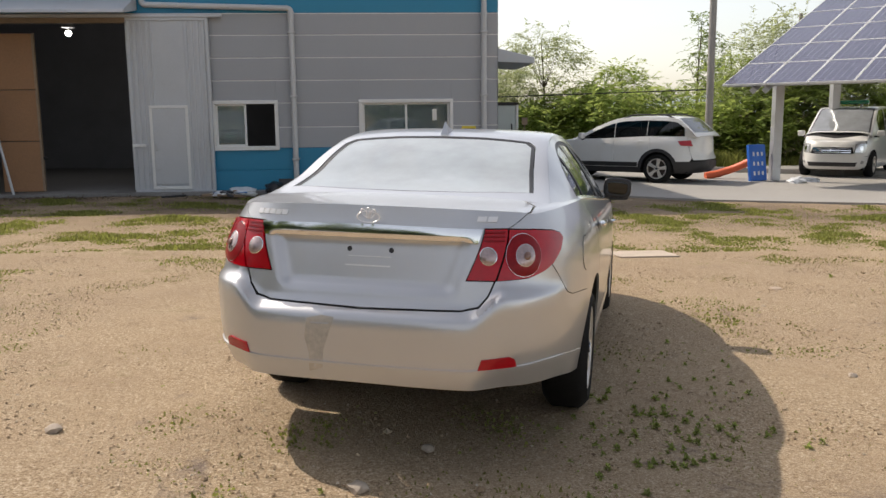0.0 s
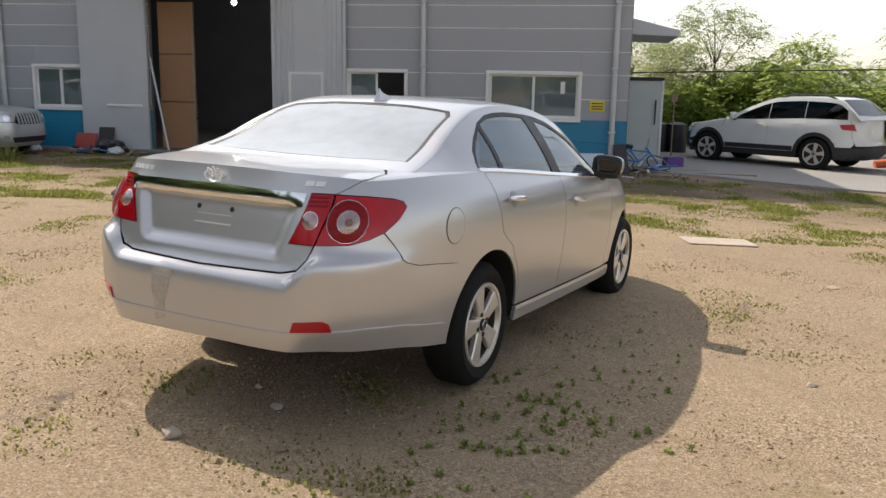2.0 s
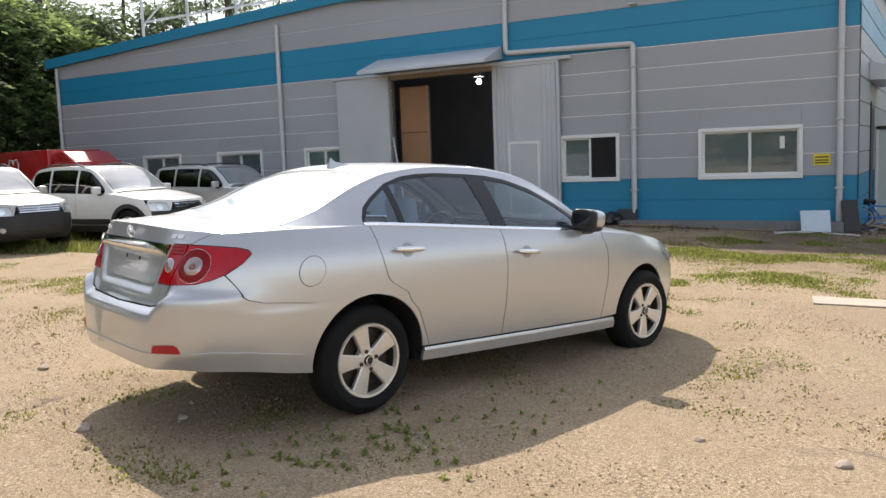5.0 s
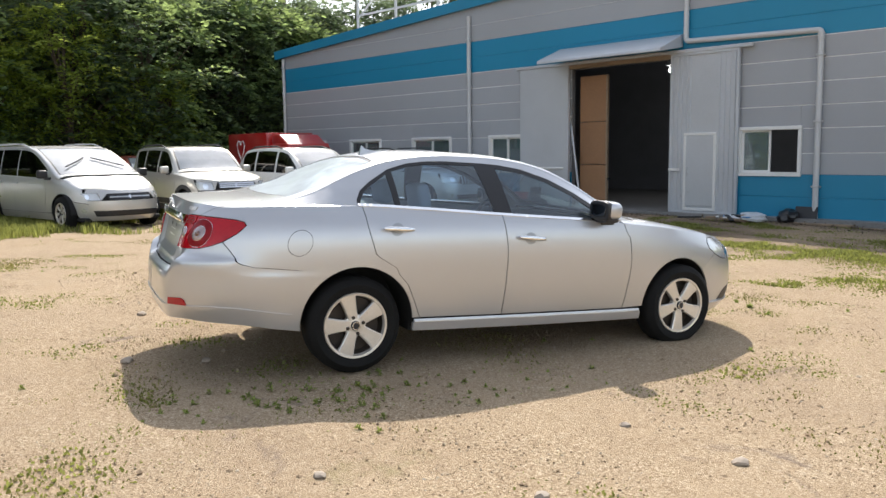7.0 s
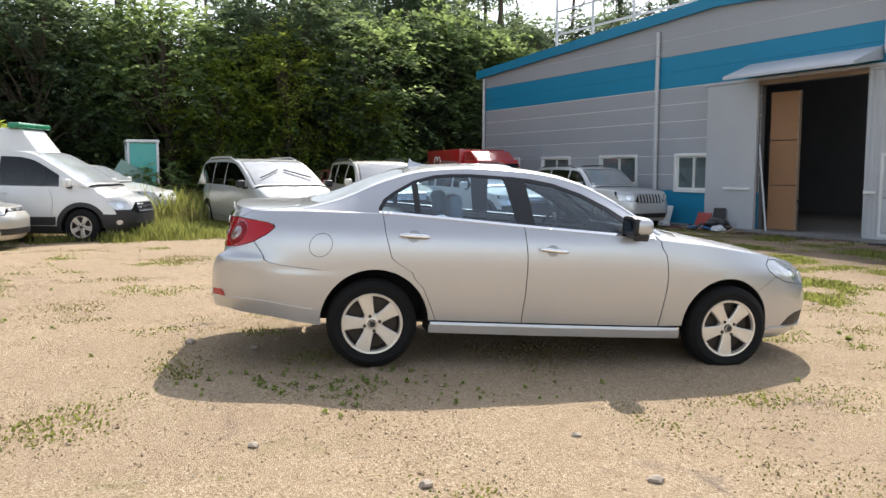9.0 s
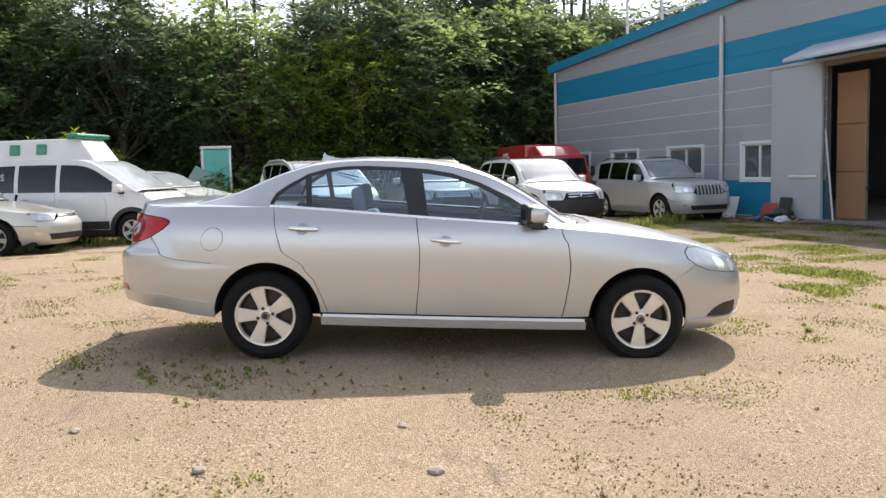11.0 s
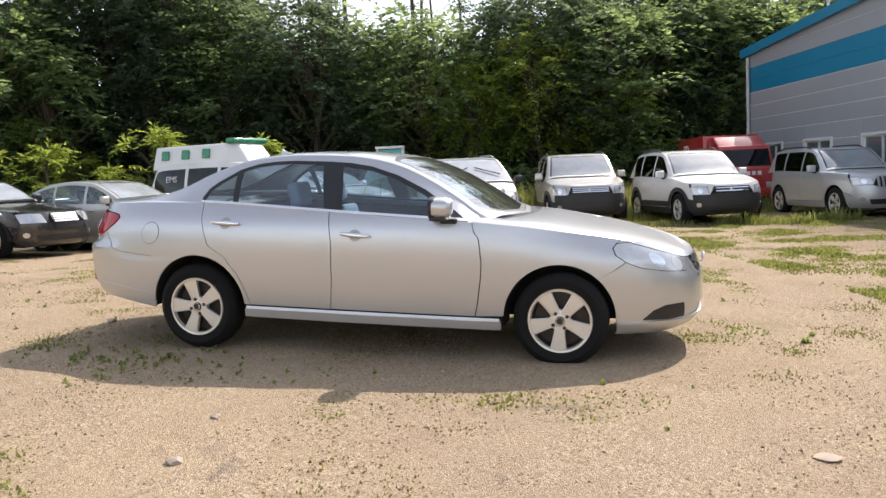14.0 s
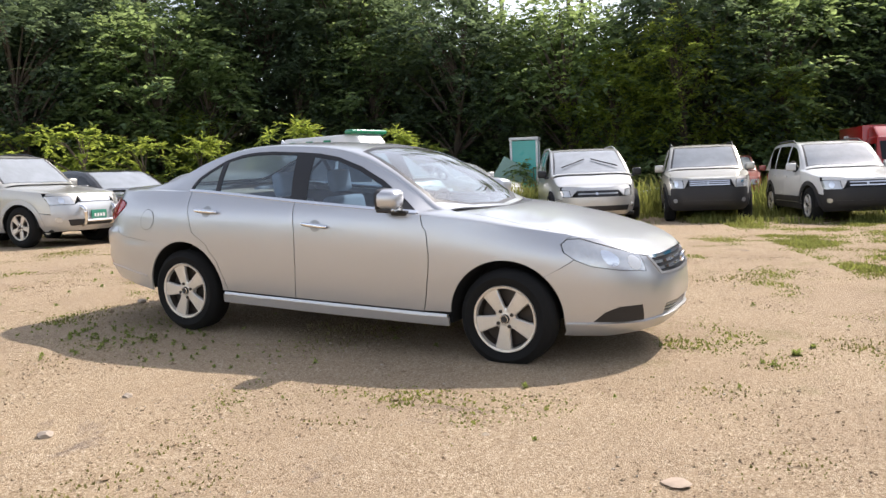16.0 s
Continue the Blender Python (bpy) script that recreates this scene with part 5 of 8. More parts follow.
        both("door_cladding", sh.body([("y", aR[2] + 0.09, sill_z + 0.01), ("y", aR[2] + 0.085, 0.53), ("y", wb - aF[2] - 0.085, 0.53), ("y", wb - aF[2] - 0.09, sill_z + 0.01)], 0.010, st), clad, ob)
    # bonnet, lamps, grille
    edge = [(hw - 0.12, y3 + 0.12), (hw - 0.15, nose - 0.62)] + sh.rim(("y", nose - 0.46), ("f", 0.0), 20)
    part("bonnet", sh.upper(edge + [(-x, y) for x, y in edge[-2::-1]] + [(0, y3 + 0.2)], st), paint_m, ob)
    both("wing_top", sh.upper([(hw - 0.2, y3 - 0.1), (hw - 0.115, y3 + 0.05), (hw - 0.145, nose - 0.62)] + sh.rim(("y", nose - 0.465), ("y", y3 - 0.1), 20), st), paint_m, ob)
    part("cowl", sh.upper([(-hw + 0.12, y3 - 0.06), (-hw + 0.12, y3 + 0.14), (0, y3 + 0.22), (hw - 0.12, y3 + 0.14), (hw - 0.12, y3 - 0.06)], st, lift=-0.012), M_BLACK, ob)
    lamp = [("f", hx0, hz0), ("y", nose - 0.33, hz0), ("y", nose - hback - 0.14, hz1), ("y", nose - 0.30, s_top), ("f", hx0 + 0.03, f_top)]
    hl = both("headlamp", sh.body(lamp, 0.010, 0.05), M_LAMP, ob, "clear headlamp")
    for k, lp in enumerate(hl):
        vf = sh.disc("f", (hx0 + hw) / 2 - 0.06, (hz0 + hz1) / 2, min(0.062, (hz1 - hz0) * 0.36), 0.016)
        part("reflector", vf if k == 0 else mirrored(vf), M_CHROME, lp)
    part("nose_panel", sh.body([("f", 0, grille[2] + 0.005), ("f", grille[0], grille[2] + 0.005), ("f", hx0 - 0.005, hz0), ("f", hx0 + 0.02, f_top + 0.006), ("y", nose - 0.30, s_top + 0.006), ("y", nose - 0.42, s_top + 0.006), ("y", nose - 0.42, None), ("f", 0, None)], 0, 0.06, whole=True, front=True), paint_m, ob)
    g = part("grille", sh.body([("f", 0, grille[1]), ("f", grille[0] - 0.02, grille[1]), ("f", grille[0], (grille[1] + grille[2]) / 2), ("f", grille[0] - 0.01, grille[2]), ("f", 0, grille[2])], 0.006, 0.06, whole=True, front=True), M_BLACK, ob, "dark radiator grille")
    for k in range(bars):
        z = grille[1] + (k + 0.5) * (grille[2] - grille[1]) / max(1, bars)
        part("grille_bar", sh.body([("f", 0, z - 0.012), ("f", grille[0] - 0.03, z - 0.012), ("f", grille[0] - 0.03, z + 0.012), ("f", 0, z + 0.012)], 0.014, 0.06, whole=True, front=True), bar_mat or M_CHROME, g)
    part("badge", sh.disc("f", 0.0, (grille[1] + grille[2]) / 2, 0.06, 0.02, 0.01, 0.035), M_CHROME, g) if bars else None
    part("lower_intake", sh.body([("f", 0, low + 0.09), ("f", hw - 0.38, low + 0.09), ("f", hw - 0.34, low + 0.2), ("f", 0, low + 0.2)], 0.012, 0.06, whole=True, front=True), M_BLACK, ob)
    if fogs:
        both("fog_lamp", sh.disc("f", hw - 0.24, low + 0.2, 0.06, 0.018, 0.008, 0.045), M_LAMP, ob)
    if plate:
        part("number_plate", sh.body([("f", 0, 0.47), ("f", 0.17, 0.47), ("f", 0.17, 0.62), ("f", 0, 0.62)], 0.026, 0.06, whole=True, front=True), plate, ob, "green number plate with unreadable bars")
        for k in range(4):
            part("plate_bar", sh.body([("f", -0.12 + k * 0.065, 0.50), ("f", -0.08 + k * 0.065, 0.50), ("f", -0.08 + k * 0.065, 0.56), ("f", -0.12 + k * 0.065, 0.56)], 0.031, 0.03, 0.003, front=True), M_WHITE, ob)
    # tail lamps
    tz0, tz1 = tail or (b0 - 0.26, b0 - 0.04)
    both("tail_lamp", sh.body([("x", gate_x - 0.04, tz0), ("x", gate_x - 0.02, tz1), ("y", tailp + tail_len, tz1 - 0.02), ("y", tailp + tail_len - 0.08, tz0 + 0.02)], 0.012, 0.05), M_TAIL, ob, "red tail lamp")
    # cabin
    def sides(a, b, dz0, dz1):
        yy = [y for y in np.linspace(a, b, 26) if sh.zr(y) - dz1 > sh.zb(y) + dz0 + 0.05]
        return [(y, float(sh.zb(y)) + dz0) for y in yy] + [(y, float(sh.zr(y)) - dz1) for y in yy[::-1]]
    px = list(panes) or [y0 + 0.30, ye + 0.02, wb * 0.42, d_front - 0.02]
    holes = [sides(a + gap, b - gap, frame_low, frame_top) for a, b in zip(px, px[1:])]
    both("cabin_side", sh.cabin(sh.band(y0 + 0.02, y3 + 0.08), st, holes=holes), paint_m, ob)
    for hq in holes:
        both("side_window", sh.cabin(hq, st, 0.004, -0.006), gl, ob)
    def glass_loop(a, b, inset, curve_):
        # a: foot, b: top
        xa, xb = float(sh.xr(a)) - inset, float(sh.xr(b)) - inset
        xm = float(sh.xr((a + b) / 2)) - inset
        return [(-xa, a), (-xa / 2, a + curve_ * 0.75), (0, a + curve_), (xa / 2, a + curve_ * 0.75), (xa, a), (xm, (a + b) / 2), (xb, b), (0, b + curve_ * 0.3), (-xb, b), (-xm, (a + b) / 2)]
    scr, bk = glass_loop(y3 - 0.04, y2 + 0.04, 0.065, 0.10), glass_loop(y0 + 0.10, y1 - 0.04, 0.08, -0.04)
    part("roof", sh.roof([(-hw, y0 - 0.01), (0, y0 - 0.03), (hw, y0 - 0.01), (hw, y3 + 0.02), (0.3, y3 + 0.12), (0, y3 + 0.14), (-0.3, y3 + 0.12), (-hw, y3 + 0.02)], st, holes=[scr, bk]), paint_m, ob)
    part("screen_border", sh.roof(shrunk(scr, 0.004), st, holes=[shrunk(scr, 0.04)], lift=-0.004), M_BLACK, ob)
    part("windscreen", sh.roof(shrunk(scr, 0.04), st, lift=-0.006, rim=0.004), M_SCREEN_FAR, ob)
    part("rear_window", sh.roof(shrunk(bk, 0.01), st, lift=-0.006, rim=0.004), gl, ob)
    if rails:
        for sgn in (1, -1):
            yy = np.linspace(y1 + 0.05, y2 - 0.15, 7)
            pts = [(sgn * (float(sh.xr(y)) - 0.03), y, float(sh.zr(y)) + (0.06 if 0 < k < 6 else 0.0)) for k, y in enumerate(yy)]
            part("roof_rail", tube(bmesh.new(), pts, 0.018, 8), bar_mat or M_BLACK, ob)
    if wipers:
        for x, lean in ((-0.62, 0.75), (0.62, -0.75)):
            ya, yb = y3 - 0.22, y3 - 0.58
            part("wiper", tube(bmesh.new(), [(x, ya, float(sh.zk(ya)) + 0.02), (x + lean * 0.40, (ya + yb) / 2, float(sh.zk((ya + yb) / 2)) + 0.03), (x + lean * 0.72, yb, float(sh.zk(yb)) + 0.03)], 0.014, 6), M_BLACK, ob)
    for sgn in (1, -1):
        m = new("mirror")
        m.parent = ob
        m.matrix_basis = Matrix.Diagonal((sgn, 1, 1, 1)) @ pose(hw + 0.06, y3 - 0.30, float(sh.zb(y3 - 0.3)) + 0.10)
        part("mirror_cap", bevelled_box(-0.09, 0.10, -0.05, 0.07, -0.07, 0.09, 0.04, 3), mirror_m or paint_m, m)
        part("mirror_arm", bevelled_box(-0.18, -0.04, -0.02, 0.05, -0.10, -0.05, 0.012, 2), M_BLACK, m)
    # underside
    both("inner_shell", sh.body([("x", 0.0, low + 0.03), ("y", -aR[2] - 0.1, low + 0.03)] + [("y", y, z) for y, z in arc(*aR, 180, 0, 14)] + [("y", wb - aF[2] - 0.02, low + 0.02)] + [("y", y, z) for y, z in arc(*aF, 180, 0, 14)] + [("y", nose - 0.5, low + 0.03), ("f", 0.0, low + 0.03), ("f", 0.0, h1 - 0.1), ("y", nose - 0.5, h1 - 0.06), ("y", y3, b1 - 0.06), ("y", 0.0, b0 - 0.06), ("x", 0.0, b0 - 0.08)], -0.025, 0.12, 0.0), M_UNDER, ob)
    part("underbody", bevelled_box(-hw + 0.2, hw - 0.2, tailp + 0.3, nose - 0.35, low - 0.02, low + 0.06, 0.02, 1), M_UNDER, ob)
    for a in (aR, aF):
        both("wheel_well", well(a[0], a[1], a[2] - 0.004, hw - 0.33, hw - 0.05), M_UNDER, ob)
    fl = max(0.34, b1 - 0.62)
    interior(ob, sh, wb * 0.40, wb * 0.08, y3 - 0.25, M_GREYPLAST, fl, half=hw - 0.24)
    turn = 10
    for x in (hw - 0.03, -hw + 0.03):
        for y in (0.0, wb):
            turn += 17
            wheel(ob, x, y, R, rim, turn, 0.215, spokes, wide=wide)
    return ob, sh


def stand(x, y, yaw, dz=0.0, pitch=0.0):
    """A place on the yard, facing yaw degrees to the left of +y."""
    return pose(x, y, gz(x, y) + dz, pitch, 0, yaw)


P_WHITE = paint("white_paint", (0.74, 0.74, 0.72), 0, 0.3, dusty=0.22)
P_CHAMPAGNE = paint("champagne_paint", (0.56, 0.54, 0.49), 0.5, 0.32, dusty=0.2)
P_MINIVAN = paint("minivan_silver_paint", (0.60, 0.595, 0.58), 0.45, 0.3, dusty=0.15)
P_SILVER2 = paint("grey_silver_paint", (0.54, 0.555, 0.57), 0.5, 0.32, dusty=0.12)
P_BLACK = paint("black_paint", (0.010, 0.011, 0.014), 0, 0.18, dusty=0.12)
P_PLATE = mat("green_plate", (0.03, 0.22, 0.14), 0.5)
# minivan, utility cars
vehicle("minivan", "dusty silver minivan with two upright wipers", stand(-14.6, 7.3, -83, -0.03), P_MINIVAN, 3.03, 0.98, 0.96, 1.0, 1.68, (1.04, 0.98), (1.06, 0.80), (-0.92, -0.55, 1.62, 2.86), 0.335, 0.205, 0.2,
        head=(0.56, 0.35, 0.60, 0.73), grille=(0.44, 0.60, 0.72), bars=1, bar_mat=M_STEEL, rails=True, doors=(0.28, 1.05, 2.40), panes=(-0.70, 0.3, 1.15, 2.45), wipers=True, gap=0.012, mirror_m=M_BLACK, spokes=7, wide=0.6, blunt=(5, 3.2), category="minivan")
vehicle("sport_utility", "pale gold utility car with dark lower cladding", stand(-13.95, 10.25, -94), P_CHAMPAGNE, 2.63, 0.86, 0.86, 0.90, 1.66, (1.06, 1.02), (1.10, 0.93), (-0.72, -0.45, 1.45, 2.15), 0.35, 0.21, 0.26, cladding=M_GREYPLAST,
        head=(0.50, 0.28, 0.72, 0.88), grille=(0.42, 0.76, 0.88), bars=3, rails=True, blunt=(6, 4.2), category="utility car")
vehicle("sport_utility", "white utility car with dark lower cladding and roof rails", stand(-13.1, 12.6, -87, -0.03), P_WHITE, 2.63, 0.82, 0.87, 0.90, 1.66, (1.05, 1.01), (1.09, 0.90), (-0.70, -0.25, 1.40, 2.15), 0.355, 0.215, 0.26, cladding=M_GREYPLAST,
        head=(0.48, 0.30, 0.68, 0.84), grille=(0.38, 0.72, 0.84), bars=2, rails=True, blunt=(6, 4.0), category="utility car")
jeep, jeep_sh = vehicle("jeep", "silver boxy off-road car with a seven-slot grille", stand(-13.4, 16.32, -89, -0.05), P_SILVER2, 2.635, 0.82, 0.90, 0.88, 1.63, (1.06, 1.02), (1.10, 0.98), (-0.74, -0.45, 1.45, 2.10), 0.355, 0.225, 0.25,
        head=(0.46, 0.26, 0.76, 0.92), grille=(0.36, 0.72, 0.93), bars=0, rails=True, blunt=(6, 4.8), category="utility car")
for k in range(8):
    x = -0.35 + k * 0.1
    part("grille_bar", jeep_sh.body([("f", x - 0.022, 0.72), ("f", x + 0.022, 0.72), ("f", x + 0.022, 0.94), ("f", x - 0.022, 0.94)], 0.02, 0.06, front=True), P_SILVER2, jeep)
# saloons and the silver utility car on the far side
vehicle("sedan", "light silver saloon parked in dry grass", stand(-11.0, -1.2, -22), P_CHAMPAGNE, 2.74, 1.05, 0.98, 0.91, 1.45, (0.98, 0.92), (0.98, 0.74), (-0.75, 0.15, 1.25, 2.05), 0.32, 0.205, 0.19,
        head=(0.46, 0.34, 0.62, 0.74), grille=(0.34, 0.68, 0.73), bars=1, blunt=(5, 3.4), panes=(-0.15, 0.35, 1.15, 2.0), glass=M_CARGLASS)
vehicle("sedan", "black saloon with round twin headlamps", stand(-9.65, -3.35, -28), P_BLACK, 2.83, 1.08, 0.88, 0.90, 1.44, (0.97, 0.92), (0.97, 0.78), (-0.75, 0.15, 1.25, 2.05), 0.32, 0.215, 0.19,
        head=(0.40, 0.30, 0.60, 0.76), grille=(0.28, 0.60, 0.76), bars=4, blunt=(5, 3.6), panes=(-0.15, 0.35, 1.15, 2.0))
suv, suv_sh = vehicle("sport_utility", "silver utility car with a green number plate", stand(-7.57, -4.6, -15), P_CHAMPAGNE, 2.62, 0.94, 0.94, 0.92, 1.70, (1.08, 1.02), (1.10, 0.93), (-0.80, -0.45, 1.45, 2.15), 0.36, 0.22, 0.27, cladding=P_SILVER2,
        head=(0.46, 0.30, 0.74, 0.88), grille=(0.36, 0.78, 0.88), bars=3, rails=True, blunt=(5.5, 4.0), plate=P_PLATE, category="utility car")
for sgn in (1, -1):
    y = suv_sh.nose_y(0.42, 0.5)
    part("nudge_bar", tube(bmesh.new(), bend([(sgn * 0.30, y - 0.12, 0.34), (sgn * 0.32, y + 0.07, 0.40), (sgn * 0.34, y + 0.09, 0.66), (sgn * 0.36, y - 0.06, 0.72)], 0.06, 3), 0.034, 10), M_CHROME, suv, "chrome nudge bar")
part("nudge_cross_bar", tube(bmesh.new(), [(-0.33, suv_sh.nose_y(0.33, 0.5) + 0.09, 0.44), (0.33, suv_sh.nose_y(0.33, 0.5) + 0.09, 0.44)], 0.026, 8), M_CHROME, suv)
vehicle("sedan", "white saloon behind the ambulance van", stand(-17.6, 2.9, -40), P_WHITE, 2.61, 0.98, 0.92, 0.87, 1.43, (0.96, 0.91), (0.97, 0.74), (-0.75, 0.15, 1.25, 2.02), 0.31, 0.19, 0.19,
        head=(0.42, 0.30, 0.60, 0.73), grille=(0.30, 0.64, 0.70), bars=2, panes=(-0.15, 0.35, 1.15, 2.0), glass=M_CARGLASS)
vehicle("hatchback", "small faded red car behind the utility cars", stand(-20.5, 12.0, -96), paint("red_paint", (0.30, 0.03, 0.02), 0, 0.35, dusty=0.35), 2.45, 0.65, 0.80, 0.82, 1.48, (1.0, 0.94), (1.0, 0.80), (-0.55, -0.2, 1.1, 1.85), 0.30, 0.18, 0.2,
        head=(0.42, 0.3, 0.62, 0.76), grille=(0.28, 0.64, 0.72), bars=1)
# on the concrete pad
vehicle("sport_utility", "large white utility car with grey lower trim", stand(7.53, 21.71, 50, 0.03), P_WHITE, 2.805, 1.06, 0.97, 0.965, 1.70, (1.16, 1.08), (1.12, 0.93), (-0.98, -0.42, 1.15, 2.35), 0.375, 0.25, 0.27, cladding=M_GREYPLAST,
        head=(0.52, 0.32, 0.72, 0.86), grille=(0.36, 0.66, 0.80), bars=3, rails=True, blunt=(4.5, 3.2), panes=(-0.66, 0.30, 1.18, 2.2), tail=(0.94, 1.09), tail_len=0.56, category="utility car", gap=0.006, frame_low=0.03, frame_top=0.085)


def light_bar(parent, x0, x1, y, z, m):
    part("light_bar", bevelled_box(x0, x1, y - 0.13, y + 0.13, z, z + 0.11, 0.05, 3), m, parent, "green warning light bar")
    for x in (x0 + 0.2, x1 - 0.2):
        part("bar_foot", bevelled_box(x - 0.03, x + 0.03, y - 0.05, y + 0.05, z - 0.06, z + 0.01, 0.01, 1), M_STEEL, parent)


M_GREENLAMP = mat("green_lens", (0.015, 0.22, 0.10), 0.25, 0, 0.1, 5, 40, 0.05, 0.002, coat=0.5)
van, van_sh = vehicle("van", "white passenger van with a green light bar", pose(14.7, 25.2, gz(13.5, 24.0) + 0.03, 0, 0, 140), P_WHITE, 3.20, 0.95, 0.85, 0.96, 1.93, (1.10, 1.06), (1.20, 0.98), (-0.85, -0.60, 2.10, 3.30), 0.345, 0.215, 0.22,
        head=(0.55, 0.34, 0.68, 0.90), grille=(0.50, 0.66, 0.82), bars=3, blunt=(6, 3.8), doors=(0.28, 1.2, 2.55), panes=(-0.65, 0.35, 1.4, 2.6), bumper=P_WHITE, category="van")
light_bar(van, -0.5, 0.5, 1.9, 1.98, M_GREENLAMP)
amb, amb_sh = vehicle("ambulance_van", "white high-roofed ambulance van with green lamps", stand(-12.85, 1.25, -30, 0.0), P_WHITE, 2.80, 1.05, 0.92, 0.92, 1.82, (1.10, 1.06), (1.13, 0.88), (-0.98, -0.72, 1.75, 2.88), 0.34, 0.205, 0.22,
        head=(0.52, 0.34, 0.66, 0.82), grille=(0.36, 0.60, 0.80), bars=3, blunt=(6, 3.6), doors=(0.28, 1.12, 2.18), panes=(-0.88, 0.20, 1.16, 2.42), cladding=M_GREYPLAST, gap=0.045, frame_top=0.10, category="ambulance")
roof_box = bmesh.new()
lo, hi = [(-0.73, -0.92), (0.73, -0.92), (0.71, 1.45), (0.45, 1.85), (-0.45, 1.85), (-0.71, 1.45)], [(-0.63, -0.84), (0.63, -0.84), (0.63, 1.25), (0.4, 1.45), (-0.4, 1.45), (-0.63, 1.25)]
a, b = [roof_box.verts.new((x, y, 1.68)) for x, y in lo], [roof_box.verts.new((x, y, 2.22)) for x, y in hi]
for k in range(6):
    roof_box.faces.new((a[k], a[(k + 1) % 6], b[(k + 1) % 6], b[k]))
roof_box.faces.new(b)
roof_box.faces.new(a[::-1])
part("high_roof", rounded(roof_box, 0.05, 3), P_WHITE, amb, "white raised roof")
for sgn in (1, -1):
    for y in (-0.50, 0.12, 0.74):
        part("side_lamp", bevelled_box(-0.02, 0.03, -0.11, 0.11, -0.11, 0.11, 0.02, 2, pose(sgn * 0.682, y, 2.01, 0, -10 * sgn)), M_GREENLAMP, amb, "square green side lamp")
light_bar(amb, -0.6, 0.6, 1.38, 2.22, M_GREENLAMP)
for sgn in (1, -1):
    st = new("window_sticker")
    st.parent = amb
    font = bpy.data.curves.new("sticker_text", "FONT")
    font.body, font.size, font.align_x, font.align_y, font.extrude = "EMS", 0.20, "CENTER", "CENTER", 0.001
    ft = new("sticker_text", font)
    ft.parent = st
    font.materials.append(M_WHITE)
    st.matrix_basis = pose(sgn * (float(amb_sh.side_x(-0.25, 1.45)) + 0.012), -0.25, 1.45, 90, 0, 90 * sgn) @ pose(0, 0, 0, -10)
# red delivery truck
M_TRUCK = paint("truck_red", (0.42, 0.012, 0.014), 0, 0.3, dusty=0.15)
truck = thing("box_truck", "red delivery truck with a box body", "truck", "parked vehicles", at=stand(-16.3, 15.9, -94, -0.02) @ Matrix.Scale(0.94, 4))
part("cab", bevelled_box(-0.86, 0.86, -1.55, 0.0, 0.45, 1.25, 0.06, 3), M_TRUCK, truck)
cab = bmesh.new()
lo, hi = [(-0.86, -1.5), (0.86, -1.5), (0.86, -0.02), (-0.86, -0.02)], [(-0.78, -1.45), (0.78, -1.45), (0.78, -0.38), (-0.78, -0.38)]
a, b = [cab.verts.new((x, y, 1.22)) for x, y in lo], [cab.verts.new((x, y, 1.95)) for x, y in hi]
for k in range(4):
    cab.faces.new((a[k], a[(k + 1) % 4], b[(k + 1) % 4], b[k]))
cab.faces.new(b)
part("cab_top", rounded(cab, 0.05, 3), M_TRUCK, truck)
part("windscreen", bevelled_box(-0.74, 0.74, -0.01, 0.012, 0.08, 0.66, 0.01, 2, pose(0, -0.022, 1.22, 26)), M_DARKGLASS, truck)
for sgn in (1, -1):
    part("door_window", bevelled_box(-0.01, 0.012, -1.15, -0.35, 1.30, 1.75, 0.01, 2, pose(sgn * 0.825, 0, 0, 0, 0, 0)), M_DARKGLASS, truck)
    part("headlamp", bevelled_box(sgn * 0.7 - 0.14, sgn * 0.7 + 0.14, -0.02, 0.02, 0.62, 0.80, 0.015, 2), M_LAMP, truck)
    part("mirror", bevelled_box(sgn * 1.0 - 0.07, sgn * 1.0 + 0.07, -0.25, -0.18, 1.2, 1.55, 0.03, 2), M_BLACK, truck)
part("front_bumper", bevelled_box(-0.87, 0.87, -0.3, 0.06, 0.36, 0.60, 0.03, 2), M_TRUCK, truck)
for k in range(5):
    part("name_bar", bevelled_box(-0.42 + k * 0.17, -0.30 + k * 0.17, 0.0, 0.008, 1.02, 1.14, 0.003, 1), M_WHITE, truck)
deflector = bmesh.new()
box(deflector, -0.75, 0.75, -1.5, -0.45, 1.93, 2.25)
for v in deflector.verts:
    if v.co.y > -1 and v.co.z > 2.1:
        v.co.y -= 0.55
part("roof_deflector", rounded(deflector, 0.06, 3), M_TRUCK, truck)
part("box_body", bevelled_box(-0.88, 0.88, -4.6, -1.62, 0.75, 2.32, 0.02, 2), M_TRUCK, truck, "red box body with a white heart outline")
heart = [(0.0, -0.34), (0.22, -0.05), (0.30, 0.16), (0.20, 0.32), (0.06, 0.30), (0.0, 0.18), (-0.06, 0.30), (-0.20, 0.32), (-0.30, 0.16), (-0.22, -0.05), (0.0, -0.34)]
part("heart_mark", tube(bmesh.new(), [(0.885, -3.6 + a_, 1.75 + b_) for a_, b_ in heart], 0.025, 6), M_WHITE, truck)
part("chassis", bevelled_box(-0.4, 0.4, -4.5, -0.2, 0.40, 0.74, 0.02, 1), M_UNDER, truck)
for x in (0.82, -0.82):
    for y in (-0.75, -3.4):
        wheel(truck, x, y, 0.31, 0.19, 20, 0.19)

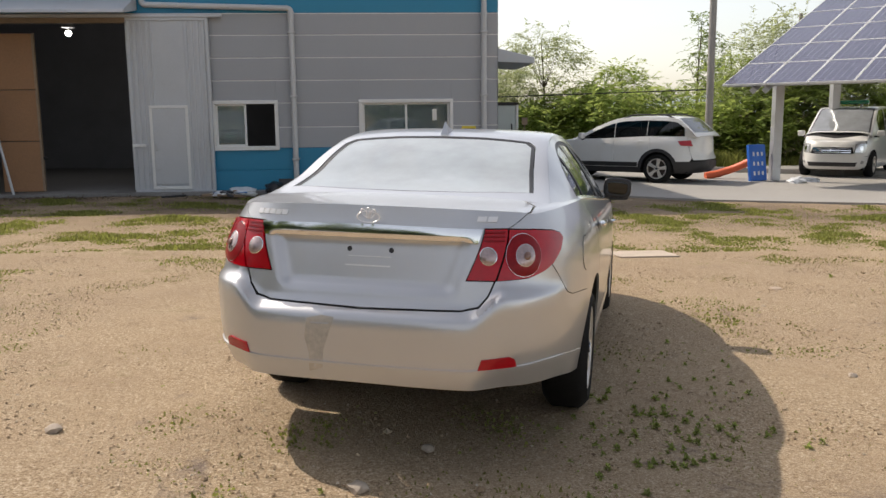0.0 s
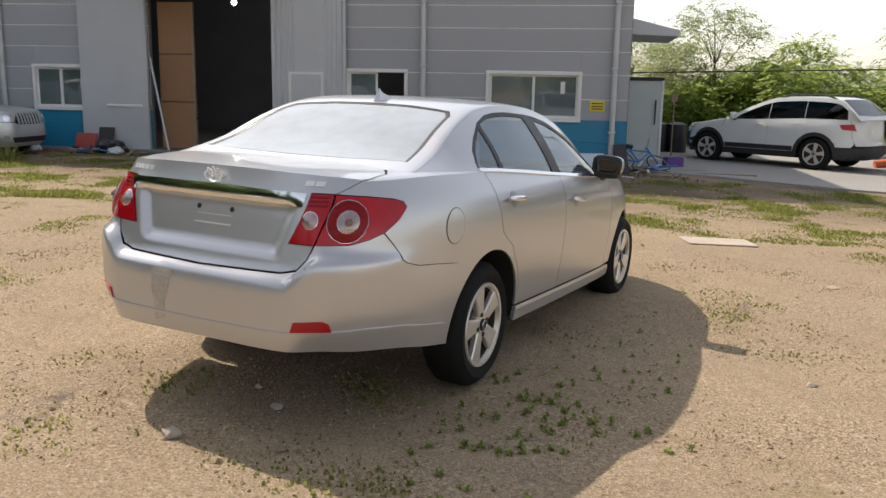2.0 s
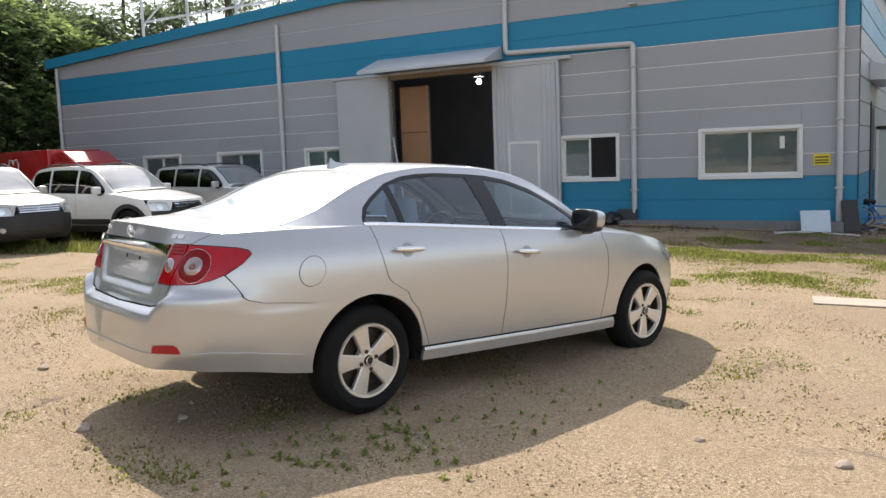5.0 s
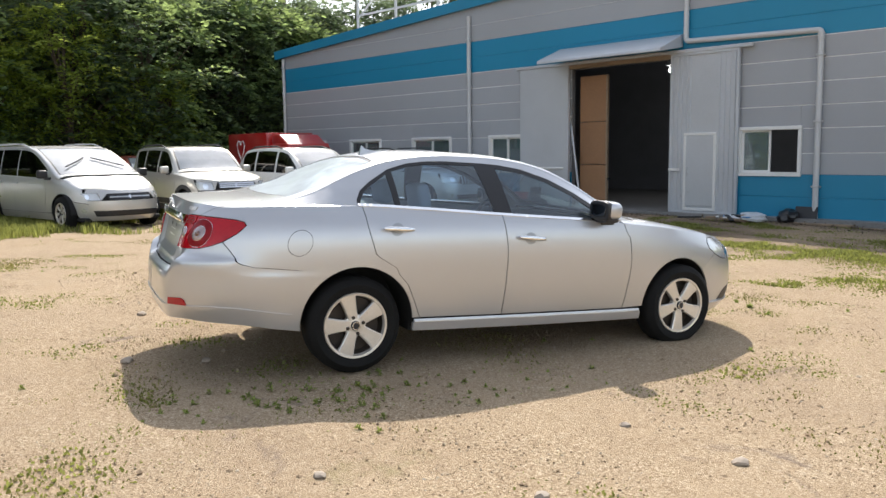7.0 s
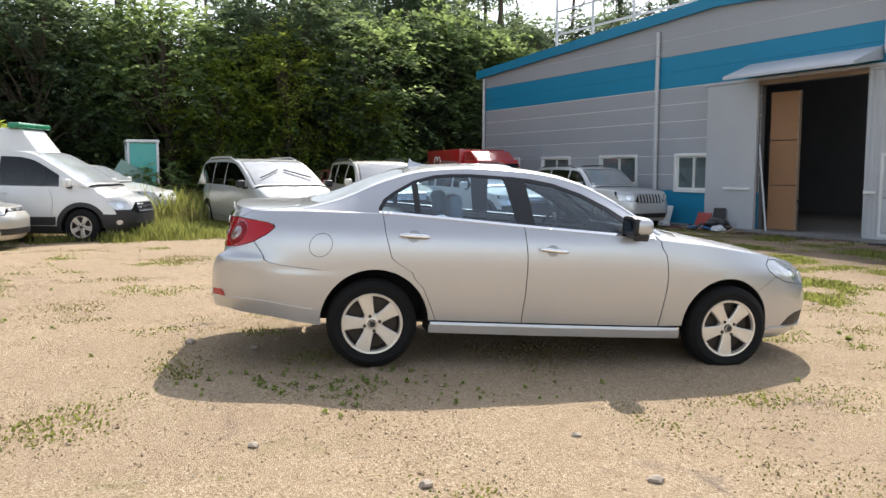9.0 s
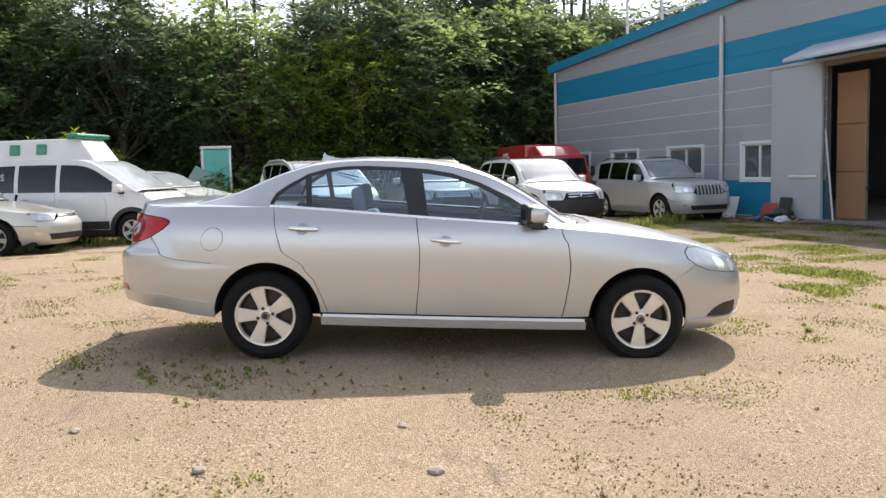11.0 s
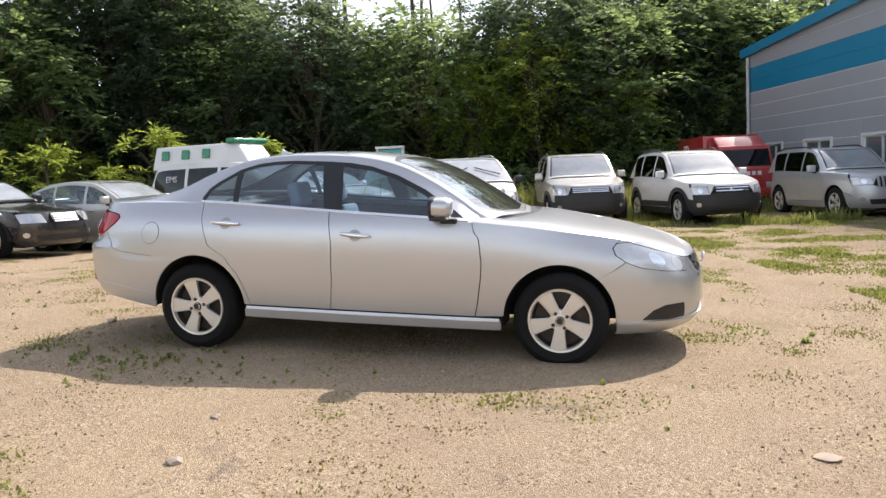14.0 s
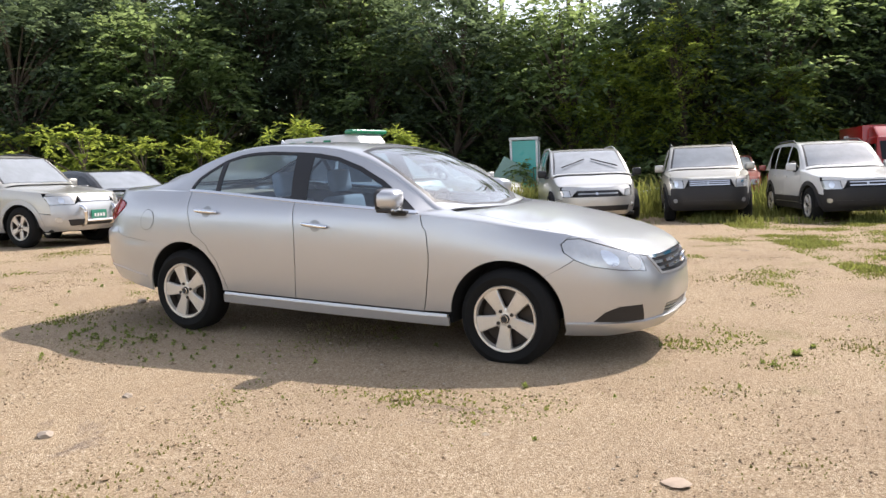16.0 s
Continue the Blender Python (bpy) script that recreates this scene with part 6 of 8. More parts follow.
# ---- fittings of the workshop ----
def window_unit(name, x0, x1, z0, z1, open_side, label):
    """A white sliding window: frame, two sashes, glass and a half of insect screen."""
    w = tagged(new(name), label, "window", kind="structure")
    y = WALL_Y
    for a in ((x0 - 0.04, x1 + 0.04, z0 - 0.05, z0 + 0.035), (x0 - 0.04, x1 + 0.04, z1 - 0.035, z1 + 0.04), (x0 - 0.04, x0 + 0.035, z0 + 0.035, z1 - 0.035), (x1 - 0.035, x1 + 0.04, z0 + 0.035, z1 - 0.035)):
        part("window_frame", bevelled_box(a[0], a[1], y - 0.05, y + 0.12, a[2], a[3], 0.006, 1), M_WHITE, w, smooth=0)
    mid = (x0 + x1) / 2
    for k, (a, b) in enumerate(((x0 + 0.035, mid + 0.02), (mid - 0.02, x1 - 0.035))):
        yy = y + 0.015 + 0.035 * k
        for r in ((a, b, z0 + 0.035, z0 + 0.075), (a, b, z1 - 0.075, z1 - 0.035), (a, a + 0.045, z0 + 0.075, z1 - 0.075), (b - 0.045, b, z0 + 0.075, z1 - 0.075)):
            if k == 1 and open_side == 2:
                continue
            part("sash", bevelled_box(r[0], r[1], yy, yy + 0.03, r[2], r[3], 0.004, 1), M_WHITE, w, smooth=0)
        if k == 1 and open_side == 2:
            continue
        pane = part("pane", box(bmesh.new(), a + 0.045, b - 0.045, yy + 0.012, yy + 0.018, z0 + 0.075, z1 - 0.075), M_WINGLASS, w, smooth=0)
        pane.visible_shadow = False
        if k == 0 and open_side >= 0:
            part("insect_screen", box(bmesh.new(), a + 0.03, b - 0.03, yy + 0.024, yy + 0.027, z0 + 0.06, z1 - 0.06), M_MESH, w, smooth=0)
    part("latch", bevelled_box(mid - 0.035, mid - 0.02, y + 0.0, y + 0.016, z0 + 0.4, z0 + 0.5, 0.004, 1), M_BLACK, w, smooth=0)


window_unit("window_1", *OPENINGS["window_1"], 0, "white sliding window with an insect screen, closed")
window_unit("window_2", *OPENINGS["window_2"], 2, "white sliding window, half open on a dark room")
for n, op in (("window_3", -1), ("window_4", 0), ("window_5", -1), ("window_6", -1)):
    window_unit(n, *OPENINGS[n], op, "white sliding window with dark glass")
part("window_note", box(bmesh.new(), 1.10, 1.19, WALL_Y + 0.055, WALL_Y + 0.058, 1.28, 1.52), M_WHITE, bpy.data.objects["window_1"], smooth=0)

# downpipes
def downpipe(points, label):
    p = thing("downpipe", label, "pipe", "downpipes")
    part("pipe", tube(bmesh.new(), bend(points, 0.09), 0.058, 12), M_PIPE, p)
    zs = np.arange(0.5, points[0][2], 1.3)
    for z in zs:
        part("bracket", bevelled_box(points[-1][0] - 0.075, points[-1][0] + 0.075, WALL_Y - 0.15, WALL_Y + 0.002, z - 0.02, z + 0.02, 0.006, 1), M_STEEL, p)
    for z in zs[1:3]:
        part("coupling", tube(bmesh.new(), [(points[-1][0], WALL_Y - 0.08, z + 0.3), (points[-1][0], WALL_Y - 0.08, z + 0.42)], 0.068, 12), M_PIPE, p)


FY = WALL_Y - 0.08
downpipe([(2.19, FY, 4.9), (2.19, FY, 2.0), (2.19, FY, -0.22)], "grey plastic downpipe at the building corner")
downpipe([(-4.79, FY, 5.1), (-4.79, FY, 3.66), (-1.80, FY, 3.58), (-1.80, FY, -0.22)], "grey plastic downpipe with a long sideways run")
downpipe([(-11.66, FY, 5.05), (-11.66, FY, 2.0), (-11.66, FY, -0.2)], "grey plastic downpipe beside a window")
downpipe([(-21.3, FY, 4.7), (-21.3, FY, 2.0), (-21.3, FY, -0.1)], "thin grey downpipe at the far corner")

# sliding gate: rail, two leaves, wicket door, canopy
gate_rail = thing("gate_rail", "weathered steel rail over the gate", "rail")
part("rail", bevelled_box(-9.8, -3.2, WALL_Y - 0.16, WALL_Y - 0.05, 3.40, 3.47, 0.01, 1), M_ALU, gate_rail)
part("header", bevelled_box(-8.15, -5.05, WALL_Y - 0.10, WALL_Y - 0.004, 3.30, 3.40, 0.008, 1), M_WOOD, gate_rail)
leaf = thing("gate_leaf", "plain grey sheet-metal sliding gate leaf", "gate", "gate leaves")
part("sheet", bevelled_box(-9.69, -8.06, WALL_Y - 0.13, WALL_Y - 0.075, -0.16, 3.40, 0.008, 1), M_ALU, leaf)
part("edge_trim", bevelled_box(-8.12, -8.05, WALL_Y - 0.145, WALL_Y - 0.06, -0.16, 3.40, 0.008, 1), M_ALU, leaf)
part("pull_bar", bevelled_box(-9.05, -8.2, WALL_Y - 0.17, WALL_Y - 0.13, 0.80, 0.86, 0.01, 1), M_WHITE, leaf)
leaf2 = thing("gate_leaf", "ribbed grey sheet-metal gate leaf with a wicket door", "gate", "gate leaves")
rib = bmesh.new()
xs, prof = np.linspace(-5.12, -3.50, 140), []
for x in xs:
    u = (x + 5.12) % 0.115
    ribbed = x < -4.62 or x > -4.02
    prof.append((x, 0.022 if (u < 0.06 and ribbed) else 0.0))
for z0, z1 in ((-0.16, 3.38),):
    rows = [[rib.verts.new((x, WALL_Y - 0.10 - d, z)) for x, d in prof] for z in (z0, z1)]
    for k in range(len(prof) - 1):
        rib.faces.new((rows[0][k], rows[0][k + 1], rows[1][k + 1], rows[1][k]))
part("ribbed_sheet", rib, M_ALU, leaf2, smooth=20)
part("back_sheet", box(bmesh.new(), -5.12, -3.50, WALL_Y - 0.085, WALL_Y - 0.06, -0.16, 3.38), M_ALU, leaf2, smooth=0)
for r in ((-5.13, -3.49, -0.17, -0.10), (-5.13, -3.49, 3.34, 3.41), (-5.14, -5.08, -0.1, 3.34), (-3.54, -3.48, -0.1, 3.34)):
    part("leaf_frame", bevelled_box(r[0], r[1], WALL_Y - 0.135, WALL_Y - 0.058, r[2], r[3], 0.006, 1), M_ALU, leaf2)
part("wicket_door", bevelled_box(-4.70, -4.03, WALL_Y - 0.142, WALL_Y - 0.10, 0.02, 1.58, 0.006, 1), M_ALU, leaf2)
for r in ((-4.76, -3.97, 1.58, 1.64), (-4.76, -4.70, -0.03, 1.58), (-4.03, -3.97, -0.03, 1.58), (-4.76, -3.97, -0.09, -0.03)):
    part("wicket_frame", bevelled_box(r[0], r[1], WALL_Y - 0.15, WALL_Y - 0.09, r[2], r[3], 0.005, 1), M_WHITE, leaf2)
part("wicket_handle", tube(bmesh.new(), bend([(-4.64, WALL_Y - 0.14, 0.72), (-4.64, WALL_Y - 0.20, 0.72), (-4.64, WALL_Y - 0.20, 0.86), (-4.64, WALL_Y - 0.14, 0.86)], 0.02, 3), 0.011, 8), M_STEEL, leaf2)
part("latch_bar", bevelled_box(-5.13, -4.86, WALL_Y - 0.17, WALL_Y - 0.12, 0.79, 0.85, 0.008, 1), M_WHITE, leaf2)
canopy = thing("gate_canopy", "grey sheet-metal canopy over the gate", "canopy")
bm = bmesh.new()
v = [bm.verts.new(c) for c in ((-8.42, WALL_Y - 0.01, 3.84), (-4.9, WALL_Y - 0.01, 3.84), (-4.9, WALL_Y - 0.93, 3.48), (-8.42, WALL_Y - 0.93, 3.48), (-8.42, WALL_Y - 0.01, 3.55), (-4.9, WALL_Y - 0.01, 3.55), (-4.9, WALL_Y - 0.93, 3.40), (-8.42, WALL_Y - 0.93, 3.40))]
for f in ((0, 3, 2, 1), (3, 7, 6, 2), (0, 4, 7, 3), (1, 2, 6, 5), (4, 5, 6, 7), (0, 1, 5, 4)):
    bm.faces.new([v[i] for i in f])
part("sheet", rounded(bm, 0.012, 1), M_ALU, canopy)
# plywood folding leaf and props inside the gate
ply = thing("plywood_leaf", "brown plywood leaf of three boards in the gate", "door")
for z0, z1 in ((-0.12, 0.92), (0.935, 1.98), (1.995, 3.12)):
    part("board", bevelled_box(-7.92, -7.10, WALL_Y + 0.18, WALL_Y + 0.21, z0, z1, 0.004, 1), M_PLY, ply)
part("edge_strip", bevelled_box(-7.12, -7.07, WALL_Y + 0.16, WALL_Y + 0.23, -0.12, 3.12, 0.004, 1), M_WOOD, ply)
part("padlock_bar", bevelled_box(-7.10, -6.98, WALL_Y + 0.17, WALL_Y + 0.19, 0.55, 0.60, 0.004, 1), M_BLACK, ply)
thing("leaning_pole", "long grey wooden pole leaning in the gateway", "pole", bm=tube(bmesh.new(), [(-7.55, WALL_Y - 0.25, -0.18), (-8.02, WALL_Y - 0.05, 1.9)], 0.025, 8), material=M_ALU)
lamp = thing("high_bay_lamp", "bright round lamp hanging in the workshop", "lamp")
part("bulb", pillow(0.075, 0.075, 0.075, pose(-7.75, 22.2, 3.50), 1.0), glow("lamp_glow", (1, 0.97, 0.9), 14), lamp)
part("lamp_hood", tube(bmesh.new(), [(-7.75, 22.2, 3.63), (-7.75, 22.2, 3.85), (-7.75, 22.2, 4.8)], [0.16, 0.08, 0.012], 16), M_STEEL, lamp)
bulb = new("lamp_light", bpy.data.lights.new("lamp_light", "POINT"))
bulb.data.energy, bulb.data.shadow_soft_size, bulb.location = 14, 0.15, (-7.75, 22.2, 3.2)
# yellow notice
sign = thing("notice", "small yellow notice on the wall", "sign")
part("plate", bevelled_box(1.72, 2.02, WALL_Y - 0.012, WALL_Y - 0.001, 0.93, 1.15, 0.004, 1), M_YELLOW, sign)
for z in (1.09, 1.03, 0.98):
    part("text_bar", box(bmesh.new(), 1.75, 1.99, WALL_Y - 0.015, WALL_Y - 0.0125, z - 0.012, z + 0.012), M_GREYPLAST, sign, smooth=0)
# side canopy, door, glass leaf
cano = thing("side_canopy", "grey sheet-metal canopy over the side door", "canopy")
bm = bmesh.new()
v = [bm.verts.new(c) for c in ((EAST, 20.2, 3.0), (EAST, 23.0, 3.0), (EAST + 1.15, 23.0, 2.72), (EAST + 1.15, 20.2, 2.72), (EAST, 20.2, 2.62), (EAST, 23.0, 2.62), (EAST + 1.15, 23.0, 2.58), (EAST + 1.15, 20.2, 2.58))]
for f in ((0, 3, 2, 1), (3, 7, 6, 2), (0, 4, 7, 3), (1, 2, 6, 5), (4, 5, 6, 7), (0, 1, 5, 4)):
    bm.faces.new([v[i] for i in f])
part("sheet", rounded(bm, 0.012, 1), M_ALU, cano)
sdoor = thing("side_door", "pale glazed door standing open beside the wall", "door")
M_FROST = mat("frosted_door", (0.50, 0.56, 0.55), 0.35, 0, 0.06, 1.5, 50, 0.05, 0.001)
part("leaf", bevelled_box(EAST + 0.06, EAST + 1.02, 21.93, 21.98, -0.36, 1.62, 0.006, 1), M_FROST, sdoor)
for r in ((EAST + 0.03, EAST + 0.09, -0.37, 1.7), (EAST + 0.98, EAST + 1.04, -0.37, 1.7)):
    part("stile", bevelled_box(r[0], r[1], 21.91, 22.0, r[2], r[3], 0.006, 1), M_WHITE, sdoor)
part("head_rail", bevelled_box(EAST + 0.03, EAST + 1.04, 21.91, 22.0, 1.62, 1.70, 0.006, 1), M_GREYPLAST, sdoor)
part("pull_handle", tube(bmesh.new(), [(EAST + 0.86, 21.90, 0.55), (EAST + 0.86, 21.88, 0.6), (EAST + 0.86, 21.88, 1.1), (EAST + 0.86, 21.90, 1.15)], 0.018, 8), M_BLACK, sdoor)
part("door_jamb", bevelled_box(EAST - 0.10, EAST + 0.03, 20.68, 20.76, -0.4, 2.2, 0.006, 1), M_GREYPLAST, sdoor)
tank = thing("water_tank", "black plastic barrels beside the side door", "tank")
for k, x in enumerate((3.75, 4.30)):
    part("barrel", tube(bmesh.new(), [(x, 25.4, gz(x, 25.4)), (x, 25.4, 0.1), (x, 25.4, 0.45), (x, 25.4, 0.5)], [0.28, 0.30, 0.28, 0.1], 18), M_BLACK, tank)
thing("sign_post", "rusty thin post with a small plate", "post", bm=box(tube(bmesh.new(), [(3.98, 23.6, -0.4), (3.98, 23.6, 1.25)], 0.02, 8), 3.90, 4.06, 23.57, 23.59, 1.1, 1.3), material=M_WOOD)

# steel frame with panels over the roof, behind the ridge
M_CELL, nt, p = nodes_of("solar_cell")
tc, br = nt.nodes.new("ShaderNodeTexCoord"), nt.nodes.new("ShaderNodeTexBrick")
br.offset, br.inputs["Scale"].default_value = 0.0, 1.0
for k, vv in (("Brick Width", 0.16), ("Row Height", 0.16), ("Mortar Size", 0.006)):
    br.inputs[k].default_value = vv
br.inputs["Color1"].default_value, br.inputs["Color2"].default_value, br.inputs["Mortar"].default_value = (0.035, 0.03, 0.07, 1), (0.05, 0.045, 0.09, 1), (0.2, 0.2, 0.25, 1)
nt.links.new(tc.outputs["Object"], br.inputs["Vector"])
nt.links.new(br.outputs[0], p.inputs["Base Color"])
p.inputs["Roughness"].default_value, p.inputs["Coat Weight"].default_value = 0.25, 0.5


def solar_array(name, label, base, u, v, cols, rows, pw, ph, tilt, posts, post_r, foot):
    """Solar panels in rows on a steel frame; base: its low corner, u along the low edge, v up the slope."""
    arr = thing(name, label, "solar array")
    rise = math.tan(radians(tilt))
    U, V = Vector((*u, 0)), Vector((*v, 0)) + Vector((0, 0, rise))
    V.normalize()
    N = U.cross(V).normalized()
    m0 = Matrix((U, V, N)).transposed().to_4x4()
    cell = mesh_of(bevelled_box(0.012, pw - 0.012, 0.012, ph - 0.012, 0, 0.035, 0.004, 1), "panel", 0)
    cell.materials.append(M_CELL)
    edge = bmesh.new()
    for r in ((0, pw, 0, 0.016), (0, pw, ph - 0.016, ph), (0, 0.016, 0.016, ph - 0.016), (pw - 0.016, pw, 0.016, ph - 0.016)):
        box(edge, r[0], r[1], r[2], r[3], -0.005, 0.042)
    edge_me = mesh_of(edge, "panel_frame", 0)
    edge_me.materials.append(M_WHITE)
    for i in range(cols):
        for j in range(rows):
            at = Matrix.Translation(Vector(base) + U * (i * (pw + 0.02)) + V * (j * (ph + 0.02))) @ m0
            q = new("panel", cell)
            q.parent, q.matrix_basis = arr, at
            e = new("panel_frame", edge_me)
            e.parent, e.matrix_basis = q, Matrix.Identity(4)
    w, h = cols * (pw + 0.02), rows * (ph + 0.02)
    for j in np.linspace(0.3, h - 0.3, max(2, rows)):
        a, b = Vector(base) + V * j - N * 0.08, Vector(base) + V * j - N * 0.08 + U * w
        part("purlin", tube(bmesh.new(), [a, b], 0.05, 4), M_STEEL, arr)
    for s, tt in posts:
        top = Vector(base) + U * s + V * tt - N * 0.12
        part("post", tube(bmesh.new(), [(top.x, top.y, foot(top.x, top.y)), tuple(top)], post_r, 4), M_STEEL, arr)
        part("rafter", tube(bmesh.new(), [Vector(base) + U * s - N * 0.16 + V * 0.1, Vector(base) + U * s - N * 0.16 + V * (h - 0.1)], post_r * 0.6, 4), M_STEEL, arr)
    return arr


solar_array("solar_canopy", "blue solar-panel canopy on square steel posts", (8.4, 20.6, 2.02), (0.7071, -0.7071), (0.7071, 0.7071), 9, 7, 0.99, 1.62, 20, [(0.7, 1.96), (1.0, 5.9), (6.0, 1.96), (6.0, 5.9)], 0.155, lambda x, y: gz(x, y))
solar_array("roof_solar_array", "solar array on a white steel frame above the roof", (-19.5, 24.5, 6.0), (1.0, 0.0), (0.0, 1.0), 20, 4, 0.99, 1.62, 14, [(k, t) for k in np.arange(0.4, 20, 2.4) for t in (0.4, 5.6)], 0.07, lambda x, y: eave(x) + 0.1)
frame_ = thing("roof_frame", "white steel railing frame on the roof edge", "frame")
for k, x in enumerate(np.arange(-18.8, -6.0, 2.1)):
    part("upright", tube(bmesh.new(), [(x, 19.6, eave(x) + 0.1), (x, 19.6, 7.4)], 0.05, 6), M_STEEL, frame_)
for z in (6.1, 6.9):
    part("cross_bar", tube(bmesh.new(), [(-18.8, 19.6, z), (-8.3, 19.6, z)], 0.035, 6), M_STEEL, frame_)
for x in np.arange(-18.8, -8.0, 4.2):
    part("brace", tube(bmesh.new(), [(x, 19.6, 6.0), (x + 2.1, 19.6, 7.3)], 0.03, 6), M_STEEL, frame_)

# concrete pad, kerb and what stands on it
pad_loop = [(2.55, 18.9), (4.2, 18.35), (6.63, 16.75), (9.7, 15.65), (16, 13.4), (30, 9.0), (45, 20), (40, 27), (14, 27.5), (11.0, 27.0), (9.0, 27.0), (2.55, 31)]
vf = patch(pad_loop, lambda x, y: np.stack([x, y, ground_height(x, y) + 0.035], -1), (10, 20, -50), 0.7, 0.12)
pad = tagged(thing("pavement", "grey concrete pad beside the workshop", "pavement", kind="structure", bm=vf, material=M_CONC))
kerb = tagged(new("kerb"), "low concrete kerb at the end of the pad", "kerb", kind="structure")
for k in range(9):
    a = Vector((7.6, 26.6, 0)).lerp(Vector((15.5, 20.9, 0)), k / 9)
    part("kerb_stone", bevelled_box(0.005, 1.075, 0, 0.18, -0.1, 0.16, 0.02, 2, pose(a.x, a.y, gz(a.x, a.y) + 0.02, 0, 0, -36)), M_CONC, kerb)
slide = thing("blue_panel", "blue moulded plastic panel with holes, leaning", "panel")
bp = bevelled_box(-0.28, 0.28, -0.05, 0.05, 0.0, 0.95, 0.03, 2)
part("board", bp, M_BLUE, slide)
slide.matrix_world = pose(9.75, 21.35, gz(9.7, 21.4) + 0.03, -8, 0, 20)
for x in (-0.14, 0.0, 0.14):
    for z in (0.2, 0.45, 0.7):
        part("hole", bevelled_box(x - 0.03, x + 0.03, -0.058, -0.045, z - 0.05, z + 0.05, 0.005, 1), M_WHITE, slide)
thing("orange_hose", "thick faded orange hose lying on the pad", "hose", bm=tube(bmesh.new(), [(8.75, 22.4, gz(8.75, 22.4) + 0.10), (9.1, 22.4, gz(9.1, 22.4) + 0.16), (9.5, 22.2, -0.1), (9.8, 21.9, 0.10)], 0.10, 12), material=M_ORANGE)
pole = thing("utility_pole", "tall concrete power pole with wires", "pole")
part("shaft", tube(bmesh.new(), [(10.95, 27.9, -0.5), (10.95, 27.9, 12.0)], [0.13, 0.10], 14), M_CONC, pole)
for k, (dx, z) in enumerate(((-0.2, 9.0), (0.0, 9.4), (0.25, 9.8))):
    pts = [(10.95 + dx + 30 * t, 27.9 + 34 * t, z - 3.2 * t + 4.0 * t * (t - 1)) for t in np.linspace(0, 1, 10)]
    part("wire", tube(bmesh.new(), pts, 0.015, 4), M_BLACK, pole)
far_line = thing("power_line", "far wooden power pole with a crossbar", "pole")
part("shaft", tube(bmesh.new(), [(22.0, 44.0, -0.5), (22.0, 44.0, 6.5)], [0.14, 0.1], 10), M_CONC, far_line)
part("crossbar", bevelled_box(20.9, 23.1, 43.95, 44.05, 4.2, 4.3, 0.01, 1), M_STEEL, far_line)
for x in (21.0, 21.5, 22.6, 23.0):
    part("insulator", tube(bmesh.new(), [(x, 44.0, 4.3), (x, 44.0, 4.55)], 0.05, 8), M_GREYPLAST, far_line)
wire_fence = thing("overhead_cable", "thin dark cable crossing before the trees", "cable", bm=tube(bmesh.new(), [(-5, 31.5, 2.1), (3, 31.2, 2.0), (10.9, 27.9, 2.15)], 0.02, 5), material=M_BLACK)

# turquoise booth by the wood's edge
booth = thing("booth", "turquoise-panelled phone booth with a white frame", "booth", at=pose(-20.65, 5.62, gz(-20.6, 5.6), 0, 0, 88))
M_TURQ = mat("turquoise_panel", (0.06, 0.42, 0.38), 0.3, 0, 0.1, 1.5, 40, 0.05, 0.002, coat=0.3)
for x in (-0.42, 0.42):
    for y in (-0.4, 0.4):
        part("corner_post", bevelled_box(x - 0.035, x + 0.035, y - 0.035, y + 0.035, 0, 2.15, 0.008, 1), M_WHITE, booth)
part("roof_frame", bevelled_box(-0.48, 0.48, -0.46, 0.46, 2.15, 2.24, 0.02, 2), M_WHITE, booth)
for r in ((-0.385, 0.385, 0.38, 0.40), (-0.385, 0.385, -0.40, -0.38)):
    part("panel", bevelled_box(r[0], r[1], r[2], r[3], 0.1, 2.13, 0.004, 1), M_TURQ, booth)
for x in (-0.41, 0.40):
    part("panel", bevelled_box(x, x + 0.015, -0.365, 0.365, 0.1, 2.13, 0.004, 1), M_TURQ, booth)
thing("leaning_board", "pale green board leaning against the booth", "board", bm=bevelled_box(-0.5, 0.5, -0.02, 0.02, 0, 1.6, 0.005, 1, pose(-20.2, 4.55, gz(-20, 4.5), 0, 32, 85)), material=mat("pale_board", (0.25, 0.38, 0.33), 0.6))

# ---- trees and grass ----
def leaf_mat(name, front, through, tone=0.35):
    """Leaves: dull green that lets some light through, each leaf a shade of its own."""
    m, nt, p = nodes_of(name)
    geo = nt.nodes.new("ShaderNodeNewGeometry")
    shade = ramp(nt, geo.outputs["Random Per Island"], [(0.0, 1 - tone), (0.7, 1.0), (1.0, 1 + tone)])
    veins = noise_node(nt, 9, 3)
    a = mixed(nt, 1.0, mixed(nt, veins.outputs[0], tuple(v * 0.8 for v in front), tuple(v * 1.2 for v in front)), shade, "MULTIPLY")
    b = mixed(nt, 1.0, through, shade, "MULTIPLY")
    nt.links.new(a, p.inputs["Base Color"])
    p.inputs["Roughness"].default_value, p.inputs["Specular IOR Level"].default_value = 0.75, 0.12
    tl, mx = nt.nodes.new("ShaderNodeBsdfTranslucent"), nt.nodes.new("ShaderNodeMixShader")
    nt.links.new(b, tl.inputs[0])
    mx.inputs[0].default_value = 0.48
    nt.links.new(p.outputs[0], mx.inputs[1])
    nt.links.new(tl.outputs[0], mx.inputs[2])
    nt.links.new(mx.outputs[0], nt.nodes["Material Output"].inputs[0])
    return m


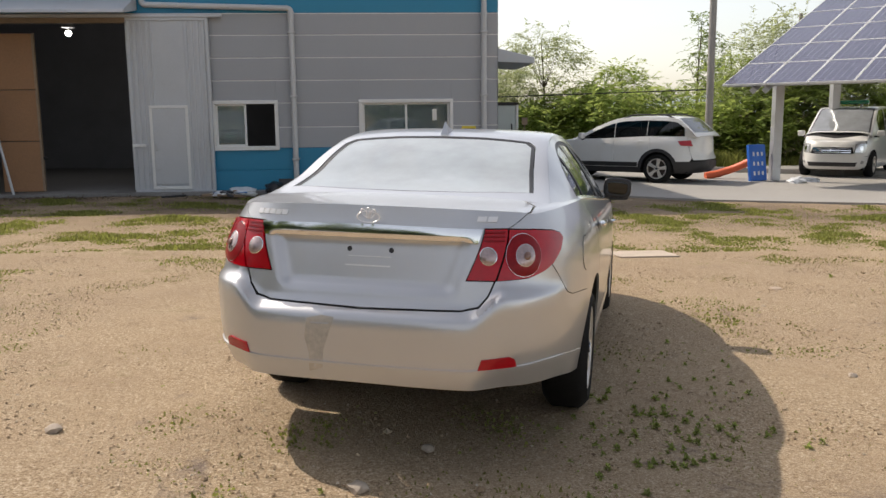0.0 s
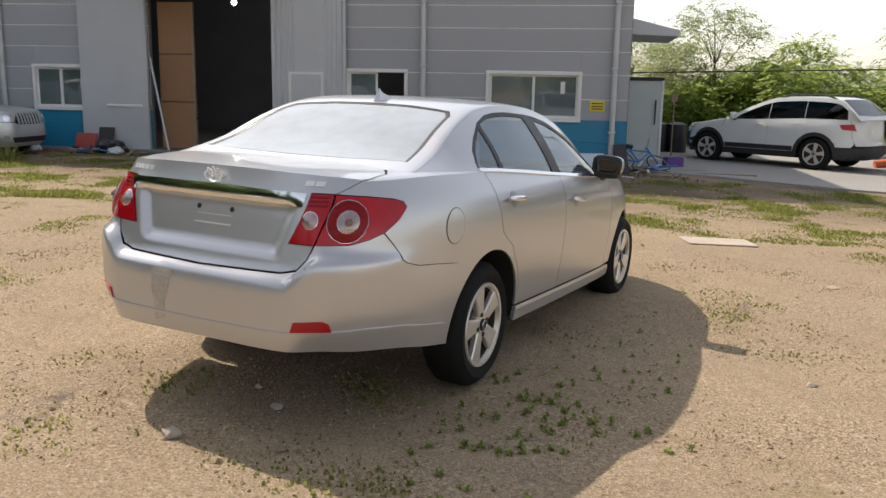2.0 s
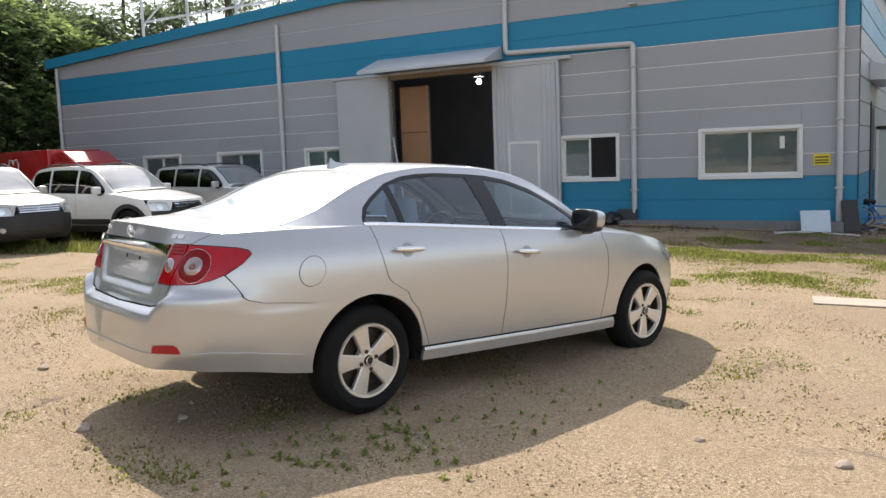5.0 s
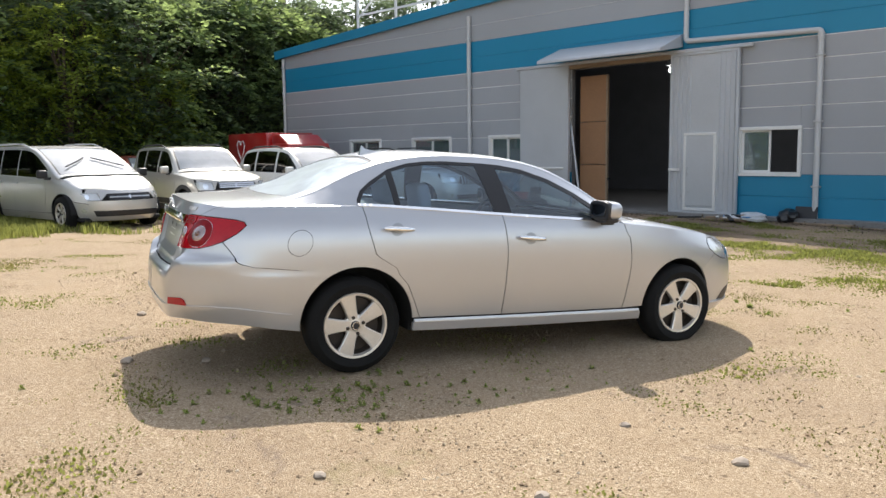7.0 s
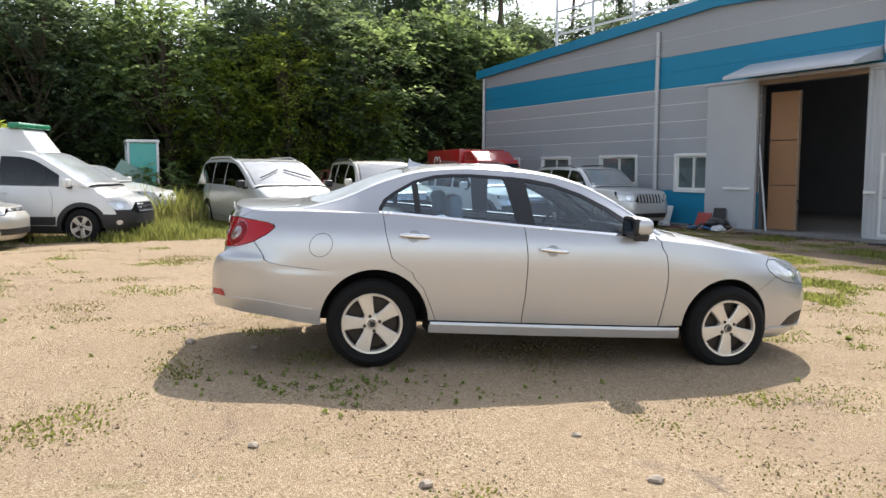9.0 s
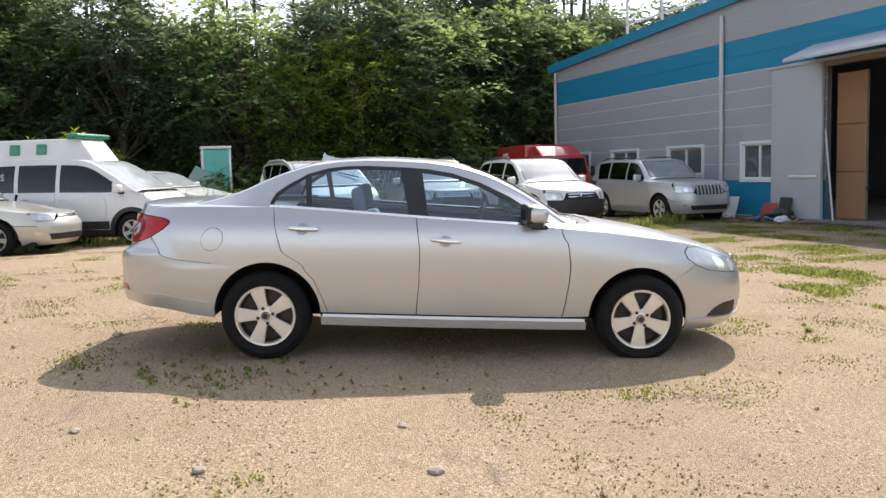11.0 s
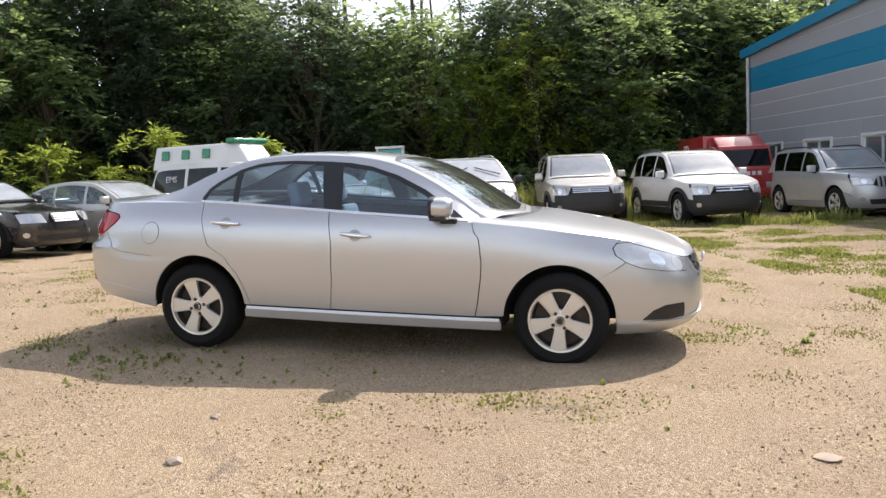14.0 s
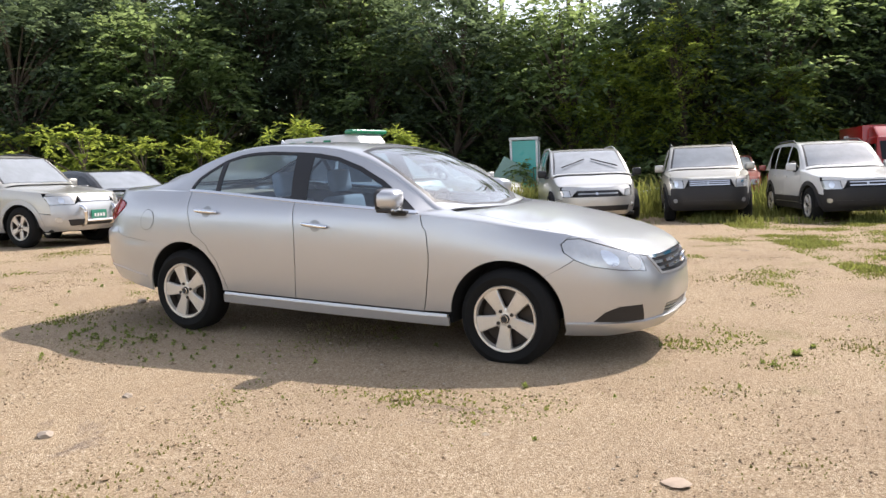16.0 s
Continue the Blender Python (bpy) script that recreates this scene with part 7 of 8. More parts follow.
M_LEAF = leaf_mat("broad_leaf", (0.095, 0.14, 0.07), (0.38, 0.49, 0.17), 0.4)
M_LEAF_DARK = leaf_mat("dark_leaf", (0.07, 0.10, 0.068), (0.21, 0.28, 0.13), 0.4)
M_LEAF_BRIGHT = leaf_mat("young_leaf", (0.19, 0.25, 0.05), (0.50, 0.58, 0.10))
M_WILLOW = leaf_mat("willow_leaf", (0.25, 0.29, 0.14), (0.48, 0.53, 0.26), 0.3)
M_ROADSIDE = leaf_mat("roadside_leaf", (0.19, 0.26, 0.07), (0.46, 0.55, 0.15), 0.3)
M_GRASS = leaf_mat("grass_blade", (0.20, 0.215, 0.07), (0.34, 0.36, 0.09))
M_WEED = leaf_mat("weed_leaf", (0.25, 0.29, 0.10), (0.38, 0.44, 0.11), 0.4)
M_DRYGRASS = leaf_mat("dry_grass", (0.24, 0.22, 0.08), (0.30, 0.28, 0.09))
M_BARK = mat("bark", (0.10, 0.075, 0.055), 0.9, 0, 0.35, 4, 30, 0.6, 0.02)
RNG = np.random.default_rng(5)


def leaves(points, size, outward, rng, flat=0.5, slim=0.45, stray=0.55):
    """Folded leaves at the points; outward: which way each one hangs."""
    n = len(points)
    d = outward + rng.normal(0, stray, (n, 3))
    d[:, 2] -= 0.25
    d /= np.linalg.norm(d, axis=1, keepdims=True)
    up = rng.normal(0, flat, (n, 3)) + np.array([0, 0, 1.0])
    side = np.cross(d, up)
    side /= np.linalg.norm(side, axis=1, keepdims=True) + 1e-9
    nor = np.cross(side, d)
    s = (size * rng.uniform(0.55, 1.25, n))[:, None]
    a, tip = points, points + d * s
    mid = points + d * s * 0.45 + nor * s * 0.07
    l, r = mid + side * s * slim, mid - side * s * slim
    vs = np.stack([a, l, tip, r], 1).reshape(-1, 3)
    base = np.arange(n)[:, None] * 4
    fs = np.concatenate([base + [0, 2, 1], base + [0, 3, 2]], 0)
    return vs, fs


def quick_mesh(name, vs, fs, m, smooth=True):
    me = bpy.data.meshes.new(name)
    me.from_pydata(np.asarray(vs).tolist(), [], np.asarray(fs).tolist())
    if smooth:
        me.polygons.foreach_set("use_smooth", [True] * len(me.polygons))
    me.materials.append(m)
    return me


def tree(label, height, spread_, clumps, per_clump, leaf, m_leaf, seed, low=0.25, slim=0.45, clump_r=0.8, category="tree", limb=0.35):
    """A tree with tapered trunk, limbs to its clumps and a ragged crown of leaves."""
    rng = np.random.default_rng(seed)
    ob = thing("tree", label, category, "trees")
    trunk = bmesh.new()
    lean = rng.normal(0, 0.25, 2)
    axis = [Vector((lean[0] * t + 0.12 * math.sin(3 * t + seed), lean[1] * t + 0.12 * math.cos(2.5 * t), height * 0.9 * t)) for t in np.linspace(0, 1, 9)]
    r0 = (height * 0.018 + 0.03) * min(1.0, 0.45 + limb * 1.6)
    tube(trunk, axis, [r0 * (1 - 0.85 * t) for t in np.linspace(0, 1, 9)], 8)
    centres = []
    for k in range(clumps):
        t = low + (1 - low) * rng.uniform() ** 0.8
        a = rng.uniform(0, 2 * math.pi)
        r = spread_ * (math.sin(math.pi * min(1, (t - low * 0.6) / (1.08 - low * 0.6))) ** 0.7) * rng.uniform(0.35, 1.0)
        c = Vector((r * math.cos(a), r * math.sin(a), height * t))
        centres.append(c)
        if k % 2 == 0:
            base = axis[min(8, max(1, int(8 * t * 0.75)))]
            tube(trunk, [base, base.lerp(c, 0.5) + Vector((0, 0, 0.15)), c], [r0 * limb, r0 * limb * 0.6, r0 * 0.06], 5)
    part("trunk", trunk, M_BARK, ob)
    pts, outs = [], []
    for c in centres:
        # drooping twigs with leaves in pairs along them
        twigs, along = max(3, int(per_clump * rng.uniform(0.6, 1.4) / 12)), 12
        away = np.array([c.x, c.y, 0.0]) / (math.hypot(c.x, c.y) + 0.3)
        d = away * 0.6 + rng.normal(0, 1, (twigs, 3)) * np.array([0.75, 0.75, 0.38]) + np.array([0, 0, 0.1])
        d /= np.linalg.norm(d, axis=1, keepdims=True)
        length = clump_r * rng.uniform(0.8, 1.7, twigs)
        start = np.array(c) + rng.normal(0, clump_r * 0.28, (twigs, 3)) * np.array([1, 1, 0.6])
        t = np.linspace(0.12, 1.0, along)[None, :, None]
        p = start[:, None] + d[:, None] * (length[:, None, None] * t) - np.array([0, 0, 1.0]) * (0.38 * length[:, None, None] * t**2)
        side = np.cross(d, np.array([0, 0, 1.0]))
        side /= np.linalg.norm(side, axis=1, keepdims=True) + 1e-9
        turn = np.where(np.arange(along) % 2 == 0, 1.0, -1.0)[None, :, None]
        pts.append(p.reshape(-1, 3))
        outs.append((d[:, None] * 0.7 + side[:, None] * turn * 0.8).reshape(-1, 3))
    vs, fs = leaves(np.concatenate(pts), leaf, np.concatenate(outs), rng, 0.3, slim * 0.8, 0.22)
    part("crown", quick_mesh("crown", vs, fs, m_leaf), None, ob)
    return ob


def pine(seed, height):
    rng = np.random.default_rng(seed)
    ob = thing("pine_tree", "tall thin pine with a bare dark trunk", "tree", "trees")
    trunk = bmesh.new()
    axis = [Vector((0.25 * math.sin(2.2 * t + seed), 0.2 * math.cos(3 * t + seed), height * t)) for t in np.linspace(0, 1, 8)]
    tube(trunk, axis, [0.15 * (1 - 0.75 * t) for t in np.linspace(0, 1, 8)], 7)
    pts, outs = [], []
    for k in range(34):
        t = rng.uniform(0.5, 1.0)
        a, r = rng.uniform(0, 6.28), rng.uniform(0.5, 2.0) * (1.25 - t)
        base = axis[min(7, int(7 * t))]
        c = base + Vector((r * math.cos(a), r * math.sin(a), rng.uniform(-0.2, 0.4)))
        tube(trunk, [base, c], [0.03, 0.01], 4)
        n = 40 if t > 0.62 else 10
        v = rng.normal(0, 1, (n, 3))
        pts.append(np.array(c) + v * 0.33 * np.array([1, 1, 0.5]))
        outs.append(v)
    part("trunk", trunk, M_BARK, ob)
    vs, fs = leaves(np.concatenate(pts), 0.26, np.concatenate(outs), rng, slim=0.2)
    part("crown", quick_mesh("crown", vs, fs, M_LEAF_DARK), None, ob)
    return ob


def plant(ob, x, y, turn, s=1.0, dz=-0.05):
    ob.matrix_basis = pose(x, y, gz(x, y) + dz, 0, 0, turn) @ Matrix.Scale(s, 4)


def copied(ob, x, y, turn, s=1.0, dz=-0.05):
    q = copy_thing(ob, pose(x, y, gz(x, y) + dz, 0, 0, turn))
    q.scale = (s, s, s)
    return q


BROAD = [tree("broad-leaved tree at the edge of the wood", 7.0, 2.9, 70, 150, 0.24, M_LEAF, 11, 0.06, 0.42, 1.0), tree("broad-leaved tree with drooping large leaves", 7.8, 2.7, 66, 130, 0.28, M_LEAF, 12, 0.08, 0.42, 1.05),
         tree("dense dark-leaved tree of the wood", 8.5, 3.1, 80, 150, 0.24, M_LEAF_DARK, 13, 0.06, 0.42, 1.05), tree("feathery yellow-green tree by the wood", 6.4, 2.2, 46, 130, 0.22, M_LEAF_BRIGHT, 14, 0.30, 0.28, 0.9)]
rng = np.random.default_rng(21)
spots, k = [], 0
for row, (x0, step, kinds, tall) in enumerate(((-25.2, 2.5, (0, 1, 2, 0, 2, 1), 1.0), (-28.0, 2.2, (2, 2, 0, 2), 0.8), (-31.5, 2.4, (2, 0, 2), 0.66), (-35.5, 2.6, (2, 2, 2), 0.6))):
    for y in np.arange(-38, 44, step):
        x = x0 + 0.3 * np.clip(-y, 0, 14) + rng.normal(0, 0.6)
        if y > 16 and row == 0:
            x -= 1.5
        spots.append((x, y + rng.normal(0, 0.5), kinds[k % len(kinds)], rng.uniform(0, 360), tall * (1.45 if row and (y < 0 or y > 13) else 1.0) * rng.uniform(0.65, 1.1)))
        k += 1
first = set()
for x, y, kind, turn, s in spots:
    if kind in first:
        copied(BROAD[kind], x, y, turn, s)
    else:
        first.add(kind)
        plant(BROAD[kind], x, y, turn, s)
plant(BROAD[3], -23.3, 11.0, 30, 0.95)
for x, y, s in ((-23.6, 8.6, 0.8), (-22.2, -6.5, 0.55), (-24.0, 14.5, 0.7)):
    copied(BROAD[3], x, y, 77 * s, s)
PINES = [pine(31, 13.5), pine(32, 15.0), pine(33, 12.5)]
first = set()
for i in range(110):
    x, y = rng.uniform(-46, -29), rng.uniform(-46, 50)
    x += 0.3 * np.clip(-y, 0, 14)
    kk = i % 3
    if kk in first:
        copied(PINES[kk], x, y, rng.uniform(0, 360), rng.uniform(0.8, 1.2))
    else:
        first.add(kk)
        plant(PINES[kk], x, y, 0)
SHRUB = [tree("bright yellow-green shrub in the meadow", 2.0, 1.0, 22, 60, 0.16, M_LEAF_BRIGHT, 41, 0.15, 0.30, 0.4, "shrub"), tree("fern-leaved bright green sapling by the wood", 2.3, 0.7, 16, 60, 0.20, M_LEAF_BRIGHT, 42, 0.2, 0.2, 0.35, "shrub"),
         tree("low dark green bush", 1.6, 1.2, 22, 70, 0.17, M_LEAF, 43, 0.1, 0.4, 0.45, "shrub")]
SHRUB_AT = [(0, -17.5, -6.5, 1.3), (0, -19.5, -9.5, 1.5), (0, -16.0, -12.0, 1.2), (1, -19.5, 0.3, 1.0), (1, -20.5, 2.2, 0.9), (1, -18.5, -3.0, 0.8), (2, -20.0, 5.9, 0.9), (2, -22.3, 8.5, 1.2), (2, -22.0, 12.8, 1.2), (2, -21.5, 16.5, 1.3), (2, -22.6, 15.0, 1.4), (0, -14.5, -14.5, 1.4), (2, -21.5, 1.0, 1.2), (0, -21.5, -5.0, 1.2), (2, -20.9, 9.8, 0.9), (1, -19.3, 1.6, 1.1), (1, -18.2, -1.6, 1.25), (1, -17.9, -4.6, 1.1), (0, -16.2, -8.0, 1.5), (0, -18.6, -11.5, 1.6)]
first = set()
for i, (kk, x, y, s) in enumerate(SHRUB_AT):
    if kk in first:
        copied(SHRUB[kk], x, y, 57 * i, s)
    else:
        first.add(kk)
        plant(SHRUB[kk], x, y, 57 * i, s)
# beyond the concrete pad
WILLOW = [tree("pale willow with thin airy foliage", 5.0, 2.1, 110, 120, 0.15, M_WILLOW, 51, 0.10, 0.24, 0.62, limb=0.14), tree("round pale green tree by the roadside", 3.8, 1.8, 84, 130, 0.14, M_ROADSIDE, 52, 0.08, 0.3, 0.55, limb=0.14),
          tree("tall slender dark green poplar by the road", 7.0, 0.9, 50, 90, 0.17, M_LEAF, 53, 0.1, 0.35, 0.5, limb=0.15)]
plant(WILLOW[0], 6.3, 33.0, 10)
plant(WILLOW[1], 9.9, 34.6, 40)
plant(WILLOW[2], 17.0, 45.0, 0)
for kk, x, y, t, s in ((0, 5.0, 35.5, 99, 0.8), (1, 12.0, 33.8, 9, 0.75), (1, 13.8, 32.0, 150, 1.05), (0, 15.0, 31.0, 200, 1.1), (1, 16.2, 30.0, 60, 1.1), (1, 7.6, 34.0, 220, 0.65), (1, 11.0, 36.0, 310, 0.7), (0, 18.0, 31.0, 20, 1.0), (2, 19.0, 46.0, 120, 0.8), (1, 20.0, 30.5, 20, 1.0), (0, 3.6, 38.0, 20, 0.9), (1, 24.0, 30.0, 90, 1.2), (0, 28.0, 27.0, 45, 1.2)):
    copied(WILLOW[kk], x, y, t, s)
for i, x in enumerate(np.arange(-20, 34, 3.4)):
    copied(BROAD[(0, 2, 3)[i % 3]], x, -30 - 2.5 * (i % 2), 71 * i, 0.7)
BUSH = tree("low green bush by the road", 1.7, 1.4, 50, 130, 0.14, M_ROADSIDE, 61, 0.03, 0.35, 0.5, "shrub", limb=0.15)
plant(BUSH, 6.8, 31.5, 0)
for i, x in enumerate(np.arange(4.2, 24, 1.5)):
    copied(BUSH, x, 31.0 - 0.12 * max(0, x - 9) ** 1.2 + (i % 3) * 0.5, 47 * i, 1.0 + 0.22 * (i % 4))

# forest floor over the slope
xs, ys = np.arange(-150, -21.5, 2.5), np.arange(-140, 160, 2.5)
FX, FY_ = np.meshgrid(xs, ys)
FX = FX + 0.3 * np.clip(-FY_, 0, 14) * np.clip((FX + 150) / 125, 0, 1)
idx = np.arange(FX.size).reshape(FX.shape)
q = np.stack([idx[:-1, :-1], idx[:-1, 1:], idx[1:, 1:], idx[1:, :-1]], -1).reshape(-1, 4)
tagged(new("forest_floor", quick_mesh("forest_floor", np.stack([FX, FY_, ground_height(FX, FY_) + 0.03], -1).reshape(-1, 3), q, mat("leaf_litter", (0.07, 0.055, 0.03), 0.95, 0, 0.4, 0.8, 12, 0.6, 0.05, dirt=(0.04, 0.06, 0.02), dirt_at=0.5))), "brown leaf litter under the trees", "ground", kind="structure")


def patchy(x, y, scale, seed):
    return np.array([noise.noise(Vector((a * scale, b * scale, seed))) + 0.5 * noise.noise(Vector((a * scale * 2.7, b * scale * 2.7, seed + 9))) for a, b in zip(x, y)])


TUFTS = [(0.6, 10.4, 1.0, 0.35), (-1.0, 11.3, 1.3, 0.4), (1.8, 9.3, 0.6, 0.25), (-7.5, 8.5, 1.5, 0.5), (-4.0, 12.7, 2.2, 0.7), (-6.8, 15.2, 2.5, 0.8), (-2.9, 7.9, 1.3, 0.4), (4.6, 11.3, 0.5, 0.22), (6.2, 13.5, 2.4, 0.8), (2.5, 11.0, 0.9, 0.3), (2.4, 13.3, 2.2, 0.8), (-0.2, 13.4, 2.0, 0.8), (-5.1, 4.3, 1.5, 0.6), (-4.5, 6.5, 1.2, 0.4), (8.5, 15.0, 2.0, 0.6), (-5.5, 10.5, 1.6, 0.4), (-10.0, 13.8, 2.5, 0.8), (-1.2, 2.7, 0.5, 0.2), (-3.0, 9.6, 1.2, 0.3), (-1.8, 5.2, 0.8, 0.35), (-2.8, 5.6, 0.9, 0.4), (-1.6, 3.6, 0.5, 0.3), (0.6, 9.2, 0.8, 0.5), (1.3, 8.5, 0.5, 0.4), (-2.6, 3.4, 0.9, 0.5), (-3.8, 2.0, 1.4, 0.7), (-6.0, 1.2, 2.0, 0.8)]


def blades(name, label, boxes, count, height, m, seed, cut, scale=0.6, width=0.008, shape=None, tufts=(), loose=0.10):
    """Grass blades scattered over boxes of ground, thick in patches and thin between."""
    rng = np.random.default_rng(seed)
    xs, ys = [], []
    areas = np.array([(b[1] - b[0]) * (b[3] - b[2]) for b in boxes])
    for b, a in zip(boxes, areas / areas.sum()):
        n = int(count * a * 2.2)
        xs.append(rng.uniform(b[0], b[1], n))
        ys.append(rng.uniform(b[2], b[3], n))
    x, y = np.concatenate(xs), np.concatenate(ys)
    d = patchy(x, y, scale, seed)
    for tx, ty, rx, ry in tufts:
        d = d + 0.25 * np.exp(-(((x - tx) / rx) ** 2) - ((y - ty) / ry) ** 2)
    keep = d + rng.normal(0, loose, len(x)) > cut
    if shape is not None:
        keep &= shape(x, y)
    x, y, d = x[keep], y[keep], d[keep]
    n = len(x)
    h = height * rng.uniform(0.35, 1.3, n) * np.clip(0.6 + (d - cut) * 1.5, 0.5, 1.4)
    a = rng.uniform(0, 2 * np.pi, n)
    lean = h * rng.uniform(0.1, 0.8, n)
    w = width * rng.uniform(0.6, 1.4, n)
    z = ground_height(x, y) - 0.01
    ca, sa = np.cos(a), np.sin(a)
    def pt(along, across, up):
        return np.stack([x + along * ca - across * sa, y + along * sa + across * ca, z + up], -1)
    vs = np.stack([pt(0 * h, -w, 0 * h), pt(0 * h, w, 0 * h), pt(lean * 0.35, w * 0.8, h * 0.6), pt(lean * 0.35, -w * 0.8, h * 0.6), pt(lean, 0 * w, h)], 1).reshape(-1, 3)
    b = np.arange(n)[:, None] * 5
    fs = (b + [0, 1, 2, 3]).tolist() + (b + [3, 2, 4]).tolist()
    me = bpy.data.meshes.new(name)
    me.from_pydata(vs.tolist(), [], fs)
    me.materials.append(m)
    tagged(new(name, me), label, "grass", kind="stuff")
    return n


def clear_of_pad(x, y):
    return ~((x > 2.6) & (y > 19.0 - 0.62 * (x - 2.6) * (x < 9) - (x >= 9) * (3.4 + 0.36 * (x - 9))))


blades("grass", "patchy short green grass before the workshop", [(-22, 16, 10.2, 17.5)], 300000, 0.045, M_GRASS, 71, 0.25, 1.0, 0.011, clear_of_pad, TUFTS, 0.26)
blades("grass", "tall green grass round the parked cars", [(-11.2, -8.4, 3.5, 15.5), (-20, -10.5, -5, 13)], 52000, 0.22, M_GRASS, 72, 0.02, 0.5, 0.008, lambda x, y: x < -9.4 + 0.9 * patchy(x, y, 0.8, 3))
blades("grass", "thin low grass on the sandy yard", [(-10, 7, -3, 12.5)], 170000, 0.026, M_GRASS, 73, 0.38, 0.9, 0.008, None, TUFTS, 0.13)
blades("grass", "dry low grass on the sandy yard", [(-10.5, 7, -5, 13)], 120000, 0.024, M_DRYGRASS, 74, 0.31, 0.8, 0.006, None, TUFTS, 0.16)
blades("grass", "yellowing tall meadow grass before the wood", [(-24, -13, -14, 6), (-24, -18, 6, 17)], 40000, 0.5, M_DRYGRASS, 75, -0.25, 0.4, 0.014)
blades("grass", "green weeds before the wood", [(-24.5, -14, -14, 17)], 24000, 0.6, M_GRASS, 76, 0.0, 0.3, 0.018)
blades("grass", "grass verge beyond the concrete pad", [(3, 26, 27.5, 32)], 16000, 0.35, M_GRASS, 77, -0.2, 0.4, 0.014)

# weeds with small broad leaves
def weed_mesh(seed, n, r, h):
    rng = np.random.default_rng(seed)
    a = rng.uniform(0, 6.28, n)
    pts = np.stack([0.25 * r * np.cos(a) * rng.uniform(0, 1, n), 0.25 * r * np.sin(a) * rng.uniform(0, 1, n), h * rng.uniform(0, 1, n)], -1)
    out = np.stack([np.cos(a), np.sin(a), rng.uniform(0.1, 0.7, n)], -1)
    vs, fs = leaves(pts, r, out, rng, 0.4, 0.28)
    return quick_mesh("weed", vs, fs, M_WEED)


WEEDS = [weed_mesh(81, 10, 0.017, 0.008), weed_mesh(82, 22, 0.026, 0.014), weed_mesh(83, 60, 0.055, 0.03)]
rng = np.random.default_rng(85)
weed_at = [(1.57, 8.79, 2, 0.7), (1.35, 8.95, 2, 0.5), (1.85, 8.6, 1, 1.2), (2.35, 8.3, 1, 0.7), (2.6, 7.6, 1, 0.6), (0.2, 2.6, 1, 1.0), (-0.9, 2.4, 1, 1.0), (2.0, 2.05, 1, 1.0), (2.45, 7.1, 1, 1.0)]
for i in range(260):
    lx, ly = rng.uniform(0.75, 1.75), rng.uniform(-1.25, 1.6)
    if rng.uniform() < 0.75:
        ly = rng.normal(-0.30, 0.45)
        lx = rng.normal(1.28, 0.26)
    w = CAR_AT @ Vector((lx, ly, 0))
    weed_at.append((w.x, w.y, int(rng.integers(0, 2)), rng.uniform(0.4, 0.95)))
for i in range(160):
    weed_at.append((rng.uniform(-6, 6), rng.uniform(-2, 12), int(rng.integers(0, 2)), rng.uniform(0.5, 1.1)))
weed_v, weed_f, at = [], [], 0
for x, y, kk, s in weed_at:
    m = pose(x, y, gz(x, y), 0, 0, rng.uniform(0, 360)) @ Matrix.Scale(s, 4)
    if kk == 2:
        w = tagged(new("weed", WEEDS[kk]), "small green weed rooted in the sand", "weed", "weeds")
        w.matrix_world = m
        continue
    weed_v += [tuple(m @ v.co) for v in WEEDS[kk].vertices]
    weed_f += [tuple(i + at for i in f.vertices) for f in WEEDS[kk].polygons]
    at = len(weed_v)
tagged(new("small_weeds", quick_mesh("small_weeds", weed_v, weed_f, M_WEED)), "scattered tiny green weeds in the sand", "weeds", kind="stuff")

# stones
M_STONE = mat("grey_stone", (0.36, 0.30, 0.24), 0.9, 0, 0.25, 6, 40, 0.4, 0.004)
M_PEBBLE, nt, p = nodes_of("gravel")
geo = nt.nodes.new("ShaderNodeNewGeometry")
nt.links.new(ramp(nt, geo.outputs["Random Per Island"], [(0.0, (0.21, 0.145, 0.09)), (0.5, (0.35, 0.25, 0.155)), (0.85, (0.42, 0.325, 0.22)), (1.0, (0.50, 0.43, 0.34))]), p.inputs["Base Color"])
p.inputs["Roughness"].default_value = 0.9


def scatter_stones(name, label, n, box_, lo, hi, seed):
    rng = np.random.default_rng(seed)
    x, y = rng.uniform(box_[0], box_[1], n), rng.uniform(box_[2], box_[3], n)
    r = lo + (hi - lo) * rng.uniform(0, 1, n) ** 4
    base = np.array([(1, 0, 0), (0, 1, 0), (-1, 0, 0), (0, -1, 0), (0, 0, 1), (0, 0, -1)], float)
    v = base[None] * (r[:, None] * rng.uniform(0.6, 1.3, (n, 6)))[..., None] * np.array([1, 1, 0.6])
    a = rng.uniform(0, 6.28, n)
    ca, sa = np.cos(a)[:, None], np.sin(a)[:, None]
    v = np.stack([v[..., 0] * ca - v[..., 1] * sa, v[..., 0] * sa + v[..., 1] * ca, v[..., 2]], -1)
    v += np.stack([x, y, ground_height(x, y) + 0.0], -1)[:, None] + np.array([0, 0, 0.15]) * r[:, None, None]
    f = np.array([(0, 1, 4), (1, 2, 4), (2, 3, 4), (3, 0, 4), (1, 0, 5), (2, 1, 5), (3, 2, 5), (0, 3, 5)])
    fs = (np.arange(n)[:, None, None] * 6 + f[None]).reshape(-1, 3)
    tagged(new(name, quick_mesh(name, v.reshape(-1, 3), fs, M_PEBBLE, False)), label, "gravel", kind="stuff")


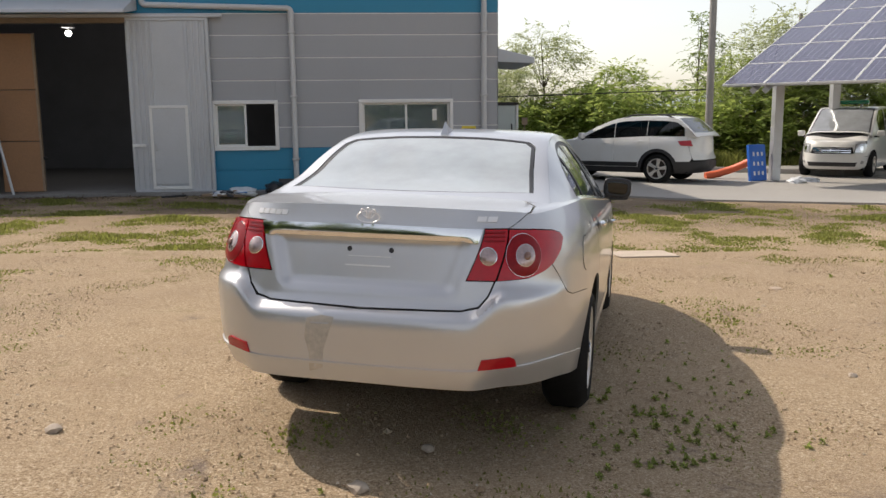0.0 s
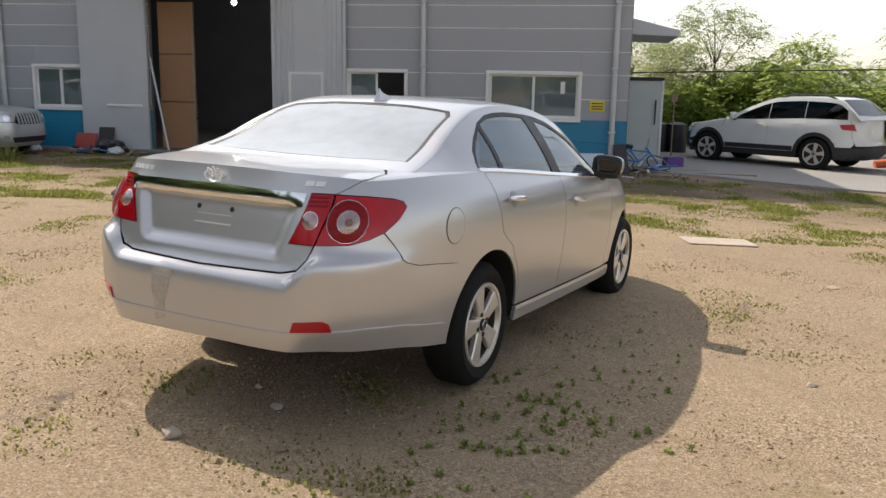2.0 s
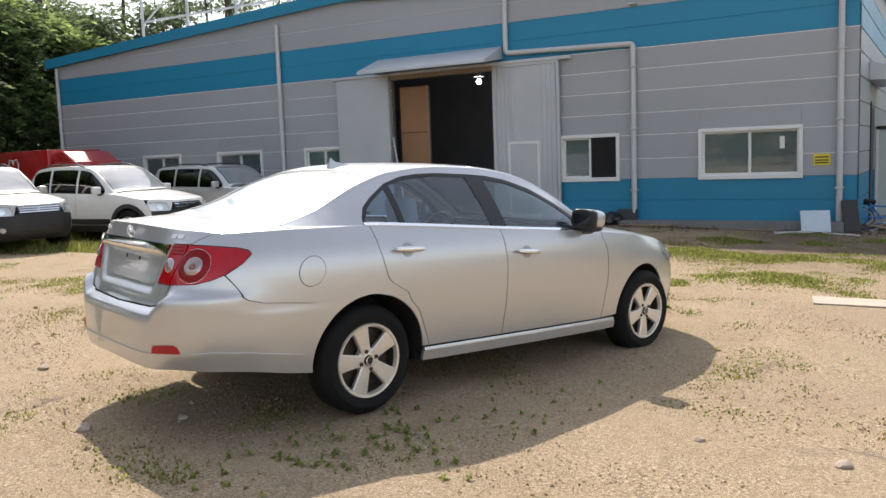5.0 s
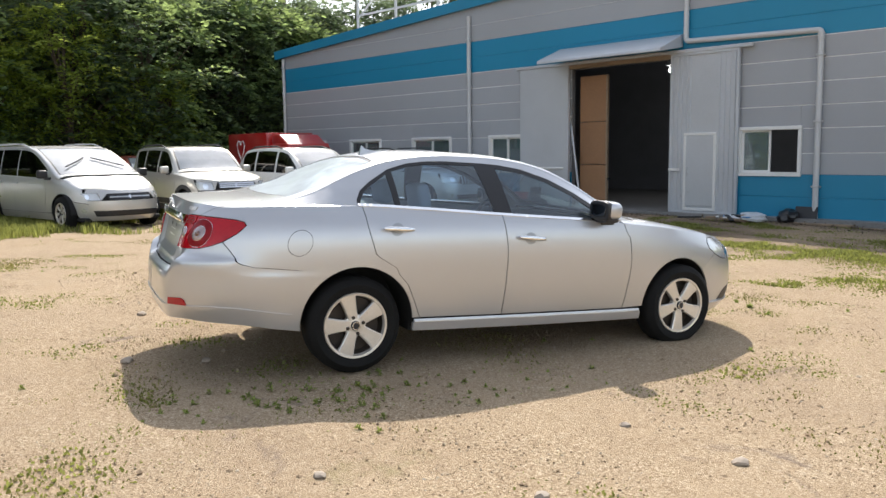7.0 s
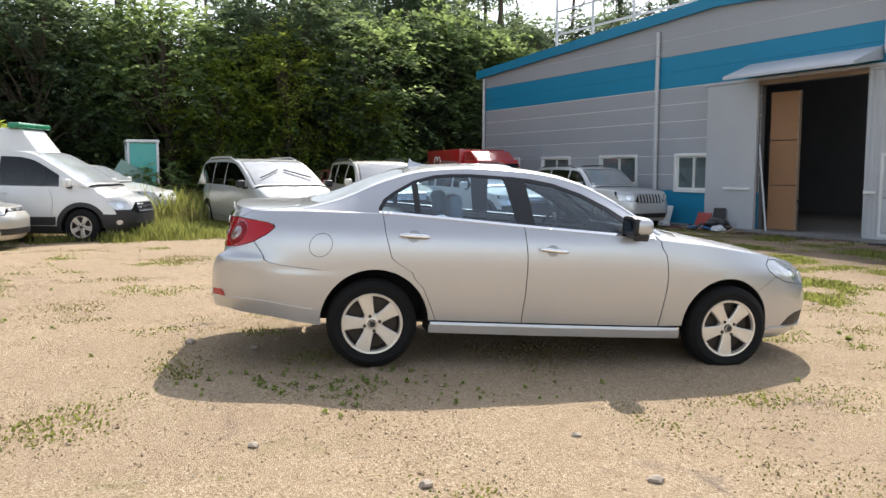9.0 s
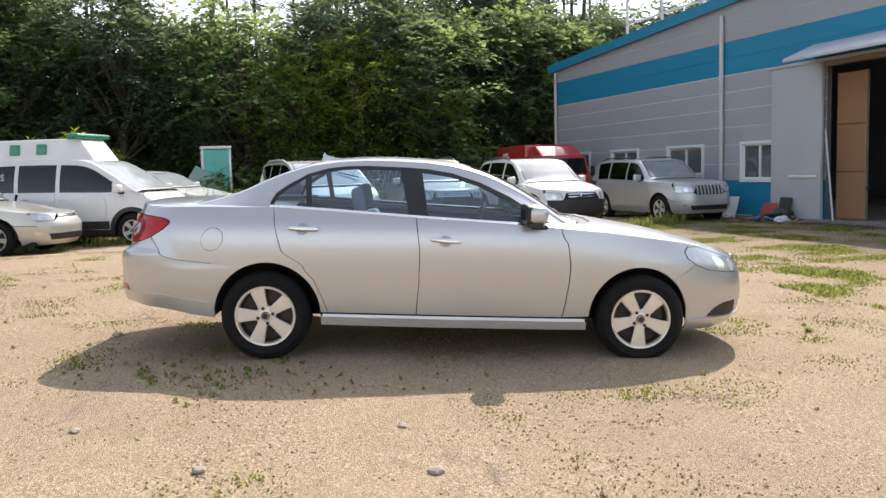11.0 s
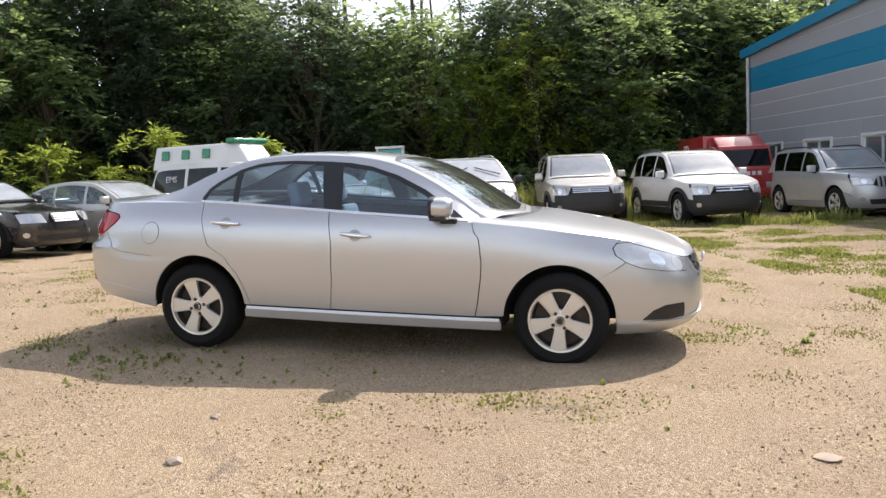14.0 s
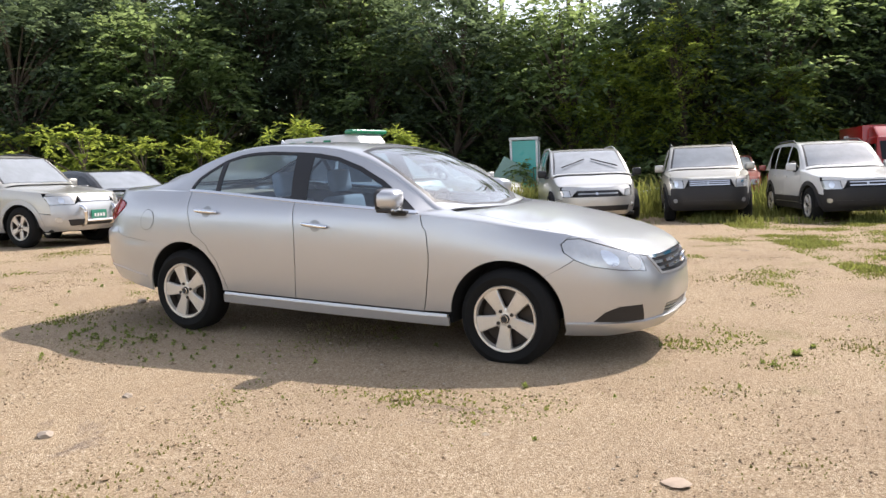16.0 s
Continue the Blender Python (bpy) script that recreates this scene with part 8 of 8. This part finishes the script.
scatter_stones("gravel", "coarse sandy gravel strewn over the yard", 50000, (-4, 8, 0.8, 10), 0.004, 0.012, 91)
scatter_stones("gravel", "loose small stones of the yard", 5000, (-12, 12, -4, 18), 0.006, 0.026, 92)


def stone(x, y, r, seed, flat=0.6, m=None, label="small grey stone lying on the sand"):
    bm = bmesh.new()
    bmesh.ops.create_icosphere(bm, subdivisions=2, radius=r)
    rng = np.random.default_rng(seed)
    for v in bm.verts:
        v.co *= 1 + 0.35 * noise.noise(v.co * (1.3 / r) + Vector((seed, 0, 0)))
        v.co.z *= flat
    ob = thing("stone", label, "stone", "stones", bm=bm, material=m or M_STONE, smooth=30)
    ob.matrix_world = pose(x, y, gz(x, y) + r * flat * 0.5, 0, 0, rng.uniform(0, 360))


for k, (x, y, r) in enumerate(((-0.05, 3.33, 0.042), (-1.5, 4.05, 0.04), (3.2, 3.79, 0.035), (3.56, 4.82, 0.04), (2.87, 4.86, 0.03), (0.25, 3.75, 0.03), (3.9, 3.5, 0.03), (2.4, 3.2, 0.03), (4.3, 5.6, 0.035))):
    stone(x, y, r, k + 3, 0.55)
stone(3.79, 7.8, 0.06, 21, 0.09, mat("pale_mortar", (0.40, 0.31, 0.235), 0.9), "flat pale piece of mortar on the sand")
slab = thing("board_piece", "flat weathered board lying in the grass", "board", bm=bevelled_box(-0.38, 0.38, -0.24, 0.24, 0, 0.018, 0.006, 1), material=mat("weathered_board", (0.46, 0.38, 0.30), 0.85, 0, 0.2, 4, 40, 0.3, 0.003))
slab.matrix_world = pose(3.15, 9.95, gz(3.1, 9.9) + 0.004, -1, 1.5, 8)

# far hills in the haze
M_HILL = mat("hazy_hill", (0.42, 0.47, 0.50), 1.0, 0, 0.06, 0.01, 0.1, 0.0, spec=0.0)
hx = np.linspace(-900, 1400, 90)
hz = 14 + 16 * np.array([noise.noise(Vector((x * 0.004, 2.0, 0))) for x in hx]) + 5 * np.array([noise.noise(Vector((x * 0.015, 5.0, 0))) for x in hx])
vs = [(x, 700, -5) for x in hx] + [(x, 760, max(4, z)) for x, z in zip(hx, hz)] + [(x, 900, -5) for x in hx]
n = len(hx)
fs = [(k + o, k + 1 + o, k + 1 + n + o, k + n + o) for o in (0, n) for k in range(n - 1)]
tagged(new("far_hills", quick_mesh("far_hills", vs, fs, M_HILL)), "low far hills pale in the haze", "hills", kind="structure")

# ---- clutter along the wall and on the pad ----
M_BAG = mat("white_plastic_bag", (0.62, 0.64, 0.66), 0.35, 0, 0.12, 6, 40, 0.3, 0.01)
M_BLACKBAG = mat("black_plastic_bag", (0.014, 0.014, 0.016), 0.3, 0, 0.2, 6, 40, 0.3, 0.01)
M_BLUEMETAL = mat("blue_painted_tube", (0.03, 0.17, 0.42), 0.35, 0, 0.15, 5, 60, 0.05, 0.001, dirt=(0.2, 0.1, 0.05), dirt_at=0.7)
M_PURPLE = mat("purple_plastic", (0.10, 0.03, 0.22), 0.4)
M_LIMEBOARD = mat("pale_blue_board", (0.50, 0.58, 0.64), 0.5, 0, 0.12, 3, 50, 0.1, 0.002, dirt=(0.35, 0.3, 0.24))
M_REDPLAST = mat("faded_red_plastic", (0.36, 0.06, 0.05), 0.5)


def bag(label, x, y, r, m, seed, flat=0.6):
    """A crumpled bag lying on the ground."""
    bm = bmesh.new()
    bmesh.ops.create_icosphere(bm, subdivisions=3, radius=r)
    for v in bm.verts:
        d = v.co.normalized()
        v.co *= 1 + 0.35 * noise.noise(d * 1.7 + Vector((seed, 0, 0))) + 0.22 * noise.noise(d * 5 + Vector((0, seed, 0)))
        v.co.z = max(-r * flat * 0.7, v.co.z * flat)
        v.co.x *= 1.3
    ob = thing("bag", label, "bag", "rubbish along the wall", bm=bm, material=m, smooth=25)
    ob.matrix_world = pose(x, y, gz(x, y) + r * flat * 0.65, 0, 0, 40 * seed)


def stick(label, x, y, l, turn, m, lift=0.0, tilt=0.0, w=0.03):
    ob = thing("scrap_stick", label, "scrap", "rubbish along the wall", bm=bevelled_box(-l / 2, l / 2, -w, w, 0, w * 0.9, 0.005, 1), material=m)
    ob.matrix_world = pose(x, y, gz(x, y) + 0.012 + lift, 0, tilt, turn)


def sheet(label, x, y, w, h, lean, turn, m, name="scrap_sheet"):
    ob = thing(name, label, "scrap", "rubbish along the wall", bm=bevelled_box(-w / 2, w / 2, -0.012, 0.012, 0, h, 0.004, 1), material=m)
    ob.matrix_world = pose(x, y, gz(x, y) + 0.01, lean, 0, turn)


bag("crumpled white plastic sheet by the workshop wall", -2.85, 17.55, 0.26, M_BAG, 3, 0.42)
bag("crumpled grey plastic bag by the workshop wall", -3.25, 17.45, 0.15, M_BAG, 5, 0.5)
bag("full black bag against the workshop wall", -2.25, 17.85, 0.20, M_BLACKBAG, 7, 0.8)
bag("black bag beside the gate leaf", -8.75, 17.55, 0.26, M_BLACKBAG, 9, 0.75)
bag("pale bag on top of gate rubbish", -8.55, 17.35, 0.15, M_BAG, 11, 0.6)
bag("small white bag near the off-road car", -10.6, 17.5, 0.14, M_BAG, 13, 0.6)
bag("white rubbish bag beside the steel post", 10.4, 20.6, 0.22, M_BAG, 15, 0.5)
bag("grey rubbish bag beside the steel post", 10.9, 20.9, 0.18, M_BAG, 17, 0.5)
sheet("dark crate lid leaning at the wall", -1.95, 17.95, 0.45, 0.32, -14, 0, M_BLACK)
sheet("pale blue board leaning at the building corner", 1.85, 17.62, 0.52, 0.46, -32, 14, M_LIMEBOARD)
sheet("faded red panel leaning near the gate", -9.55, 17.75, 0.55, 0.42, -20, -8, M_REDPLAST)
sheet("small dark board leaning near the gate", -9.05, 17.80, 0.35, 0.55, -14, 6, M_GREYPLAST)
sheet("white panel leaning beside the off-road car", -11.0, 17.75, 0.50, 0.55, -18, 10, M_WHITE)
sheet("grey board leaning at the downpipe", 2.45, 17.85, 0.30, 0.62, -16, 30, M_GREYPLAST)
for k, (x, y, l, turn, m, tl) in enumerate(((-3.6, 17.2, 0.9, 12, M_WOOD, 0), (-3.0, 17.15, 0.6, -25, M_WOOD, 0), (-1.4, 17.5, 1.1, 4, M_WOOD, 0), (-0.4, 17.55, 0.9, -6, M_WOOD, 0), (0.7, 17.45, 1.2, 3, M_WOOD, 0), (1.5, 17.2, 0.7, 30, M_STEEL, 0), (2.3, 17.3, 0.8, -35, M_WHITE, 0), (3.0, 18.6, 0.9, 50, M_STEEL, -8), (3.3, 19.2, 0.8, -20, M_BLUEMETAL, -6),
                                           (2.9, 19.6, 0.7, 75, M_WHITE, -10), (3.9, 19.3, 0.9, 15, M_WOOD, 0), (4.6, 18.7, 1.3, -4, M_WOOD, 0), (5.2, 19.4, 0.7, 22, M_GREYPLAST, 0), (-8.1, 17.4, 0.5, 60, M_WOOD, 0), (-9.4, 17.3, 0.8, -10, M_WOOD, 0), (-10.1, 17.35, 0.6, 20, M_REDPLAST, 0), (-11.4, 17.3, 0.7, -30, M_WHITE, 0), (-4.2, 17.35, 0.5, 40, M_BLACK, 0))):
    stick(("rusty wooden stick lying by the wall", "thin metal scrap lying by the wall")[m is not M_WOOD], x, y, l, turn, m, 0.06 if tl else 0.0, tl, 0.02 + 0.012 * (k % 3))
# heaps of scrap at the corner, beside the gate and at the wall
rng = np.random.default_rng(207)
for hx, hy, hr, count in ((3.0, 18.7, 0.55, 20), (-9.1, 17.35, 0.7, 16), (-3.1, 17.3, 0.6, 14), (-11.6, 17.4, 0.5, 8)):
    for k in range(count):
        m = (M_WHITE, M_WOOD, M_BLACK, M_STEEL, M_BLUEMETAL, M_WOOD, M_GREYPLAST)[int(rng.integers(0, 7))]
        stick(("rusty wooden stick lying by the wall", "thin metal scrap lying by the wall")[m is not M_WOOD], hx + rng.normal(0, hr * 0.6), hy + rng.normal(0, hr * 0.3), rng.uniform(0.15, 0.6), rng.uniform(0, 180), m, rng.uniform(0.0, 0.10), rng.uniform(-14, 14), rng.uniform(0.012, 0.05))
# scrap bicycle on its side at the corner
bike = thing("bicycle", "broken blue bicycle frame heaped at the corner", "bicycle", at=pose(2.95, 18.95, gz(2.95, 18.95) + 0.02, -52, 8, 24))
for x in (-0.45, 0.45):
    w = part("wheel", ring(bmesh.new(), 0.27, 0.018, pose(x, 0, 0.28, 90), 28, 6), M_BLACK, bike)
    part("wheel_rim", ring(bmesh.new(), 0.245, 0.008, pose(x, 0, 0.28, 90), 28, 6), M_STEEL, w)
for a, b in (((-0.45, 0, 0.28), (-0.05, 0, 0.26)), ((-0.05, 0, 0.26), (-0.18, 0, 0.70)), ((-0.45, 0, 0.28), (-0.17, 0, 0.62)), ((-0.05, 0, 0.26), (0.32, 0, 0.62)), ((-0.17, 0, 0.62), (0.32, 0, 0.66)), ((0.45, 0, 0.28), (0.30, 0, 0.80))):
    part("frame_tube", tube(bmesh.new(), [a, b], 0.018, 8), M_BLUEMETAL, bike)
part("saddle", bevelled_box(-0.30, -0.07, -0.06, 0.06, 0.70, 0.76, 0.02, 2), M_BLACK, bike)
part("handlebar", tube(bmesh.new(), bend([(0.25, -0.26, 0.82), (0.30, -0.1, 0.80), (0.30, 0.1, 0.80), (0.25, 0.26, 0.82)], 0.05, 3), 0.012, 8), M_STEEL, bike)
crate = thing("crate", "small purple plastic crate on the pad", "crate", at=pose(3.7, 20.3, gz(3.7, 20.3) + 0.036, 0, 0, 18))
part("bottom", bevelled_box(-0.2, 0.2, -0.14, 0.14, 0, 0.015, 0.003, 1), M_PURPLE, crate)
for r in ((-0.2, 0.2, -0.14, -0.125), (-0.2, 0.2, 0.125, 0.14), (-0.2, -0.185, -0.124, 0.124), (0.185, 0.2, -0.124, 0.124)):
    part("side", bevelled_box(r[0], r[1], r[2], r[3], 0.016, 0.2, 0.004, 1), M_PURPLE, crate)
# pale scrap wood behind the parked cars
rng = np.random.default_rng(201)
for k in range(14):
    x, y = rng.uniform(-19.6, -18.2), rng.uniform(8.4, 9.6)
    stick("grey scrap timber in a heap", x, y, rng.uniform(0.6, 1.3), rng.uniform(0, 180), (M_ALU, M_WOOD, M_LIMEBOARD)[k % 3], 0.04 * k, rng.uniform(-18, 18), 0.05)
bag("blue covered bundle on the scrap heap", -18.9, 8.9, 0.35, M_LIMEBOARD, 19, 0.8)
# dark litter along the foot of the wall
rng = np.random.default_rng(205)
n = 5000
x, y = rng.uniform(-12, 5, n), 18.0 - np.abs(rng.normal(0, 0.45, n))
keep = patchy(x, y, 0.8, 7) > -0.15
x, y = x[keep], y[keep]
pts = np.stack([x, y, ground_height(x, y) + 0.01], -1)
vs, fs = leaves(pts, 0.07, rng.normal(0, 1, (len(x), 3)) * np.array([1, 1, 0.1]), rng, 0.3, 0.25)
tagged(new("litter", quick_mesh("litter", vs, fs, mat("dead_leaf", (0.10, 0.075, 0.05), 0.9, 0, 0.4, 3, 20, 0.2))), "brown dead leaves and twigs along the wall", "litter", kind="stuff")
